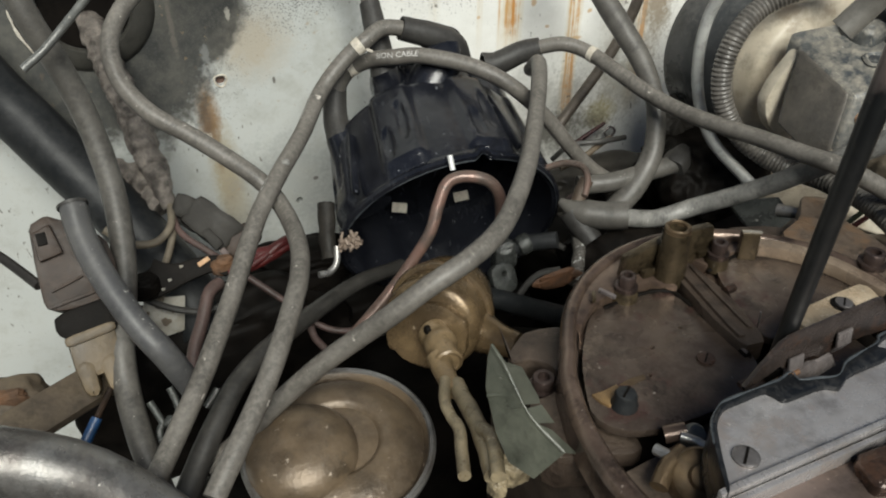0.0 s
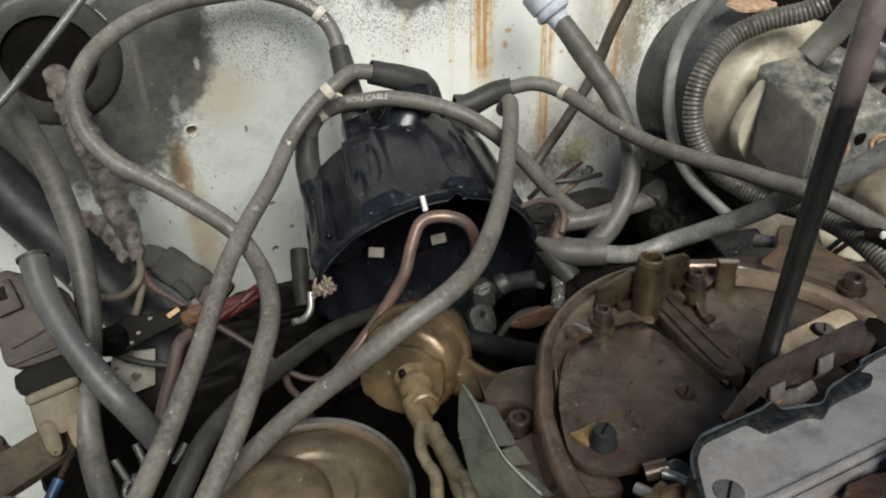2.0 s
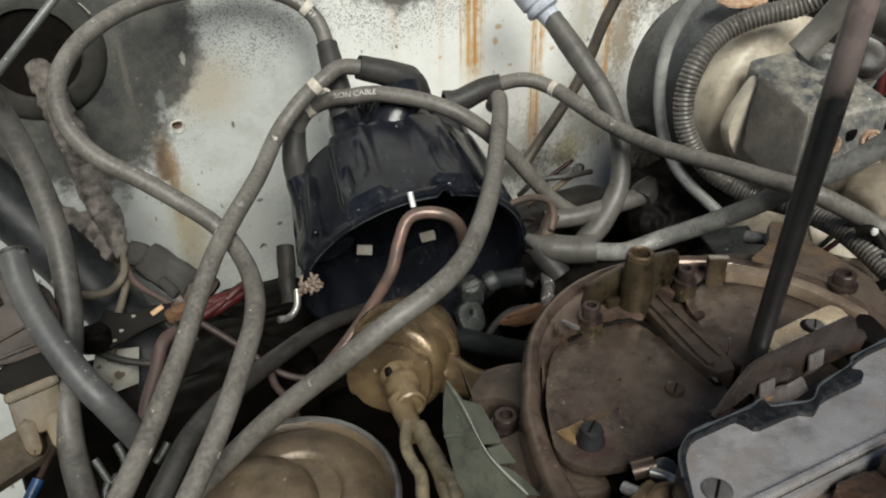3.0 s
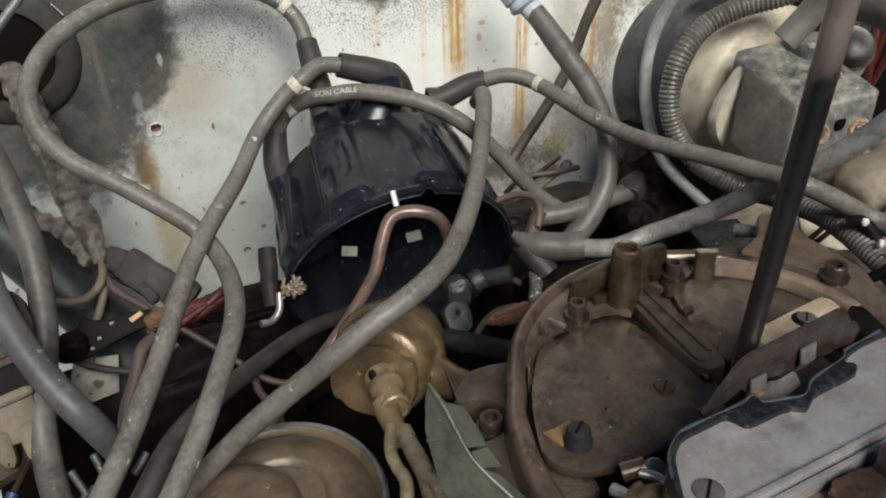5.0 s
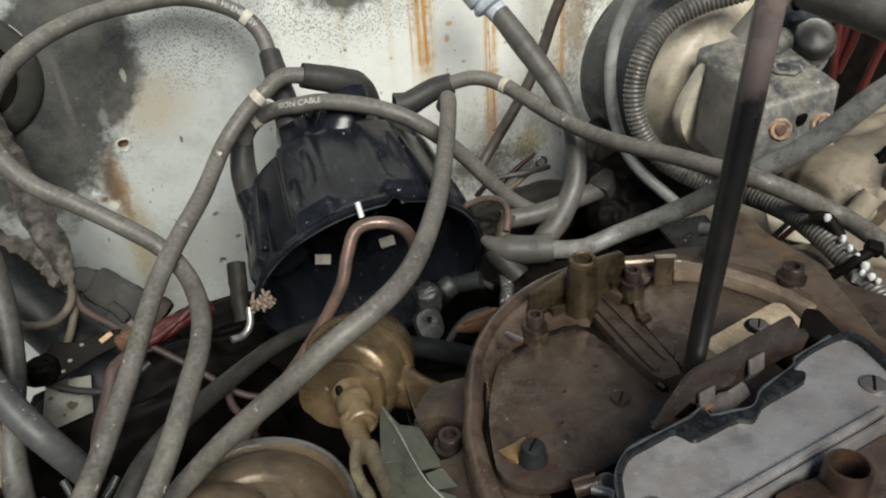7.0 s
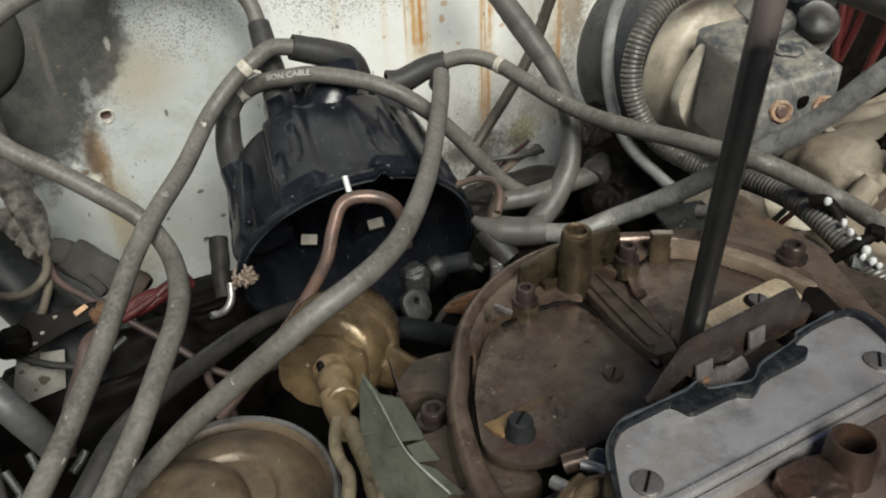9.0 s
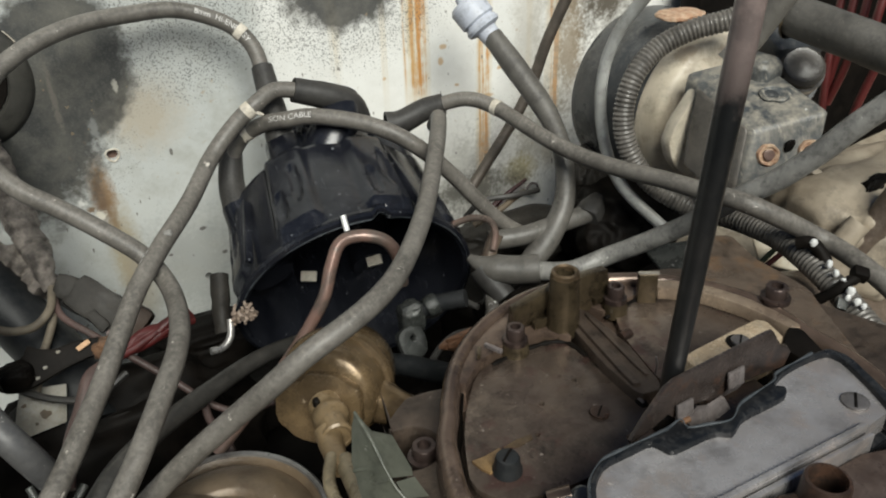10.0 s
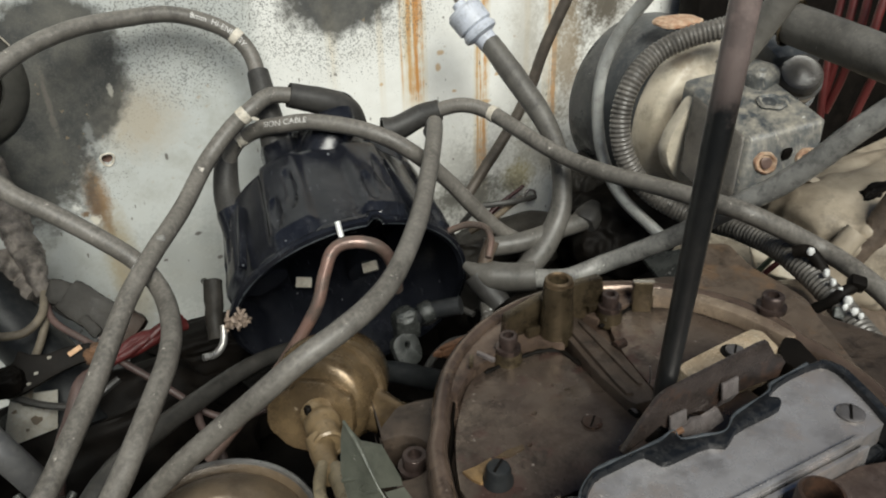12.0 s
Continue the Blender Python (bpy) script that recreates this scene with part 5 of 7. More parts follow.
for a0 in (0.55, 2.05):
    m2 = mc @ Matrix.Rotation(a0, 4, "Z")
    part("rib", box_bm((0.004, 0.0016, 0.040), m2 @ Matrix.Translation((CAP_R - 0.0015, 0, 0.028)) @ Matrix.Rotation(-0.16, 4, "Y"), 0.0006), M_CAP, cap)
part("hold_down_lug", tube_bm([(0.0892, 0.3270, 1.0603), (0.0861, 0.3174, 1.0523), (0.0833, 0.3060, 1.0426)], 0.0042, 0.003, 14, 0.18), M_CONBLK, cap)
hook = tagged(part("hook", tube_bm([(0.0871, 0.3052, 1.0500), (0.0850, 0.3000, 1.0450), (0.0806, 0.2970, 1.0426), (0.0750, 0.2956, 1.0435)], 0.0016, 0.0012, 12), M_STEEL, cap), "bent bright wire hook")
bm = bmesh.new()
sp0 = Vector((0.0920, 0.3027, 1.0526))
rng = random.Random(9)
for k in range(40):
    q = sp0 + Vector((rng.uniform(-0.004, 0.005), rng.uniform(-0.002, 0.002), rng.uniform(-0.0035, 0.0035)))
    e = [Vector((rng.uniform(-0.0022, 0.0022), rng.uniform(-0.002, 0.002), rng.uniform(-0.0022, 0.0022))) for _ in range(2)]
    tube_bm([tuple(q - e[0]), tuple(q), tuple(q + e[1])], 0.0007, 0.0009, 6, bm=bm)
part("spring", bm, M_SPRING, cap, "corroded spring clump")
part("pickup_pin", tube_bm([(0.1396, 0.2896, 1.0873), (0.1396, 0.2931, 1.0931)], 0.0013, 0.001, 12), M_BEAD, cap, "white pin")

# ---- ignition cables ----
WIRE = 0.0040
VIEW = (-0.35, -0.75, 0.55)
W1 = [(0.1560, 0.3690, 1.1225), (0.1389, 0.3716, 1.1259), (0.1270, 0.3683, 1.1219), (0.1160, 0.3683, 1.1141), (0.1016, 0.3632, 1.1023), (0.0844, 0.3405, 1.0926), (0.0678, 0.3198, 1.0862), (0.0543, 0.3030, 1.0794), (0.0440, 0.2880, 1.0715), (0.0337, 0.2715, 1.0633), (0.0246, 0.2562, 1.0583), (0.0134, 0.2393, 1.0516), (-0.0002, 0.2205, 1.0449), (-0.0136, 0.2021, 1.0387), (-0.0253, 0.1935, 1.0247)]
W2 = [(0.1387, 0.3930, 1.1256), (0.1394, 0.4009, 1.1359), (0.1351, 0.4069, 1.1453), (0.1245, 0.4121, 1.1533), (0.1053, 0.4148, 1.1601), (0.0823, 0.4123, 1.1612), (0.0623, 0.4063, 1.1612), (0.0425, 0.3984, 1.1578), (0.0252, 0.3885, 1.1509), (0.0138, 0.3769, 1.1415), (0.0105, 0.3666, 1.1325), (0.0126, 0.3567, 1.1227), (0.0210, 0.3462, 1.1127), (0.0336, 0.3367, 1.1049), (0.0472, 0.3287, 1.0943), (0.0599, 0.3208, 1.0824), (0.0658, 0.3084, 1.0730), (0.0651, 0.2835, 1.0721), (0.0602, 0.2631, 1.0715), (0.0521, 0.2457, 1.0696), (0.0423, 0.2296, 1.0648), (0.0324, 0.2167, 1.0586), (0.0197, 0.2019, 1.0519), (0.0080, 0.1894, 1.0446)]
W3 = [(0.1102, 0.3774, 1.0804), (0.1144, 0.3819, 1.0922), (0.1216, 0.3801, 1.1033), (0.1316, 0.3716, 1.1104), (0.1393, 0.3629, 1.1136), (0.1503, 0.3558, 1.1154), (0.1667, 0.3443, 1.1135), (0.1803, 0.3338, 1.1089), (0.1928, 0.3271, 1.1000), (0.2091, 0.3258, 1.0830), (0.2214, 0.3220, 1.0671), (0.2340, 0.3178, 1.0524), (0.2481, 0.3153, 1.0412)]
W4 = [(0.2235, 0.3712, 1.1019), (0.2379, 0.3623, 1.1057), (0.2484, 0.3509, 1.1029), (0.2530, 0.3316, 1.0992), (0.2577, 0.3122, 1.0952), (0.2637, 0.2915, 1.0926), (0.2696, 0.2690, 1.0933), (0.2741, 0.2477, 1.0958), (0.2783, 0.2248, 1.0980), (0.2817, 0.2037, 1.1000), (0.3081, 0.1889, 1.0845), (0.3093, 0.1707, 1.0820), (0.3097, 0.1523, 1.0765), (0.3122, 0.1301, 1.0636)]
W5 = [(0.2160, 0.3574, 1.0966), (0.2100, 0.3400, 1.1078), (0.1967, 0.3156, 1.1067), (0.1792, 0.2878, 1.1016), (0.1629, 0.2636, 1.0986), (0.1437, 0.2401, 1.0959), (0.1281, 0.2240, 1.0968), (0.1125, 0.2155, 1.0952), (0.0963, 0.2139, 1.0891), (0.0816, 0.2164, 1.0781), (0.0678, 0.2234, 1.0639), (0.0549, 0.2277, 1.0522), (0.0385, 0.2306, 1.0373), (0.0263, 0.2317, 1.0259), (0.0090, 0.2307, 1.0135)]
cables = []
for pts in (W1, W2, W3, W4, W5):
    w = hose("ignition_cable", "grey 8mm ignition cable with dusty, scuffed insulation", "cable", pts, WIRE, M_WIRE, group="ignition cables", step=0.0025, sides=18, rough=0.012)
    cables.append(w)
sleeve("boot", [(0.1782, 0.3702, 1.1005), (0.1753, 0.3691, 1.1110), (0.1663, 0.3679, 1.1181), (0.1468, 0.3704, 1.1250)], lambda s, m: 0.0078 - 0.0018 * s, M_BOOT, cables[0], "black rubber elbow boot", step=0.002, sides=20, rough=0.03, hollow=0.75)
sleeve("boot", [(0.1371, 0.3664, 1.0939), (0.1385, 0.3805, 1.1119), (0.1399, 0.3971, 1.1303)], lambda s, m: 0.0076 - 0.0022 * s, M_BOOT, cables[1], "black rubber boot", step=0.002, sides=20, rough=0.02, hollow=0.8)
sleeve("boot", [(0.1098, 0.3658, 1.0725), (0.1107, 0.3757, 1.0810), (0.1150, 0.3854, 1.0940)], lambda s, m: 0.0072 - 0.0016 * s, M_BOOT, cables[2], "black rubber boot", step=0.002, sides=20, rough=0.02, hollow=0.8)
sleeve("boot", [(0.1976, 0.3791, 1.0937), (0.2055, 0.3773, 1.0940), (0.2180, 0.3742, 1.0995), (0.2279, 0.3691, 1.1028)], lambda s, m: 0.0070 - 0.0012 * s, M_BOOT, cables[3], "black rubber elbow boot", step=0.002, sides=20, rough=0.03, hollow=0.8)


def along(pts, target):
    line = curve_points(pts, 0.001)
    return min(range(len(line)), key=lambda i: (line[i] - Vector(target)).length) * 0.001


band(W1, along(W1, (0.1255, 0.3685, 1.1212)), WIRE, M_BAND, cables[0])
band(W2, along(W2, (0.1351, 0.4069, 1.1453)), WIRE, M_BAND, cables[1])
band(W3, along(W3, (0.1228, 0.3800, 1.1037)), WIRE, M_BAND, cables[2])
band(W4, along(W4, (0.2484, 0.3509, 1.1029)), WIRE, M_BAND, cables[3])
for w, at, lean in ((cables[0], (0.1267, 0.3619, 1.1198), 30), (cables[2], (0.1205, 0.3743, 1.1044), 75)):
    part("torn_flap", slab_bm(rounded([(-0.0018, -0.0006), (0.0005, -0.0012), (0.0034, -0.0002), (0.0026, 0.0006), (-0.001, 0.0009)]), Matrix.Translation(at) @ pose(0, 0, 0, 55, lean, 20), 0.0003, 0), M_BAND, w, "torn white sleeve end")
for near_to, bars in (((0.0970, 0.3580, 1.0995), "|| ||| |||| || ||||| |||"), ((0.0640, 0.3150, 1.0842), "||| || ||||")):
    lettering(bars, W1, WIRE, along(W1, near_to), 0.0026, (-0.85, -0.30, 0.50), M_INK, cables[0])
part("pale_scuff", lump_bm((0.0713, 0.3215, 1.0902), (0.0018, 0.0018, 0.0012), 211, amount=0.25), M_SCUFF, cables[0], "pale scuffed spot")
lettering("SION CABLE", W3, WIRE, along(W3, (0.1340, 0.3676, 1.1117)), 0.0038, VIEW, M_INK, cables[2])
total2 = (len(curve_points(W2, 0.001)) - 1) * 0.001
lettering("8mm  HI-ENERGY", W2, WIRE, total2 - along(W2, (0.1137, 0.4142, 1.1581)), 0.0040, VIEW, M_INK, cables[1], flip=True)

# ---- other hoses round the cap ----
hose("vacuum_hose", "grey vacuum hose with pale scuffs", "hose", [(0.2190, 0.2765, 1.0502), (0.2300, 0.2745, 1.0470), (0.2470, 0.2735, 1.0430), (0.2645, 0.2694, 1.0473), (0.2771, 0.2531, 1.0612), (0.2837, 0.2381, 1.0749), (0.2880, 0.2176, 1.0952), (0.2943, 0.2026, 1.1096), (0.3002, 0.1920, 1.1232), (0.3061, 0.1829, 1.1371), (0.3130, 0.1733, 1.1500), (0.3198, 0.1619, 1.1659)], 0.0046, M_SCUFF, step=0.003, sides=18, rough=0.03)
hose("vacuum_hose", "grey vacuum hose with a cut end", "hose", [(0.2777, 0.2234, 1.1539), (0.2842, 0.2201, 1.1637), (0.2877, 0.2142, 1.1768), (0.2926, 0.2069, 1.1942), (0.2969, 0.1987, 1.2121)], 0.0052, M_HOSE, step=0.003, sides=18, rough=0.02, hollow=0.6)
hose("heater_tube", "dusty grey rubber tube rising to a pale plastic plug", "hose", [(0.2605, 0.3733, 1.1333), (0.2668, 0.3531, 1.1157), (0.2710, 0.3327, 1.0992), (0.2690, 0.3153, 1.0835), (0.2625, 0.3033, 1.0643), (0.2506, 0.2972, 1.0506), (0.2377, 0.2937, 1.0412), (0.2271, 0.2900, 1.0347)], lambda s, m: 0.0056 + 0.0006 * math.sin(s * 9), M_OLDHOSE, step=0.003, sides=18, rough=0.03)
plug_a, plug_b = Vector((0.2612, 0.3721, 1.1310)), Vector((0.2508, 0.3887, 1.1511))
pd = (plug_b - plug_a)
pl = pd.length
plug = tagged(part("plastic_plug", lathe_bm([(0.0050, -0.002), (0.0056, pl * 0.10), (0.0060, pl * 0.25), (0.0094, pl * 0.30), (0.0100, pl * 0.36), (0.0092, pl * 0.42), (0.0086, pl * 0.46), (0.0100, pl * 0.50), (0.0102, pl * 0.85), (0.0086, pl * 0.92), (0.0040, pl * 0.95), (0.0036, pl * 1.05), (0, pl * 1.06)], axis_matrix(plug_a, pd), 32), M_CONN, None, at=tuple(plug_a)), "pale blue-grey plastic plug on the rubber tube", "plug")
hose("plug_lead", "thin dark lead from the plastic plug", "wire", [(0.2509, 0.3888, 1.1519), (0.2457, 0.3885, 1.1591), (0.2319, 0.3799, 1.1760)], 0.0015, M_TAPE, step=0.003, sides=10)
hose("vacuum_hose", "short dusty grey hose stub into the T fitting", "hose", [(0.2193, 0.3064, 1.0511), (0.2372, 0.3013, 1.0517), (0.2571, 0.3003, 1.0533), (0.2763, 0.2989, 1.0554)], 0.0050, M_OLDHOSE, step=0.003, sides=16, rough=0.03)
tee = thing("hose_tee", "black fitting at the end of the short hose", "fitting", (0.2778, 0.2990, 1.0556))
part("nut", lathe_bm([(0.0062, -0.004), (0.0070, -0.002), (0.0070, 0.004), (0.0058, 0.007), (0.004, 0.012), (0, 0.012)], axis_matrix((0.2758, 0.2992, 1.0551), (0.8, 0.5, 0.3)), 24, wobble=lambda a, h: 1 + 0.05 * math.sin(6 * a)), M_BOOT, tee)
hose("brake_pipe", "dark steel pipe running down the firewall", "pipe", [(0.3180, 0.3818, 1.1517), (0.3055, 0.3868, 1.1204), (0.2979, 0.3889, 1.0973), (0.2862, 0.3898, 1.0763), (0.2640, 0.3896, 1.0480), (0.2541, 0.3876, 1.0379)], 0.0034, M_PIPE, step=0.004, sides=12, rough=0.04)
hose("plastic_tube", "thin pale grey plastic tube", "tube", [(0.2974, 0.2836, 1.1777), (0.2939, 0.2899, 1.1674), (0.2888, 0.3005, 1.1507), (0.2860, 0.3074, 1.1318), (0.2836, 0.3063, 1.1110), (0.2830, 0.2985, 1.0897), (0.2848, 0.2851, 1.0734), (0.2917, 0.2639, 1.0608), (0.2956, 0.2583, 1.0566)], 0.0030, M_PALETUBE, step=0.003, sides=14, rough=0.03)
loom_pts = [(0.3338, 0.2657, 1.1593), (0.3269, 0.2715, 1.1540), (0.3131, 0.2813, 1.1487), (0.2990, 0.2871, 1.1410), (0.2866, 0.2867, 1.1302), (0.2805, 0.2848, 1.1139), (0.2814, 0.2799, 1.0968), (0.2894, 0.2705, 1.0807), (0.2994, 0.2529, 1.0730), (0.3041, 0.2301, 1.0755), (0.3041, 0.2079, 1.0777), (0.2994, 0.1896, 1.0788), (0.2944, 0.1691, 1.0768), (0.2904, 0.1526, 1.0729), (0.2862, 0.1344, 1.0690), (0.2844, 0.1177, 1.0633)]
hose("split_loom", "dusty black corrugated split loom", "loom", loom_pts, lambda s, m: 0.0049 + 0.00028 * math.sin(2 * math.pi * m / 0.0021), M_LOOM, step=0.00037, sides=16)
elbow = hose("hose_elbow", "dusty grey rubber elbow on the end of the vacuum hose", "elbow", [(0.1995, 0.2920, 1.0549), (0.2029, 0.2882, 1.0526), (0.2082, 0.2834, 1.0505), (0.2164, 0.2777, 1.0501), (0.2267, 0.2713, 1.0513)], lambda s, m: 0.0018 + 0.0052 * min(1, s * 2.6), M_OLDHOSE, step=0.002, sides=18, rough=0.05)
part("branch", tube_bm([(0.2045, 0.2884, 1.0499), (0.2066, 0.2831, 1.0448), (0.2101, 0.2752, 1.0380)], lambda s, m: 0.0070 - 0.0014 * s, 0.002, 18, 0.05), M_BOOT, elbow, "dark lower branch")
hose("metal_tube", "brown mottled metal tube standing behind the carburettor", "tube", [(0.2196, 0.2988, 1.0589), (0.2150, 0.2972, 1.0524), (0.2112, 0.2934, 1.0440), (0.2063, 0.2824, 1.0385)], 0.0036, M_MANIF, step=0.003, sides=14, rough=0.06)
hose("metal_tube", "dark tube with white corrosion specks", "tube", [(0.2112, 0.2934, 1.0440), (0.2063, 0.2824, 1.0385), (0.2008, 0.2717, 1.0336), (0.1922, 0.2600, 1.0277)], 0.0034, M_SPECKLED, step=0.0015, sides=16, rough=0.12)
hose("copper_line", "thin bent copper line", "pipe", [(0.1991, 0.3070, 1.0658), (0.2074, 0.3020, 1.0695), (0.2130, 0.2950, 1.0697), (0.2119, 0.2877, 1.0666), (0.2069, 0.2817, 1.0615)], 0.0017, M_COPPER, step=0.002, sides=10)
hose("copper_tube", "bent pinkish copper tube arching in front of the cap", "tube", [(0.1568, 0.2735, 1.0643), (0.1543, 0.2713, 1.0798), (0.1492, 0.2721, 1.0885), (0.1403, 0.2751, 1.0917), (0.1320, 0.2774, 1.0896), (0.1260, 0.2745, 1.0813), (0.1206, 0.2711, 1.0703), (0.1104, 0.2705, 1.0558), (0.0949, 0.2666, 1.0420), (0.0801, 0.2638, 1.0305), (0.0654, 0.2616, 1.0185)], 0.0027, M_COPPER, step=0.002, sides=14, rough=0.04)
hose("dark_hose", "dull black rubber hose passing under the cables", "hose", [(0.1277, 0.3286, 1.0105), (0.0977, 0.3121, 1.0199), (0.0695, 0.2908, 1.0265), (0.0460, 0.2708, 1.0317), (0.0287, 0.2553, 1.0318), (0.0150, 0.2391, 1.0270), (0.0046, 0.2262, 1.0210), (-0.0042, 0.2133, 1.0160), (-0.0135, 0.1994, 1.0114)], lambda s, m: 0.0038 + 0.0012 * s, M_MIDHOSE, step=0.003, sides=16, rough=0.03)
hose("dark_hose", "black rubber hose under the gold switch", "hose", [(0.1644, 0.2213, 1.0446), (0.1592, 0.2502, 1.0311), (0.1472, 0.2665, 1.0284), (0.1326, 0.2797, 1.0223)], 0.0050, M_DARKHOSE, step=0.003, sides=14, rough=0.03)

for pts, r, mt, label in (([(0.2277, 0.3466, 1.0441), (0.2360, 0.3422, 1.0536), (0.2520, 0.3360, 1.0557), (0.2698, 0.3378, 1.0539)], 0.0016, M_BOOT, "thin black wire behind the cap"), ([(0.2289, 0.3392, 1.0419), (0.2436, 0.3369, 1.0484), (0.2548, 0.3404, 1.0510), (0.2651, 0.3449, 1.0511)], 0.0018, M_TANDARK, "thin brown wire behind the cap"),
                         ([(0.2251, 0.3234, 1.0314), (0.2380, 0.3245, 1.0358), (0.2485, 0.3258, 1.0393), (0.2607, 0.3232, 1.0389)], 0.0014, M_PINK, "thin faded wire behind the cap"), ([(0.1696, 0.3122, 1.0240), (0.1808, 0.2965, 1.0245), (0.1936, 0.2967, 1.0301), (0.2010, 0.2844, 1.0298)], 0.0016, M_BOOT, "thin black wire below the cap"),
                         ([(0.1625, 0.2699, 1.0104), (0.1737, 0.2771, 1.0177), (0.1847, 0.2805, 1.0213), (0.1946, 0.2770, 1.0234)], 0.0018, M_MIDHOSE, "thin dark wire beside the carburettor"), ([(-0.0031, 0.3227, 1.0355), (0.0107, 0.3142, 1.0303), (0.0259, 0.3082, 1.0293), (0.0414, 0.3115, 1.0346)], 0.0016, M_BOOT, "thin black wire below the harness")):
    hose("thin_wire", label, "wire", pts, r, mt, step=0.002, sides=8)

# zinc fitting in front of the cap's lower edge
fitting = tagged(part("metal_fitting", lump_bm((0.1635, 0.2816, 1.0388), (0.0064, 0.0055, 0.0085), 113, amount=0.14), M_FIT, None), "stained grey metal hose fitting with an eyelet", "fitting")
part("eyelet", slab_bm(rounded([(-0.0060, 0.007), (0.0060, 0.007), (0.0072, -0.002), (0.0045, -0.0085), (-0.0045, -0.0085), (-0.0072, -0.002)]), Matrix.Translation((0.1600, 0.2725, 1.0325)) @ pose(0, 0, 0, 58, 0, 10), 0.005, 0.0010, holes=((0.0005, 0.0015, 0.0013),)), M_FIT, fitting)
part("spout", tube_bm([(0.1651, 0.2815, 1.0395), (0.1715, 0.2794, 1.0436), (0.1781, 0.2751, 1.0464), (0.1859, 0.2695, 1.0489)], 0.0042, 0.002, 14, 0.08), M_DARKHOSE, fitting)
part("collar", lathe_bm([(0.0046, -0.002), (0.0052, 0), (0.0050, 0.003), (0.0044, 0.004), (0, 0.004)], axis_matrix((0.1717, 0.2779, 1.0447), (0.9, -0.1, 0.35)), 18), M_FIT, fitting)

# ---- gold pressure switch ----
sw_back, sw_front = Vector((0.1247, 0.2571, 1.0435)), Vector((0.0992, 0.2265, 1.0550))
switch = thing("pressure_switch", "gold zinc-plated pressure switch with a wired plug", "switch", tuple(sw_back))
ms = axis_matrix(sw_back, sw_front - sw_back)
sl = (sw_front - sw_back).length
part("body", lathe_bm([(0.014, -0.006), (0.0190, 0), (0.0205, sl * 0.20), (0.0205, sl * 0.34), (0.0224, sl * 0.36), (0.0227, sl * 0.42), (0.0220, sl * 0.46), (0.0203, sl * 0.47), (0.0203, sl * 0.74), (0.0198, sl * 0.80), (0.0180, sl * 0.84), (0.0150, sl * 0.855), (0, sl * 0.87)], ms, 64, wobble=lambda a, h: 1 + 0.015 * math.sin(2 * a + 1) * (h > 0.01)), M_SWITCH, switch)
part("face_plate", slab_bm(rounded([(-0.0172, -0.008), (-0.0165, 0.006), (-0.007, 0.0085), (-0.0045, 0.0125), (0.007, 0.013), (0.0165, 0.0075), (0.0175, -0.007), (0.008, -0.0165), (-0.008, -0.016)], 1, 0.85), ms @ pose(0, 0, sl * 0.95) @ Matrix.Diagonal((0.98, 0.95, 1.0, 1.0)), 0.006, 0.0012), M_SWITCH, switch)
for x0, y0, x1, y1 in ((-0.0195, 0.0030, -0.0060, 0.0185), (0.0190, -0.0020, 0.0090, 0.0175), (-0.0120, -0.0165, -0.0185, -0.0060)):
    part("rib", tube_bm([tuple(ms @ Vector((x0, y0, sl * 0.62))), tuple(ms @ Vector(((x0 + x1) * 0.54, (y0 + y1) * 0.54, sl * 0.80))), tuple(ms @ Vector((x1, y1, sl * 0.66)))], 0.0011, 0.0015, 8), M_SWITCH, switch)
nk = [(0.1029, 0.2255, 1.0552), (0.1019, 0.2155, 1.0569), (0.1005, 0.2060, 1.0578)]
neck = part("plug", tube_bm(nk, lambda s, m: 0.0064 - 0.0018 * s + (0.0009 if 0.35 < s < 0.6 else 0), 0.0015, 20, 0.02), M_PLUGTAN, switch, "tan wire plug")
part("collar", lathe_bm([(0.0050, -0.0012), (0.0056, -0.0006), (0.0056, 0.0008), (0.0048, 0.0014)], axis_matrix(nk[2], Vector(nk[2]) - Vector(nk[1])), 24, closed=False), M_PLUGTAN, switch, "worn collar")
# black lump in place of a shaded slot
part("plug_slot", lump_bm((0.0990, 0.2225, 1.0590), (0.0014, 0.0020, 0.0034), 193, amount=0.1), M_BLOCK, switch, "black lump painted for the slot beside the plug")
part("lead_sleeve", tube_bm([(0.0983, 0.2103, 1.0569), (0.0973, 0.2033, 1.0569), (0.0966, 0.1967, 1.0575), (0.0961, 0.1908, 1.0575)], lambda s, m: 0.0046 - 0.0012 * s, 0.002, 14, 0.15), M_PLUGTAN, switch, "grimy taped lead sleeve")
for pts, r in (([(0.0947, 0.1956, 1.0601), (0.0902, 0.1859, 1.0607), (0.0890, 0.1776, 1.0612), (0.0887, 0.1701, 1.0630), (0.0850, 0.1607, 1.0647), (0.0806, 0.1489, 1.0673)], 0.0021), ([(0.0981, 0.1937, 1.0581), (0.0970, 0.1820, 1.0598), (0.0957, 0.1715, 1.0613), (0.0930, 0.1583, 1.0631), (0.0896, 0.1466, 1.0649)], 0.0032), ([(0.0941, 0.1652, 1.0663), (0.0947, 0.1592, 1.0684), (0.0928, 0.1524, 1.0690), (0.0890, 0.1428, 1.0696)], 0.0024)):
    part("lead", tube_bm(pts, r, 0.002, 12, 0.10), M_LEAD, neck, "dirty olive lead")
part("lead_end", lump_bm((0.1006, 0.1524, 1.0574), (0.0055, 0.004, 0.006), 87, amount=0.25), M_LEAD, switch, "grimy taped lead end")
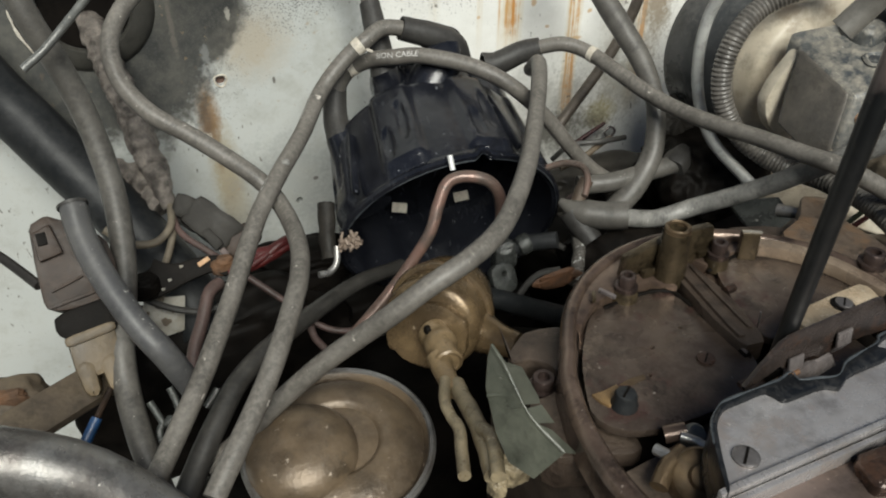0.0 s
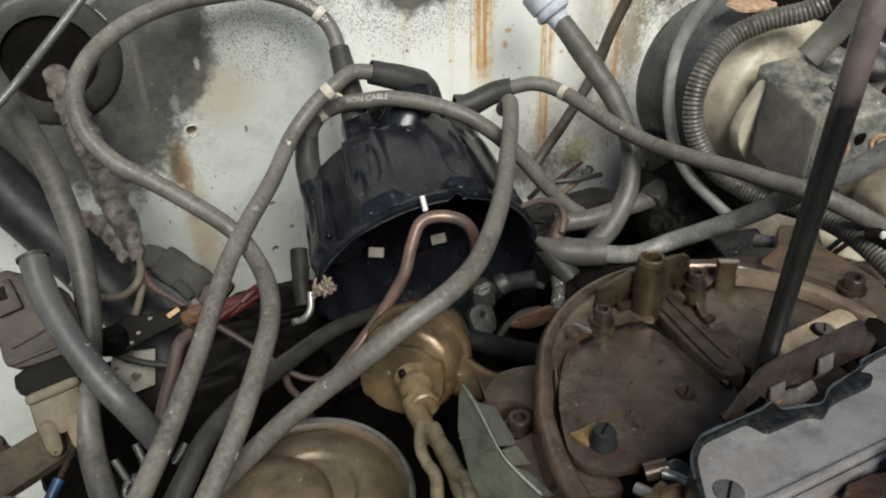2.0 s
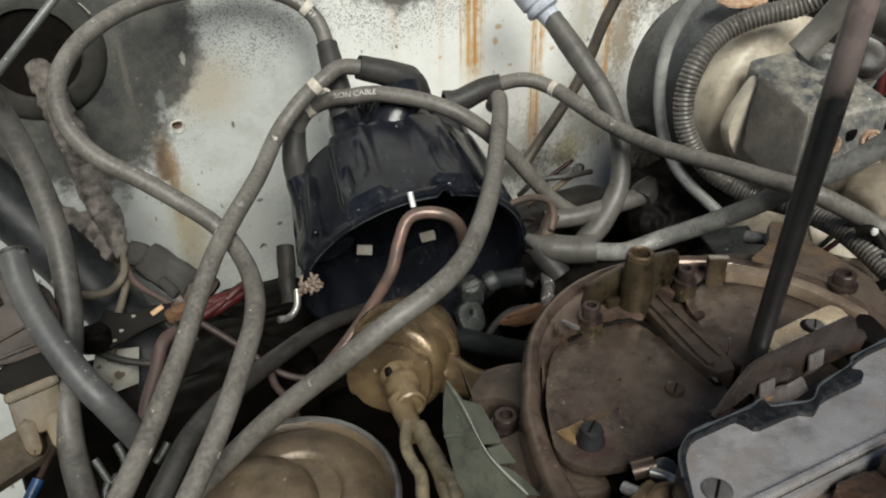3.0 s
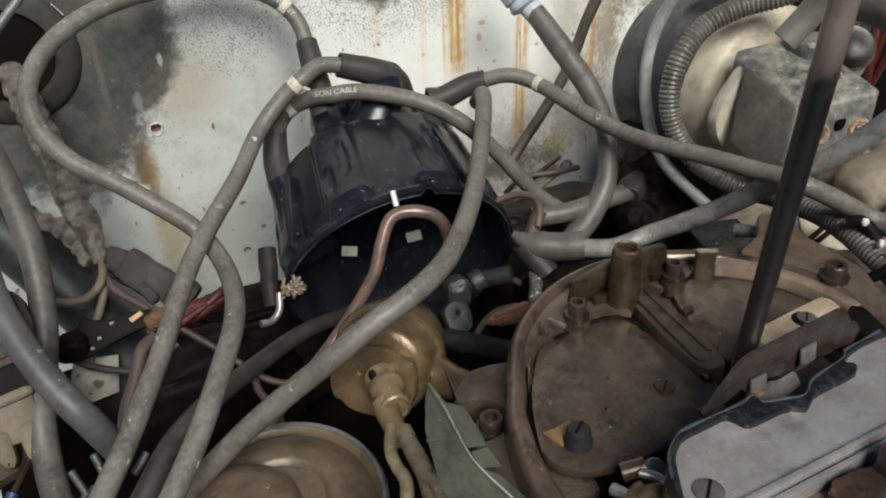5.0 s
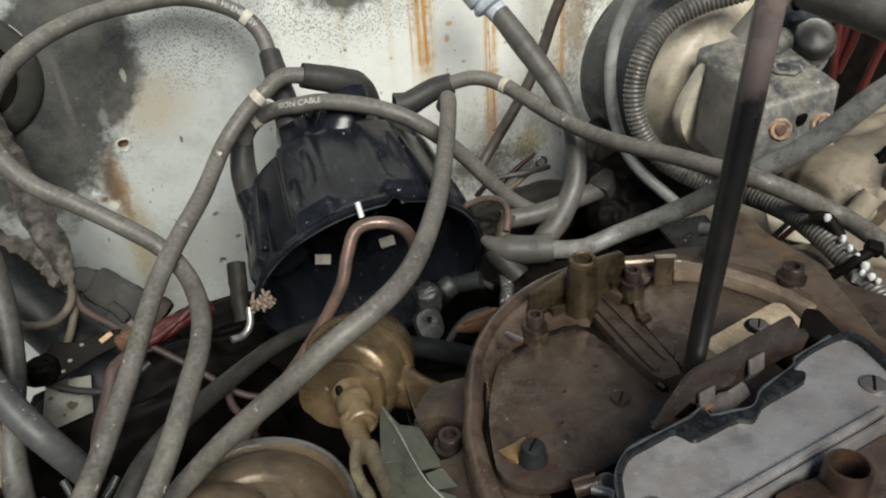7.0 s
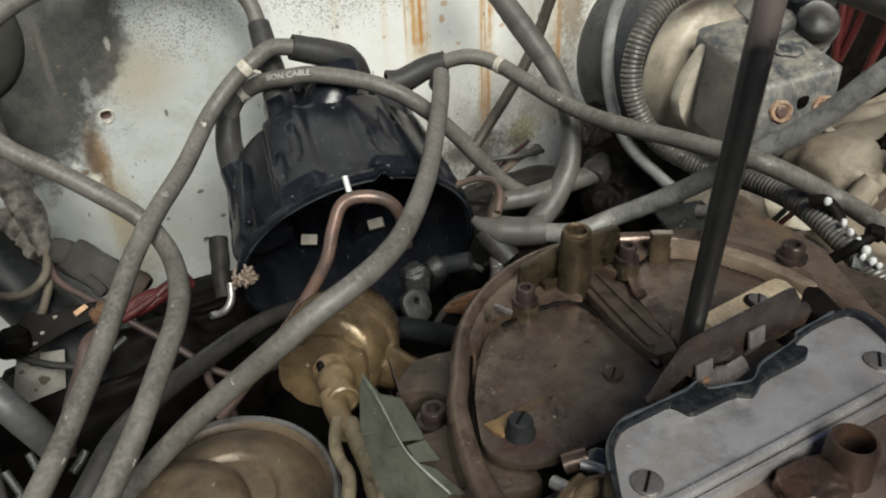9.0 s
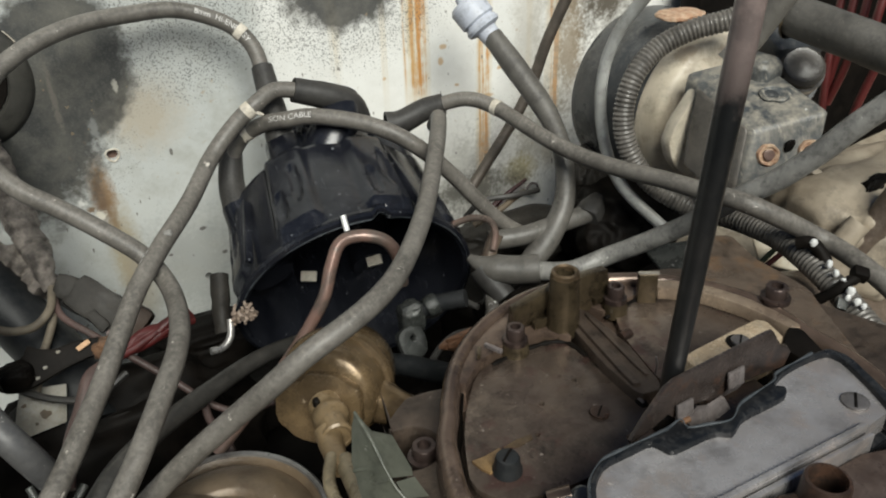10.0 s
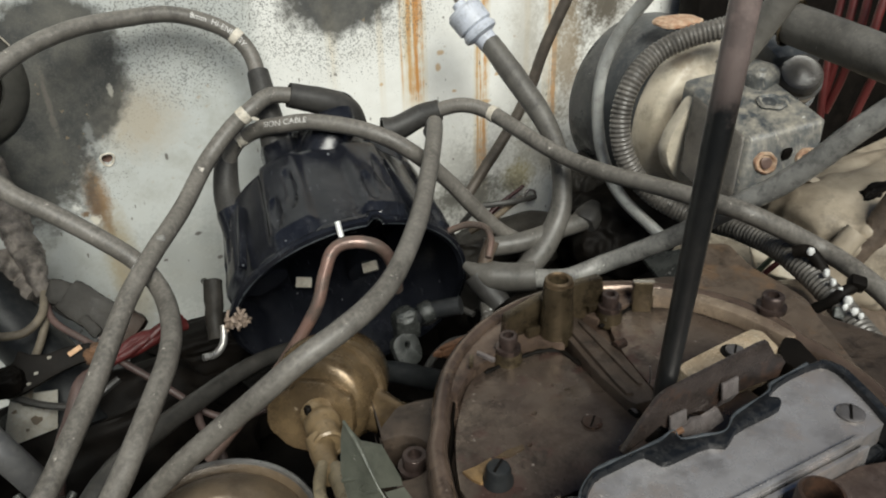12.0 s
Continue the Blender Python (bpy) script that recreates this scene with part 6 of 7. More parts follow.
part("lead_end", lump_bm((0.0929, 0.1498, 1.0547), (0.0028, 0.0028, 0.0045), 89, amount=0.25), M_LEAD, switch, "grimy taped lead end")
part("side_arm", tube_bm([(0.1226, 0.2329, 1.0456), (0.1292, 0.2215, 1.0456), (0.1348, 0.2134, 1.0466)], lambda s, m: 0.0095 - 0.004 * s, 0.002, 16, 0.05), M_SWITCH, switch)

# ---- tan diaphragm canister ----
can_at = Vector((0.0587, 0.2203, 1.0143))
can = thing("vacuum_canister", "tan zinc-plated round diaphragm canister with a rolled rim", "canister", (can_at.x, can_at.y, can_at.z - 0.02))
mcn = axis_matrix(can_at, (-0.02, -0.10, 1.0))
part("pan", lathe_bm([(0.030, -0.022), (0.034, -0.010), (0.0385, -0.001), (0.0388, 0.0012), (0.0380, 0.0024), (0.0368, 0.0024), (0.0355, 0.0010), (0.0345, -0.001), (0.031, 0.003), (0.024, 0.006), (0.019, 0.0065), (0.0175, 0.006), (0.0160, 0.004), (0.012, 0.0045), (0, 0.005)], mcn, 64), M_TAN, can)
part("rolled_rim", lathe_bm([(0.0360, 0.0010), (0.0368, 0.0030), (0.0382, 0.0032), (0.0393, 0.0018), (0.0390, -0.001), (0.0380, -0.002)], mcn, 64, closed=False), M_SILVER, can, "worn grey rim")
part("dome", lathe_bm([(0.0225, 0.001), (0.0215, 0.008), (0.0180, 0.0128), (0.010, 0.0158), (0, 0.0165)], mcn @ Matrix.Translation((-0.0145, -0.004, 0)), 56), M_TAN, can)
part("stem", lathe_bm([(0.02, -0.06), (0.016, -0.022), (0, -0.022)], mcn, 24), M_BLOCK, can)


# ---- plastic shard ----
shard = thing("plastic_shard", "grey-green broken plastic bracket", "bracket", (0.0996, 0.1474, 1.0789))


def sheet(corners, thick, away):
    """A flat broken sheet through the corners, with its thickness away from the front."""
    bm = bmesh.new()
    bm.faces.new([bm.verts.new(p) for p in corners])
    ext = bmesh.ops.extrude_face_region(bm, geom=list(bm.faces))
    bmesh.ops.translate(bm, verts=[v for v in ext["geom"] if isinstance(v, bmesh.types.BMVert)], vec=Vector(away).normalized() * thick)
    bmesh.ops.recalc_face_normals(bm, faces=bm.faces)
    bmesh.ops.bevel(bm, geom=list(bm.edges), offset=0.0003, segments=1, affect="EDGES")
    return bm


BACK = (0.25, 0.6, -0.6)
RIDGE = [Vector(q) for q in [(0.0916, 0.1561, 1.1115), (0.0927, 0.1491, 1.1082), (0.0936, 0.1395, 1.1023), (0.0954, 0.1348, 1.0986), (0.1003, 0.1268, 1.0929)]]
FOOT = [Vector(q) for q in [(0.0903, 0.1556, 1.1074), (0.0881, 0.1518, 1.0999), (0.0875, 0.1433, 1.0897), (0.0887, 0.1369, 1.0833), (0.0932, 0.1301, 1.0816)]]
part("blade", strip_bm(RIDGE, FOOT, 0.0016, BACK), M_GLASSY, shard, smooth=False)
OUTER = [Vector(q) for q in [(0.0943, 0.1519, 1.1073), (0.0997, 0.1519, 1.1034), (0.1014, 0.1444, 1.0976), (0.1009, 0.1423, 1.0970)]]
part("flange", strip_bm([RIDGE[0], RIDGE[1], RIDGE[1].lerp(RIDGE[2], 0.6), RIDGE[2]], OUTER, 0.0014, BACK), M_GLASSY, shard, smooth=False)
part("step", strip_bm([(0.0950, 0.1395, 1.1002), (0.0959, 0.1354, 1.0979)], [(0.1008, 0.1413, 1.0975), (0.1024, 0.1363, 1.0944)], 0.0014, BACK), M_GLASSY, shard, smooth=False)
part("lower_plate", strip_bm([(0.0956, 0.1352, 1.0983), (0.1003, 0.1268, 1.0929)], [(0.0998, 0.1334, 1.0955), (0.1045, 0.1264, 1.0907)], 0.0014, BACK), M_GLASSY, shard, smooth=False)
part("edge_rib", tube_bm([tuple(q) for q in RIDGE], lambda s, m: 0.0005 + 0.0002 * math.sin(9 * s), 0.0015, 8, 0.1), M_GLASSY, shard)
part("cross_rib", tube_bm([(0.0879, 0.1500, 1.0982), (0.0918, 0.1456, 1.1013)], 0.0006, 0.0015, 8), M_GLASSY, shard)
part("cross_rib", tube_bm([(0.0900, 0.1455, 1.0962), (0.0936, 0.1395, 1.1019)], 0.0006, 0.0015, 8), M_GLASSY, shard)

# ---- wiper motor and its drum ----
motor = thing("wiper_motor", "black motor drum with tan face and chalky grey gear block", "motor", (0.3270, 0.2708, 1.0746))
dr = Vector((0.3457, 0.2898, 1.0975))
md = axis_matrix(dr, (0.0, -1.0, 0.05))
part("shell", lathe_bm([(0.043, -0.064), (0.047, -0.061), (0.0482, -0.056), (0.0482, -0.036), (0.0475, -0.032), (0.0465, -0.030), (0.046, -0.010), (0.044, -0.006), (0, -0.006)], md, 72), M_SHELL, motor)
part("face", lathe_bm([(0.0455, -0.010), (0.0455, 0.002), (0.0445, 0.005), (0.0425, 0.0068), (0.036, 0.0090), (0.0345, 0.0102), (0.0330, 0.0108), (0, 0.0120)], md, 72), M_DRUM, motor, "tan stained face")
c0, cx1, cz1, cy1 = Vector((0.3045, 0.2290, 1.1189)), Vector((0.3358, 0.2173, 1.1251)), Vector((0.2973, 0.2238, 1.0936)), Vector((0.3062, 0.2677, 1.1290))
ex, ez, ey = cx1 - c0, cz1 - c0, cy1 - c0
front_n, top_n = ex.cross(ez).normalized(), ex.cross(ey).normalized()
front_n, top_n = (front_n if front_n.dot(ey) < 0 else -front_n), (top_n if top_n.dot(ez) < 0 else -top_n)
mbx = Matrix.Translation(c0) @ Matrix((ex, ey, ez)).transposed().to_4x4()


def skew_box(lo, hi, bevel):
    """A box given by fractions of the gear block's three edges."""
    bm = bmesh.new()
    bmesh.ops.create_cube(bm, size=1.0)
    for v in bm.verts:
        v.co = mbx @ Vector([lo[k] + (v.co[k] + 0.5) * (hi[k] - lo[k]) for k in range(3)])
    bmesh.ops.recalc_face_normals(bm, faces=bm.faces)
    bmesh.ops.bevel(bm, geom=list(bm.edges), offset=bevel, segments=3, profile=0.6, affect="EDGES")
    return bm


gear = part("gear_block", skew_box((0, 0, 0), (1, 1.0, 1), 0.0022), M_MOTOR, motor, "chalky grey gear block")
# darker slab puts the shade of the block's left face into colour
part("block_side", skew_box((-0.05, 0.06, 0.03), (-0.005, 0.90, 1.30), 0.0012), M_SIDE, motor, "brown-grey stained side with its shade painted in")
stand_m = Matrix.Translation((0, 0.2650, 0)) @ Matrix.Rotation(radians(90), 4, "X")
flange_edge = [(0.3085, 1.1273), (0.3039, 1.1221), (0.2956, 1.1114), (0.2926, 1.1026), (0.2950, 1.0947), (0.2991, 1.0881), (0.3062, 1.0817)]
part("back_plate", slab_bm(rounded(flange_edge + [(0.3150, 1.0850), (0.3190, 1.1200)], 1, 0.85), stand_m, 0.007, 0.0022), M_FLANGETAN, motor, "chalky pale flange")
part("top_web", skew_box((0.06, 0.97, 0.03), (1.0, 1.25, 0.5), 0.0030), M_MOTOR, motor)
part("casting_dome", lump_bm((0.3335, 0.2570, 1.1320), (0.0085, 0.010, 0.0085), 171, amount=0.10), M_MOTOR, motor)
part("top_knob", lathe_bm([(0.0068, -0.004), (0.0066, 0.0010), (0.0056, 0.0018), (0.0036, 0.0010), (0, 0.0008)], axis_matrix(mbx @ Vector((0.65, 0.45, 0)), top_n), 32, wobble=lambda a, h: 0.86 + 0.14 * math.cos(2 * a) + 0.04 * math.sin(5 * a)), M_MOTOR, gear)
# dark disc paints the shade of a dent in the block's top
part("top_dent", lathe_bm([(0.0034, 0.0009), (0.0032, 0.0013), (0, 0.0013)], axis_matrix(mbx @ Vector((0.60, 0.45, 0)), top_n), 20), M_SHELL, gear, "dark disc painted for a dent")
for u, v in ((0.27, 0.475), (0.83, 0.58)):
    bolt_at = axis_matrix(mbx @ Vector((u, -0.004, v)), front_n)
    head = part("terminal_bolt", lathe_bm([(0.0050, -0.001), (0.0050, 0.0006), (0.0044, 0.0014), (0.0036, 0.0012), (0.0031, 0.0004), (0, 0.0004)], bolt_at, 32, wobble=lambda a, h: 1 + 0.025 * math.sin(7 * a) + 0.03 * math.sin(2 * a + 9 * u)), M_ORUST, gear, "rusty orange bolt")
    part("stud", lathe_bm([(0.0026, 0.0003), (0.0024, 0.0016), (0.0014, 0.0019), (0, 0.0015)], bolt_at, 20, wobble=lambda a, h: 1 + 0.06 * math.sin(3 * a)), M_COPPER, head, "dull red stud")
# black lump paints a shaded dimple
part("port", lump_bm(tuple(mbx @ Vector((0.55, 0.0, 0.42))), (0.0030, 0.0010, 0.0026), 195, amount=0.2), M_BLOCK, gear, "black lump painted for the dark port")
for u, v, w0, h0 in ((0.5, 0.82, 0.30, 0.05), (0.62, 0.70, 0.22, 0.04), (0.35, 0.92, 0.20, 0.04)):
    part("chalk_crust", skew_box((u - w0 / 2, -0.012, v - h0 / 2), (u + w0 / 2, 0.02, v + h0 / 2), 0.0004), M_CRUST, gear, "pale corrosion crust")
part("rusty_strap", lump_bm((0.3309, 0.3084, 1.1482), (0.0125, 0.009, 0.0020), 61, amount=0.12), M_ORUST, motor, "rusty orange strap")
cap2 = Vector((0.3555, 0.2516, 1.1308))
res = thing("reservoir_cap", "dusty black cap with a bright metal band on a square body", "cap", tuple(cap2))
mr = axis_matrix(cap2, (-0.38, -0.58, 0.72))
part("body", box_bm((0.027, 0.018, 0.022), pose(0.3600, 0.2660, 1.1335, 20, 0, -8), 0.003), M_SHELL, res)
part("lid", lathe_bm([(0.0100, -0.016), (0.0104, -0.004), (0.0104, 0.003), (0.0088, 0.0046), (0.0060, 0.0040), (0.0030, 0.0052), (0, 0.0054)], mr, 40, wobble=lambda a, h: 1 + 0.015 * math.sin(16 * a)), M_LID, res)
part("metal_band", lathe_bm([(0.0104, -0.0045), (0.0112, -0.0040), (0.0114, -0.0008), (0.0104, 0.0002)], mr, 40, closed=False), M_STEEL, res)
part("neck", lathe_bm([(0.0125, -0.03), (0.0120, -0.012), (0, -0.011)], mr, 32), M_SHELL, res)
hose("thick_hose", "thick dusty grey-brown hose crossing over the motor", "hose", [(0.3383, 0.2469, 1.1589), (0.3403, 0.2369, 1.1573), (0.3412, 0.2204, 1.1555), (0.3454, 0.2050, 1.1524), (0.3492, 0.1799, 1.1482), (0.3508, 0.1539, 1.1424)], 0.0088, M_OLDHOSE, step=0.004, sides=24, rough=0.02, hollow=0.7)
for k, pts in enumerate(([(0.4124, 0.2795, 1.1659), (0.4085, 0.2775, 1.1445), (0.4037, 0.2734, 1.1198), (0.4050, 0.2719, 1.0922)], [(0.4122, 0.2656, 1.1680), (0.4076, 0.2629, 1.1419), (0.4079, 0.2667, 1.1179), (0.4075, 0.2718, 1.0981)], [(0.4088, 0.2546, 1.1649), (0.4045, 0.2533, 1.1444), (0.4076, 0.2548, 1.1239)], [(0.4120, 0.2730, 1.1669), (0.4081, 0.2702, 1.1432), (0.4062, 0.2714, 1.1229), (0.4071, 0.2739, 1.1007)], [(0.4108, 0.2461, 1.1503), (0.4056, 0.2462, 1.1321), (0.4042, 0.2512, 1.1079), (0.4033, 0.2547, 1.0856)])):
    hose("red_wire", "red insulated wire in the dark corner", "wire", pts, 0.0021, M_RED, group="red wires", step=0.003, sides=10)

# ---- left side: grommet, harness, heater hoses ----
grommet = thing("firewall_grommet", "pale ring grommet with a dark hollow in the firewall", "grommet", (gx, WY, gz))
mg = axis_matrix((gx, WY, gz), (0, -1, 0))
part("ring", lathe_bm([(0.0215, -0.012), (0.0215, 0.001), (0.0225, 0.0025), (0.0300, 0.0025), (0.0325, 0.0012), (0.0335, -0.0005)], mg, 56, closed=False), M_RING, grommet)
part("plug", lathe_bm([(0.013, -0.02), (0.0135, 0.0), (0.0115, 0.004), (0, 0.0045)], axis_matrix((0.0067, 0.4385, 1.1255), (0.1, -1, -0.1)), 28), M_RING, grommet, "olive grey plug")
for a0, a1, r in ((-38, 12, 0.0008), (-62, -48, 0.0005), (24, 40, 0.0005), (140, 152, 0.0004)):
    part("chipped_edge", tube_bm([tuple(mg @ Vector((-0.0335 * math.cos(radians(a)), 0.0335 * math.sin(radians(a)), 0.0006))) for a in np.linspace(a0, a1, 7)], lambda s, m: r * (0.6 + 0.5 * math.sin(9 * s + 1) ** 2), 0.0012, 8, 0.3), M_BAND, grommet, "chipped pale paint edge")
# black cup paints in the shade of the hollow
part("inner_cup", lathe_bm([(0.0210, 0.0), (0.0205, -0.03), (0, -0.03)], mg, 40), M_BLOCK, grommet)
hose("taped_harness", "crumpled brown taped wiring harness", "harness", [(-0.0004, 0.4775, 1.1126), (0.0032, 0.4427, 1.1277), (0.0058, 0.4253, 1.1226), (0.0093, 0.4112, 1.1077), (0.0126, 0.3986, 1.0923), (0.0158, 0.3841, 1.0747), (0.0187, 0.3692, 1.0609), (0.0196, 0.3610, 1.0549)], lambda s, m: (0.0050 + 0.0016 * min(1, s * 2) + 0.0006 * ((m / 0.0085) % 1.0)) * (1 - 0.6 * max(0, (s - 0.84) / 0.16)), M_TAPE, step=0.0008, sides=30, rough=0.24)
hose("taped_harness", "crumpled grey-brown taped harness branch", "harness", [(-0.0128, 0.3881, 1.0773), (-0.0006, 0.3863, 1.0703), (0.0073, 0.3840, 1.0643), (0.0129, 0.3806, 1.0571), (0.0169, 0.3708, 1.0512)], lambda s, m: 0.0042 + 0.0026 * s + 0.0007 * math.sin(m * 900), M_TAPE, step=0.0008, sides=24, rough=0.32)
hose("thin_wire", "dark thin wire end below the harness", "wire", [(0.0203, 0.3610, 1.0579), (0.0224, 0.3574, 1.0515), (0.0269, 0.3545, 1.0464), (0.0320, 0.3525, 1.0429)], 0.0017, M_BOOT, step=0.002, sides=8)
hose("heater_hose", "thick black heater hose along the firewall", "hose", [(-0.0565, 0.4160, 1.1337), (-0.0450, 0.4099, 1.1101), (-0.0349, 0.4034, 1.0946), (-0.0226, 0.3938, 1.0762), (-0.0097, 0.3813, 1.0586), (0.0042, 0.3657, 1.0388), (0.0158, 0.3452, 1.0227), (0.0219, 0.3202, 1.0039)], 0.0138, M_DARKHOSE, step=0.005, sides=28, rough=0.02)
hose("vacuum_hose", "grey hose hanging in front of the harness", "hose", [(-0.0185, 0.3350, 1.1866), (-0.0138, 0.3297, 1.1647), (-0.0083, 0.3286, 1.1463), (-0.0038, 0.3253, 1.1253), (-0.0014, 0.3170, 1.1033), (-0.0021, 0.3057, 1.0830), (-0.0058, 0.2919, 1.0652), (-0.0114, 0.2723, 1.0535), (-0.0134, 0.2566, 1.0416), (-0.0120, 0.2358, 1.0317), (-0.0092, 0.2190, 1.0214)], 0.0049, M_OLDHOSE, step=0.003, sides=18, rough=0.02)
hose("cut_hose", "blue-grey hose with an open cut end", "hose", [(-0.0154, 0.2940, 1.1055), (-0.0143, 0.2827, 1.0959), (-0.0097, 0.2683, 1.0849), (-0.0029, 0.2543, 1.0732), (0.0037, 0.2465, 1.0629), (0.0102, 0.2493, 1.0402)], 0.0050, M_BLUEHOSE, step=0.003, sides=20, rough=0.02, hollow=0.7)
hose("thin_rod", "thin dull steel rod with a rubbed end", "rod", [(0.0278, 0.3194, 1.1917), (0.0071, 0.3149, 1.1736), (-0.0027, 0.3160, 1.1644), (-0.0109, 0.3133, 1.1580), (-0.0188, 0.3109, 1.1534)], 0.0015, M_ZINC, step=0.004, sides=12)
hose("tan_wire", "thin tan wire looping from the harness", "wire", [(0.0201, 0.3604, 1.0573), (0.0178, 0.3464, 1.0550), (0.0109, 0.3397, 1.0523), (0.0035, 0.3373, 1.0536), (-0.0030, 0.3371, 1.0570), (-0.0107, 0.3407, 1.0639)], 0.0019, M_TANWIRE, step=0.002, sides=10)
hose("pink_wire", "thin faded pink wire crossing the cables", "wire", [(0.0197, 0.3598, 1.0562), (0.0215, 0.3441, 1.0514), (0.0314, 0.3306, 1.0462), (0.0452, 0.3142, 1.0387), (0.0595, 0.3034, 1.0267), (0.0716, 0.2930, 1.0165), (0.0831, 0.2862, 1.0140), (0.0986, 0.2818, 1.0175)], 0.0016, M_PINK, step=0.002, sides=10)
hose("tan_wire", "thin tan wire hanging from the harness", "wire", [(0.0202, 0.3597, 1.0561), (0.0182, 0.3484, 1.0504), (0.0138, 0.3396, 1.0443), (0.0093, 0.3314, 1.0398), (0.0037, 0.3187, 1.0295)], 0.0018, M_TANWIRE, step=0.002, sides=10)
hose("pink_wire", "thick faded pink lead", "wire", [(0.0323, 0.3115, 1.0410), (0.0263, 0.3062, 1.0405), (0.0206, 0.2961, 1.0341), (0.0136, 0.2846, 1.0267), (0.0094, 0.2709, 1.0178)], 0.0030, M_PINK, step=0.002, sides=12)
hose("pink_wire", "thin pink wire curl", "wire", [(0.0688, 0.2995, 1.0236), (0.0674, 0.2878, 1.0160), (0.0709, 0.2780, 1.0123), (0.0724, 0.2721, 1.0063)], 0.0018, M_PINK, step=0.002, sides=10)
bmr = bmesh.new()
rng = random.Random(4)
for k in range(9):
    d = [Vector((rng.uniform(-0.0022, 0.0022), rng.uniform(-0.002, 0.002), rng.uniform(-0.0028, 0.0028))) for _ in range(4)]
    tube_bm([tuple(Vector(q) + e) for q, e in zip(((0.0388, 0.3165, 1.0412), (0.0508, 0.3176, 1.0443), (0.0646, 0.3222, 1.0461), (0.0715, 0.3260, 1.0450)), d)], 0.0021, 0.002, 10, 0.1, bm=bmr)
tagged(part("red_wires", bmr, M_RED, None, at=(0.0401, 0.3129, 1.0406)), "bundle of faded red wires", "wire bundle", kind="stuff")


def rough_box(size, m0, bevel, seed, amount=0.0007):
    """A rounded box with dents."""
    bm = box_bm(size, Matrix.Identity(4), bevel)
    bmesh.ops.subdivide_edges(bm, edges=[e for e in bm.edges if e.calc_length() > 0.003], cuts=3, use_grid_fill=True)
    for v in bm.verts:
        v.co += v.co.normalized() * amount * noise.noise(v.co * 220 + Vector((seed, 0, 0)))
        v.co = m0 @ v.co
    bmesh.ops.recalc_face_normals(bm, faces=bm.faces)
    return bm


def facing(at, toward, up):
    """A frame at a place: z toward a point, y near to up."""
    z = (Vector(toward) - Vector(at)).normalized()
    y = Vector(up)
    y = (y - z * y.dot(z)).normalized()
    return Matrix.Translation(at) @ Matrix((y.cross(z), y, z)).transposed().to_4x4()


plug_l = thing("wiring_connector", "dusty black plastic wiring connector beside the harness", "connector", (0.0373, 0.3564, 1.0481))
box_way = (Vector((0.0563, 0.3413, 1.0304)) - Vector((0.0260, 0.3640, 1.0600))).normalized()
mp = facing(Vector((0.0372, 0.3520, 1.0470)), Vector((0.0, -0.05, 1.36)), -box_way)
part("body", rough_box((0.0165, 0.0270, 0.0130), mp, 0.0022, 5, 0.0012), M_CONBLK, plug_l, "dusty dark grey body")
part("shoulder", rough_box((0.0120, 0.0100, 0.0110), mp @ pose(-0.0015, 0.0160, 0, 0, 0, 18), 0.0020, 6, 0.0010), M_CONBLK, plug_l)
part("boot", rough_box((0.0185, 0.0120, 0.0140), mp @ pose(0.001, -0.0170, -0.001), 0.0024, 7, 0.0012), M_BROWNPL, plug_l)
part("latch", rough_box((0.0050, 0.0110, 0.0030), mp @ pose(-0.0060, -0.0050, 0.0070, 0, 0, -12), 0.0008, 9), M_CONBLK, plug_l)
part("pale_tab", box_bm((0.0032, 0.0080, 0.0016), mp @ pose(-0.0085, -0.0150, 0.0075, 0, 0, -18), 0.0004), M_PINK, plug_l, "pale pinkish tab")
brk = thing("hose_bracket", "black bracket plate with a small orange tag", "bracket", (0.0108, 0.3205, 1.0388))
mq = facing(Vector((0.0165, 0.3170, 1.0460)), Vector((0.0, -0.05, 1.36)), (0, 0, 1))
part("plate", slab_bm(rounded([(-0.0230, -0.0070), (-0.0140, -0.0085), (0.0040, -0.0030), (0.0140, -0.0010), (0.0200, -0.0050), (0.0235, -0.0010), (0.0190, 0.0060), (0.0080, 0.0070), (0.0000, 0.0058), (-0.0060, 0.0075), (-0.0100, 0.0105), (-0.0125, 0.0060), (-0.0200, 0.0030)], 1, 0.85), mq, 0.005, 0.0010), M_BLOCK, brk)
part("lump", lump_bm(tuple(mq @ Vector((-0.0165, -0.0015, 0.001))), (0.0072, 0.0052, 0.0058), 121, amount=0.16), M_BLOCK, brk)
part("rust_end", lump_bm(tuple(mq @ Vector((0.0195, 0.0005, -0.0015))), (0.0055, 0.0030, 0.0050), 123, amount=0.25), M_RUSTSTAIN, brk, "orange rusted end")
for x, y in ((-0.0050, -0.0010), (-0.0085, -0.0045), (0.0010, 0.0040)):
    part("chip", lump_bm(tuple(mq @ Vector((x, y, 0.0006))), (0.0009, 0.0006, 0.0006), 127, amount=0.2), M_TAB, brk, "pale paint chip")
part("tag", box_bm((0.0058, 0.0022, 0.0010), mq @ pose(0.0110, 0.0040, 0.0014, 0, 0, 24), 0.0003), M_ORANGE, brk, "small orange tag")
plate_w = thing("white_plate", "chipped white steel tab with rust spots", "tab", (0.0025, 0.3156, 1.0256))
part("tab", slab_bm([(-0.012, -0.010), (0.010, -0.008), (0.014, 0.008), (-0.004, 0.011)], Matrix.Translation((0.0023, 0.3190, 1.0230)) @ pose(0, 0, 0, 62, 0, 0), 0.002, 0.0004), M_TAB, plate_w)
rng = random.Random(12)
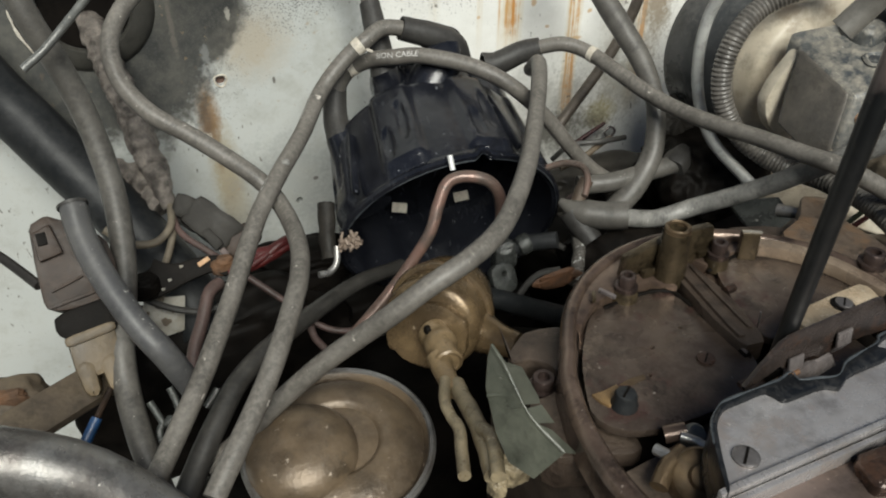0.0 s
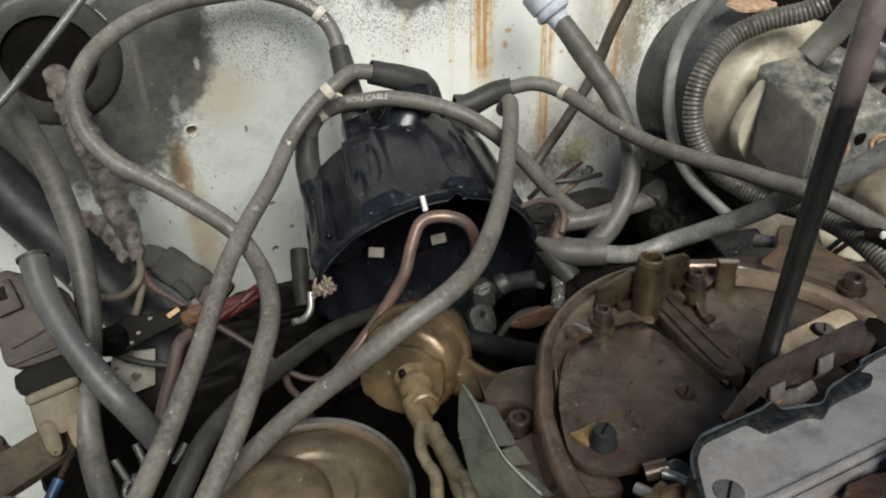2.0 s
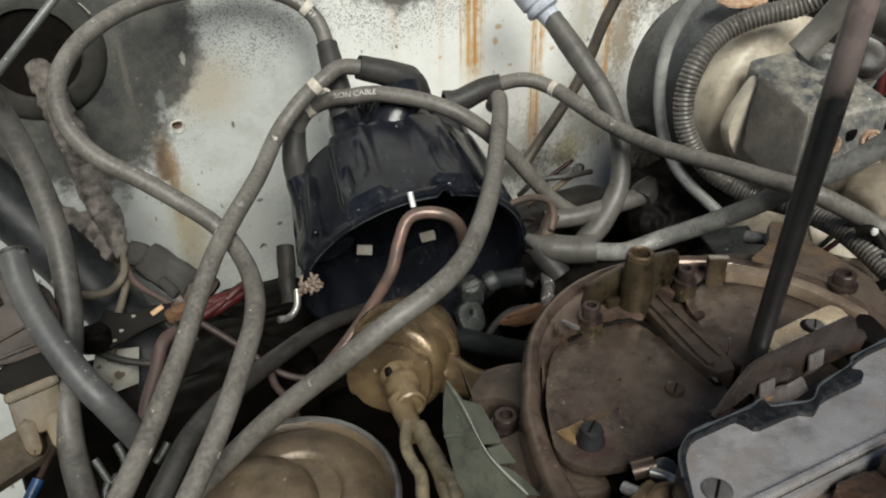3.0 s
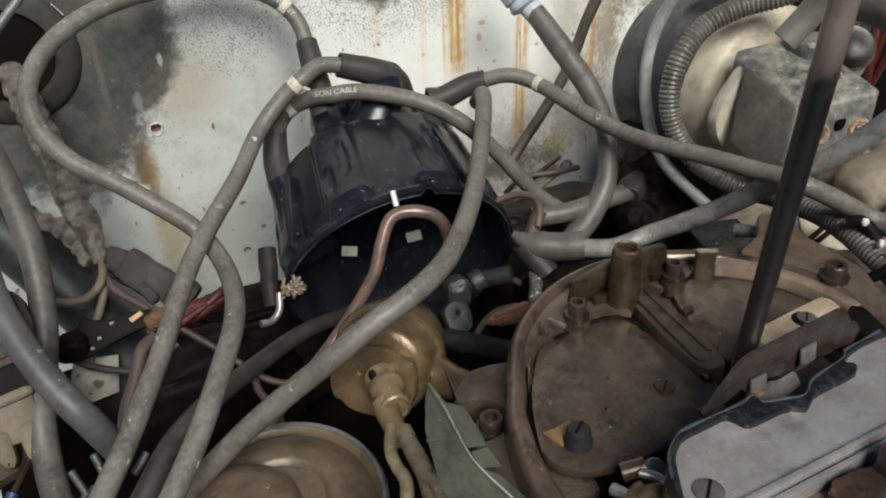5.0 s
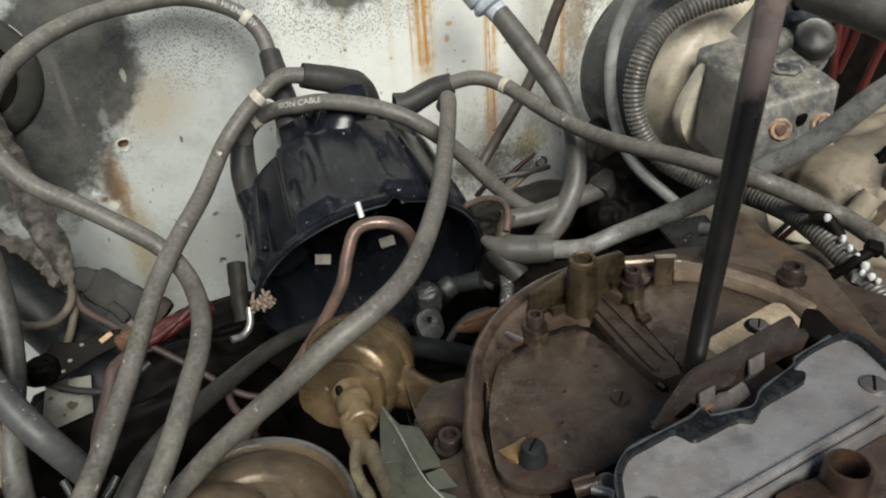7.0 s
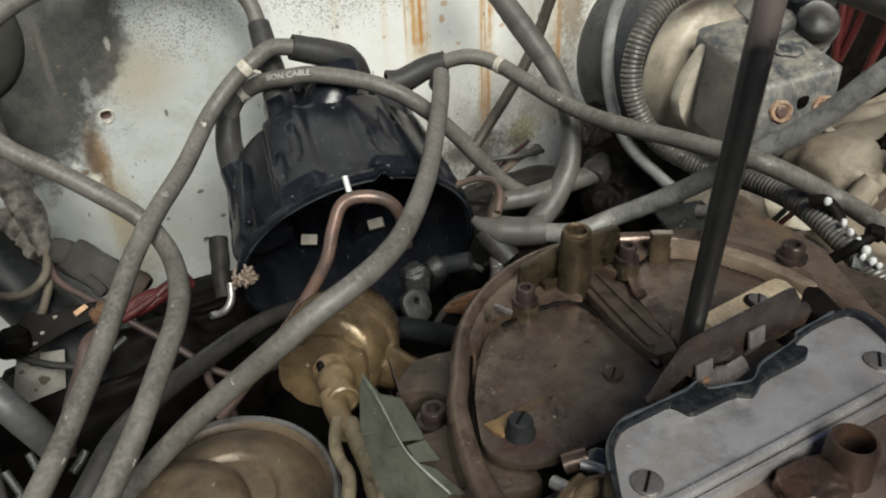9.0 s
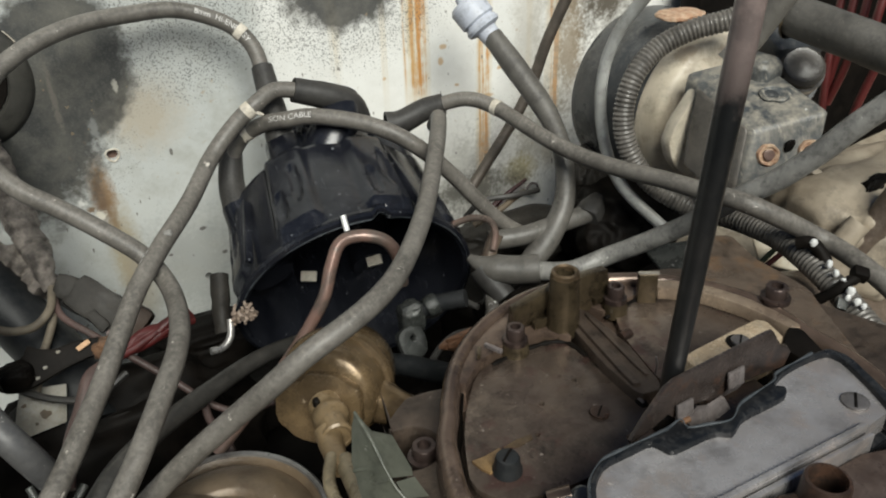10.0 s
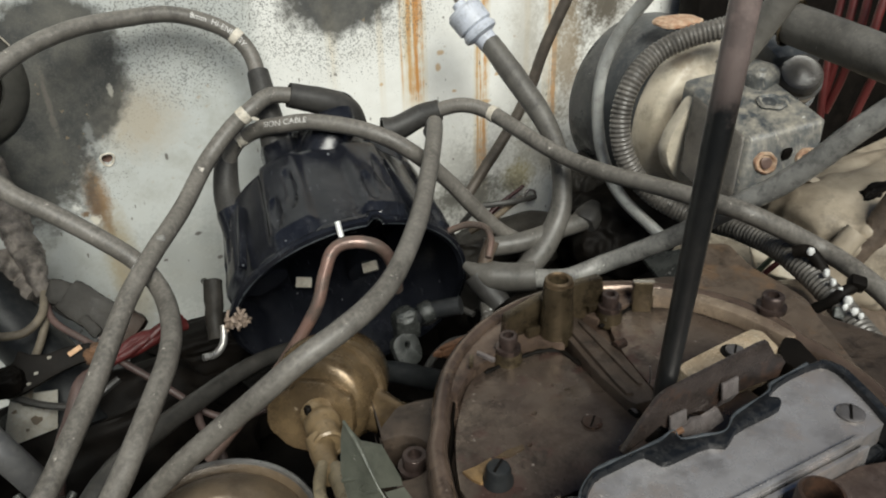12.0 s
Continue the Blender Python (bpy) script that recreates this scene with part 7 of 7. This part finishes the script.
for sx0, sy0, sr in ((0.003, -0.002, 0.0030), (-0.004, 0.004, 0.0014), (0.007, 0.002, 0.0010), (-0.001, -0.005, 0.0012)):
    spot = [(sx0 + sr * rng.uniform(0.5, 1.2) * math.cos(0.5 * k), sy0 + 0.7 * sr * rng.uniform(0.5, 1.2) * math.sin(0.5 * k)) for k in range(12)]
    part("rust_spot", slab_bm(spot, Matrix.Translation((0.0023, 0.3190, 1.0230)) @ pose(0, 0, 0, 62, 0, 0) @ pose(0, 0, 0.0003), 0.0004, 0), M_TANDARK, plate_w, "brown rust spot")

conn = thing("relay_connector", "brown-black plug over a tan two-barrel socket", "connector", (-0.0277, 0.2737, 1.0593))
mk = facing((-0.0221, 0.2877, 1.0807), (0.0, -0.05, 1.36), (0, 0, 1))
K = 0.000245
scaled = lambda o: [(x * K, y * K) for x, y in o]
housing = part("housing", slab_bm(scaled(rounded([(-42, 86), (-15, 96), (10, 80), (60, 40), (66, -9), (45, -62), (-34, -57), (-52, -45), (-49, 20)], 1, 0.86)), mk, 0.018, 0.0012), M_BROWNPL, conn, "brown ribbed housing")
part("latch", slab_bm(scaled([(-42, 70), (-12, 80), (-4, 30), (-40, 24)]), mk @ pose(0, 0, 0.003), 0.004, 0.0010), M_BROWNPL, housing)
# black box stands for the dark hole in the latch
part("latch_hole", box_bm((14 * K, 20 * K, 0.0014), mk @ pose(-28 * K, 58 * K, 0.0032), 0.0003), M_BLOCK, housing)
part("ridge", box_bm((50 * K, 4 * K, 0.002), mk @ pose(-12 * K, -18 * K, 0.0006, 0, 0, 14), 0.0003), M_BROWNPL, housing)
part("ridge", box_bm((70 * K, 6 * K, 0.002), mk @ pose(-10 * K, -44 * K, 0.0006, 0, 0, 6), 0.0004), M_BROWNPL, housing)
part("collar", slab_bm(scaled(rounded([(-44, -60), (48, -52), (50, -92), (26, -108), (-26, -110), (-47, -90)], 1, 0.8)), mk @ pose(0, 0, 0.0012), 0.021, 0.0014), M_BLOCK, conn, "black collar")
skirt = part("skirt", slab_bm(scaled(rounded([(-37, -95), (36, -89), (36, -170), (-36, -170)], 1, 0.9)), mk, 0.018, 0.0022), M_TANPL, conn, "tan two-barrel socket")
part("barrel", slab_bm(scaled(rounded([(-36, -140), (-6, -140), (-8, -203), (-32, -198)], 1, 0.8)), mk @ pose(0, 0, 0.0006), 0.016, 0.0024), M_TANPL, skirt)
part("barrel", slab_bm(scaled(rounded([(-1, -140), (36, -140), (28, -200), (4, -204)], 1, 0.8)), mk @ pose(0, 0, 0.0006), 0.016, 0.0024), M_TANPL, skirt)
part("skirt_band", slab_bm(scaled(rounded([(-39, -98), (38, -91), (39, -108), (-39, -116)], 1, 0.85)), mk @ pose(0, 0, 0.0014), 0.020, 0.0010), M_TANPL, skirt)

hose("silver_tube", "dull silver metal tube across the corner", "tube", [(-0.0644, 0.2081, 1.0791), (-0.0534, 0.2065, 1.0757), (-0.0424, 0.2042, 1.0710), (-0.0312, 0.2009, 1.0649), (-0.0204, 0.1966, 1.0555), (-0.0084, 0.1892, 1.0421), (0.0035, 0.1777, 1.0273)], 0.0105, M_SILVER, step=0.004, sides=26, rough=0.02)
hose("thin_rod", "thin dark rod beside the connector", "rod", [(-0.0630, 0.3389, 1.0754), (-0.0524, 0.3282, 1.0701), (-0.0447, 0.3176, 1.0668), (-0.0380, 0.3070, 1.0643)], 0.0021, M_ROD, step=0.003, sides=10)
crimp = thing("crimp_terminal", "blue crimp terminal on a thin lead", "terminal", (-0.0295, 0.2506, 1.0328))
part("barrel", tube_bm([(-0.0264, 0.2532, 1.0350), (-0.0320, 0.2475, 1.0301)], 0.0021, 0.002, 12), M_BLUE, crimp, "blue sleeve")
part("lead", tube_bm([(-0.0139, 0.2730, 1.0427), (-0.0200, 0.2631, 1.0385), (-0.0264, 0.2532, 1.0350)], 0.0012, 0.002, 8), M_BROWNPL, crimp)
clipm = thing("wire_clip", "grey pronged metal clip", "clip", (0.0008, 0.2422, 1.0369))
for a, b, c in (((-0.0061, 0.2445, 1.0436), (-0.0040, 0.2400, 1.0390), (-0.0033, 0.2387, 1.0373)), ((0.0020, 0.2470, 1.0457), (0.0030, 0.2440, 1.0420), (0.0034, 0.2404, 1.0386)), ((0.0034, 0.2404, 1.0386), (-0.0005, 0.2380, 1.0362), (-0.0035, 0.2385, 1.0368)), ((-0.0033, 0.2387, 1.0373), (-0.0052, 0.2360, 1.0345), (-0.0050, 0.2320, 1.0312)), ((0.0188, 0.2434, 1.0417), (0.0160, 0.2412, 1.0395), (0.0130, 0.2396, 1.0376))):
    part("prong", tube_bm([a, b, c], 0.0014, 0.0012, 10, 0.10), M_FIT, clipm)
part("web", lump_bm((0.0010, 0.2385, 1.0360), (0.0038, 0.0018, 0.0026), 197, amount=0.25), M_FIT, clipm)

ledge_a, ledge_b = Vector((-0.0578, 0.2541, 1.0372)), Vector((-0.0154, 0.2811, 1.0329))
panel("trim", ((ledge_b - ledge_a).length, 0.017, 0.008), Matrix.Translation((ledge_a + ledge_b) / 2) @ (ledge_b - ledge_a).to_track_quat("X", "Z").to_matrix().to_4x4() @ pose(0, 0, 0, 25, 0, 0), M_TANDARK, "tan grimy bracket bar below the firewall", "bar")
rusty = thing("rusty_corner", "rust-stained brown corner of the cowl below the firewall", "cowl corner", (-0.0693, 0.2886, 1.0215))
part("corner", lump_bm((-0.0714, 0.2910, 1.0184), (0.026, 0.012, 0.013), 95, amount=0.12), M_TANDARK, rusty)
part("scale", lump_bm((-0.0596, 0.2848, 1.0271), (0.007, 0.003, 0.006), 97, amount=0.2), M_RUSTSTAIN, rusty, "orange rust scale")
leaf = thing("dry_leaf", "curled dry orange leaf caught under the hoses", "leaf", (0.1734, 0.2478, 1.0448))
part("blade", lump_bm((0.1734, 0.2478, 1.0448), (0.010, 0.0016, 0.0040), 111, amount=0.35), M_LEAFDRY, leaf)

# loom end with a row of bright rivet heads, tan inner panel beyond
splice = thing("loom_clamp", "black clamp strap with bright beads on the loom", "clamp", (0.2900, 0.1651, 1.0751))
part("strap", tube_bm([(0.2850, 0.1700, 1.0715), (0.2890, 0.1640, 1.0790), (0.2925, 0.1630, 1.0825), (0.2985, 0.1630, 1.0832), (0.3010, 0.1660, 1.0790)], 0.0022, 0.002, 12, 0.2), M_BLOCK, splice)
part("buckle", box_bm((0.0060, 0.0050, 0.0050), pose(0.2978, 0.1622, 1.0848, 20, 15, -40), 0.0010), M_BLOCK, splice)
part("tag", box_bm((0.0052, 0.0014, 0.0042), pose(0.2866, 0.1585, 1.0770, -40, 20, -30), 0.0004), M_FIT, splice, "grey metal tag")
part("tie", tube_bm([(0.2946, 0.1890, 1.0860), (0.2966, 0.1850, 1.0878), (0.2982, 0.1815, 1.0858), (0.2990, 0.1772, 1.0815)], 0.0026, 0.0015, 10, 0.12), M_BLOCK, splice)
for p, r in (((0.2958, 0.1826, 1.0890), 0.0019), ((0.2938, 0.1726, 1.0850), 0.0019), ((0.2922, 0.1680, 1.0838), 0.0017), ((0.2914, 0.1634, 1.0824), 0.0020), ((0.2898, 0.1588, 1.0816), 0.0020), ((0.2884, 0.1584, 1.0792), 0.0014), ((0.2884, 0.1544, 1.0797), 0.0018), ((0.2884, 0.1516, 1.0794), 0.0014)):
    part("bead", lathe_bm([(0, -r), (0.7 * r, -0.7 * r), (r, 0), (0.7 * r, 0.7 * r), (0, r)], Matrix.Translation(p), 14, wobble=lambda a, h: 0.8 + 0.10 * math.sin(2 * a + p[0] * 900)), M_BEAD, splice)
rocker = thing("rocker_cover", "dusty tan valve cover end with dark recesses", "valve cover", (0.3633, 0.2043, 1.0513))
part("cover_end", lump_bm((0.3778, 0.2116, 1.0653), (0.055, 0.035, 0.030), 41, amount=0.16), M_FENDER, rocker)
part("cover_step", lump_bm((0.3687, 0.2364, 1.0581), (0.022, 0.022, 0.016), 43, amount=0.15), M_FENDER, rocker)
part("boss", lathe_bm([(0.010, -0.01), (0.0105, 0.004), (0.009, 0.007), (0.006, 0.0075), (0.0055, 0.002), (0, 0.002)], axis_matrix((0.3434, 0.2273, 1.0823), (-0.5, -0.6, 0.6)), 24), M_FENDER, rocker)
part("peg", tube_bm([(0.3262, 0.1905, 1.0770), (0.3290, 0.1896, 1.0815), (0.3319, 0.1887, 1.0854)], 0.0050, 0.002, 14, 0.08), M_FENDER, rocker)
# black lumps put the shade of the cover's recesses into colour
part("recess_shade", lump_bm((0.3547, 0.1991, 1.0785), (0.006, 0.004, 0.011), 47), M_BLOCK, rocker)
part("recess_shade", lump_bm((0.3584, 0.2020, 1.0890), (0.010, 0.004, 0.006), 53), M_BLOCK, rocker)
hose("rusty_pipe", "rusty brown pipe over the valve cover", "pipe", [(0.3352, 0.1921, 1.0659), (0.3409, 0.1878, 1.0805), (0.3478, 0.1837, 1.0992)], 0.0062, M_MANIF, step=0.003, sides=18, rough=0.05)
panel("baseboard", (0.30, 0.30, 0.012), pose(0.50, 0.20, 0.975, 12, -8, 0), M_FENDER, "dusty tan lower panel beside the engine", "panel")
tab2 = thing("cream_tab", "cream painted steel tab with orange rust under the loom", "tab", (0.3285, 0.2111, 1.0558))
part("tab", sheet([(0.3120, 0.2242, 1.0657), (0.3113, 0.2182, 1.0577), (0.3160, 0.2107, 1.0566), (0.3218, 0.2022, 1.0563), (0.3333, 0.1926, 1.0646), (0.3311, 0.2023, 1.0712), (0.3273, 0.2109, 1.0745), (0.3213, 0.2196, 1.0750)], 0.0015, (0, 0.6, -0.7)), M_CREAM, tab2, smooth=False)
for name, mt, a, b, words in (("green_wire", M_GREEN, (0.3044, 0.2119, 1.0616), (0.3086, 0.2106, 1.0664), "short green wire over the cream tab"), ("red_wire", M_RED, (0.3062, 0.2094, 1.0615), (0.3106, 0.2077, 1.0661), "short red wire over the cream tab")):
    way = Vector(b) - Vector(a)
    hose(name, words, "wire", [tuple(Vector(a) - way), a, b, tuple(Vector(b) + way)], 0.0013, mt, step=0.002, sides=8)
lever2 = thing("shift_lever_end", "pale worn metal lever end beside the carburettor", "lever", (0.2861, 0.2217, 1.0602))
part("arm", tube_bm([(0.2650, 0.2180, 1.0760), (0.2690, 0.2100, 1.0780), (0.2722, 0.2040, 1.0772), (0.2760, 0.1975, 1.0762)], lambda s, m: 0.0030 - 0.0014 * s, 0.0015, 12, 0.1), M_SILVER, lever2)
plate3 = thing("steel_bracket", "dark blue-grey flat steel bracket", "bracket", (0.2873, 0.2439, 1.0543))
part("plate", sheet([(0.2815, 0.2600, 1.0503), (0.2890, 0.2576, 1.0531), (0.2993, 0.2479, 1.0575), (0.2978, 0.2348, 1.0534), (0.2901, 0.2340, 1.0493), (0.2802, 0.2443, 1.0462)], 0.002, (0, 0.6, -0.7)), M_FIT, plate3, smooth=False)
blk = thing("black_lug", "black bracket lug between the carburettor and the cover", "bracket", (0.2177, 0.1262, 1.1072))
part("lug", slab_bm(rounded([(0.2120, 0.1268), (0.2212, 0.1334), (0.2248, 0.1312), (0.2212, 0.1176), (0.2140, 0.1160)], 1, 0.88), pose(0, 0, 1.1085, 4, 3, 0), 0.010, 0.0008), M_BLOCK, blk)


def cut_ring(ob, first, then, r, material):
    """The pale cut face at the open end of a hose."""
    m0 = axis_matrix(first, Vector(first) - Vector(then))
    return part("cut_end", lathe_bm([(r * 1.01, -0.0008), (r * 1.02, 0.0003), (r * 0.9, 0.0007), (r * 0.66, 0.0004), (r * 0.64, -0.002)], m0, 20, closed=False), material, ob, "worn cut end")


for ob in [o for o in bpy.data.objects if o.name.startswith(("cut_hose", "thick_hose"))]:
    ends = [(-0.0154, 0.2940, 1.1055), (-0.0143, 0.2827, 1.0959)] if ob.name.startswith("cut") else [(0.3383, 0.2469, 1.1589), (0.3403, 0.2369, 1.1573)]
    cut_ring(ob, ends[0], ends[1], 0.0056 if ob.name.startswith("cut") else 0.0101, M_MIDHOSE if ob.name.startswith("cut") else M_TANPL)
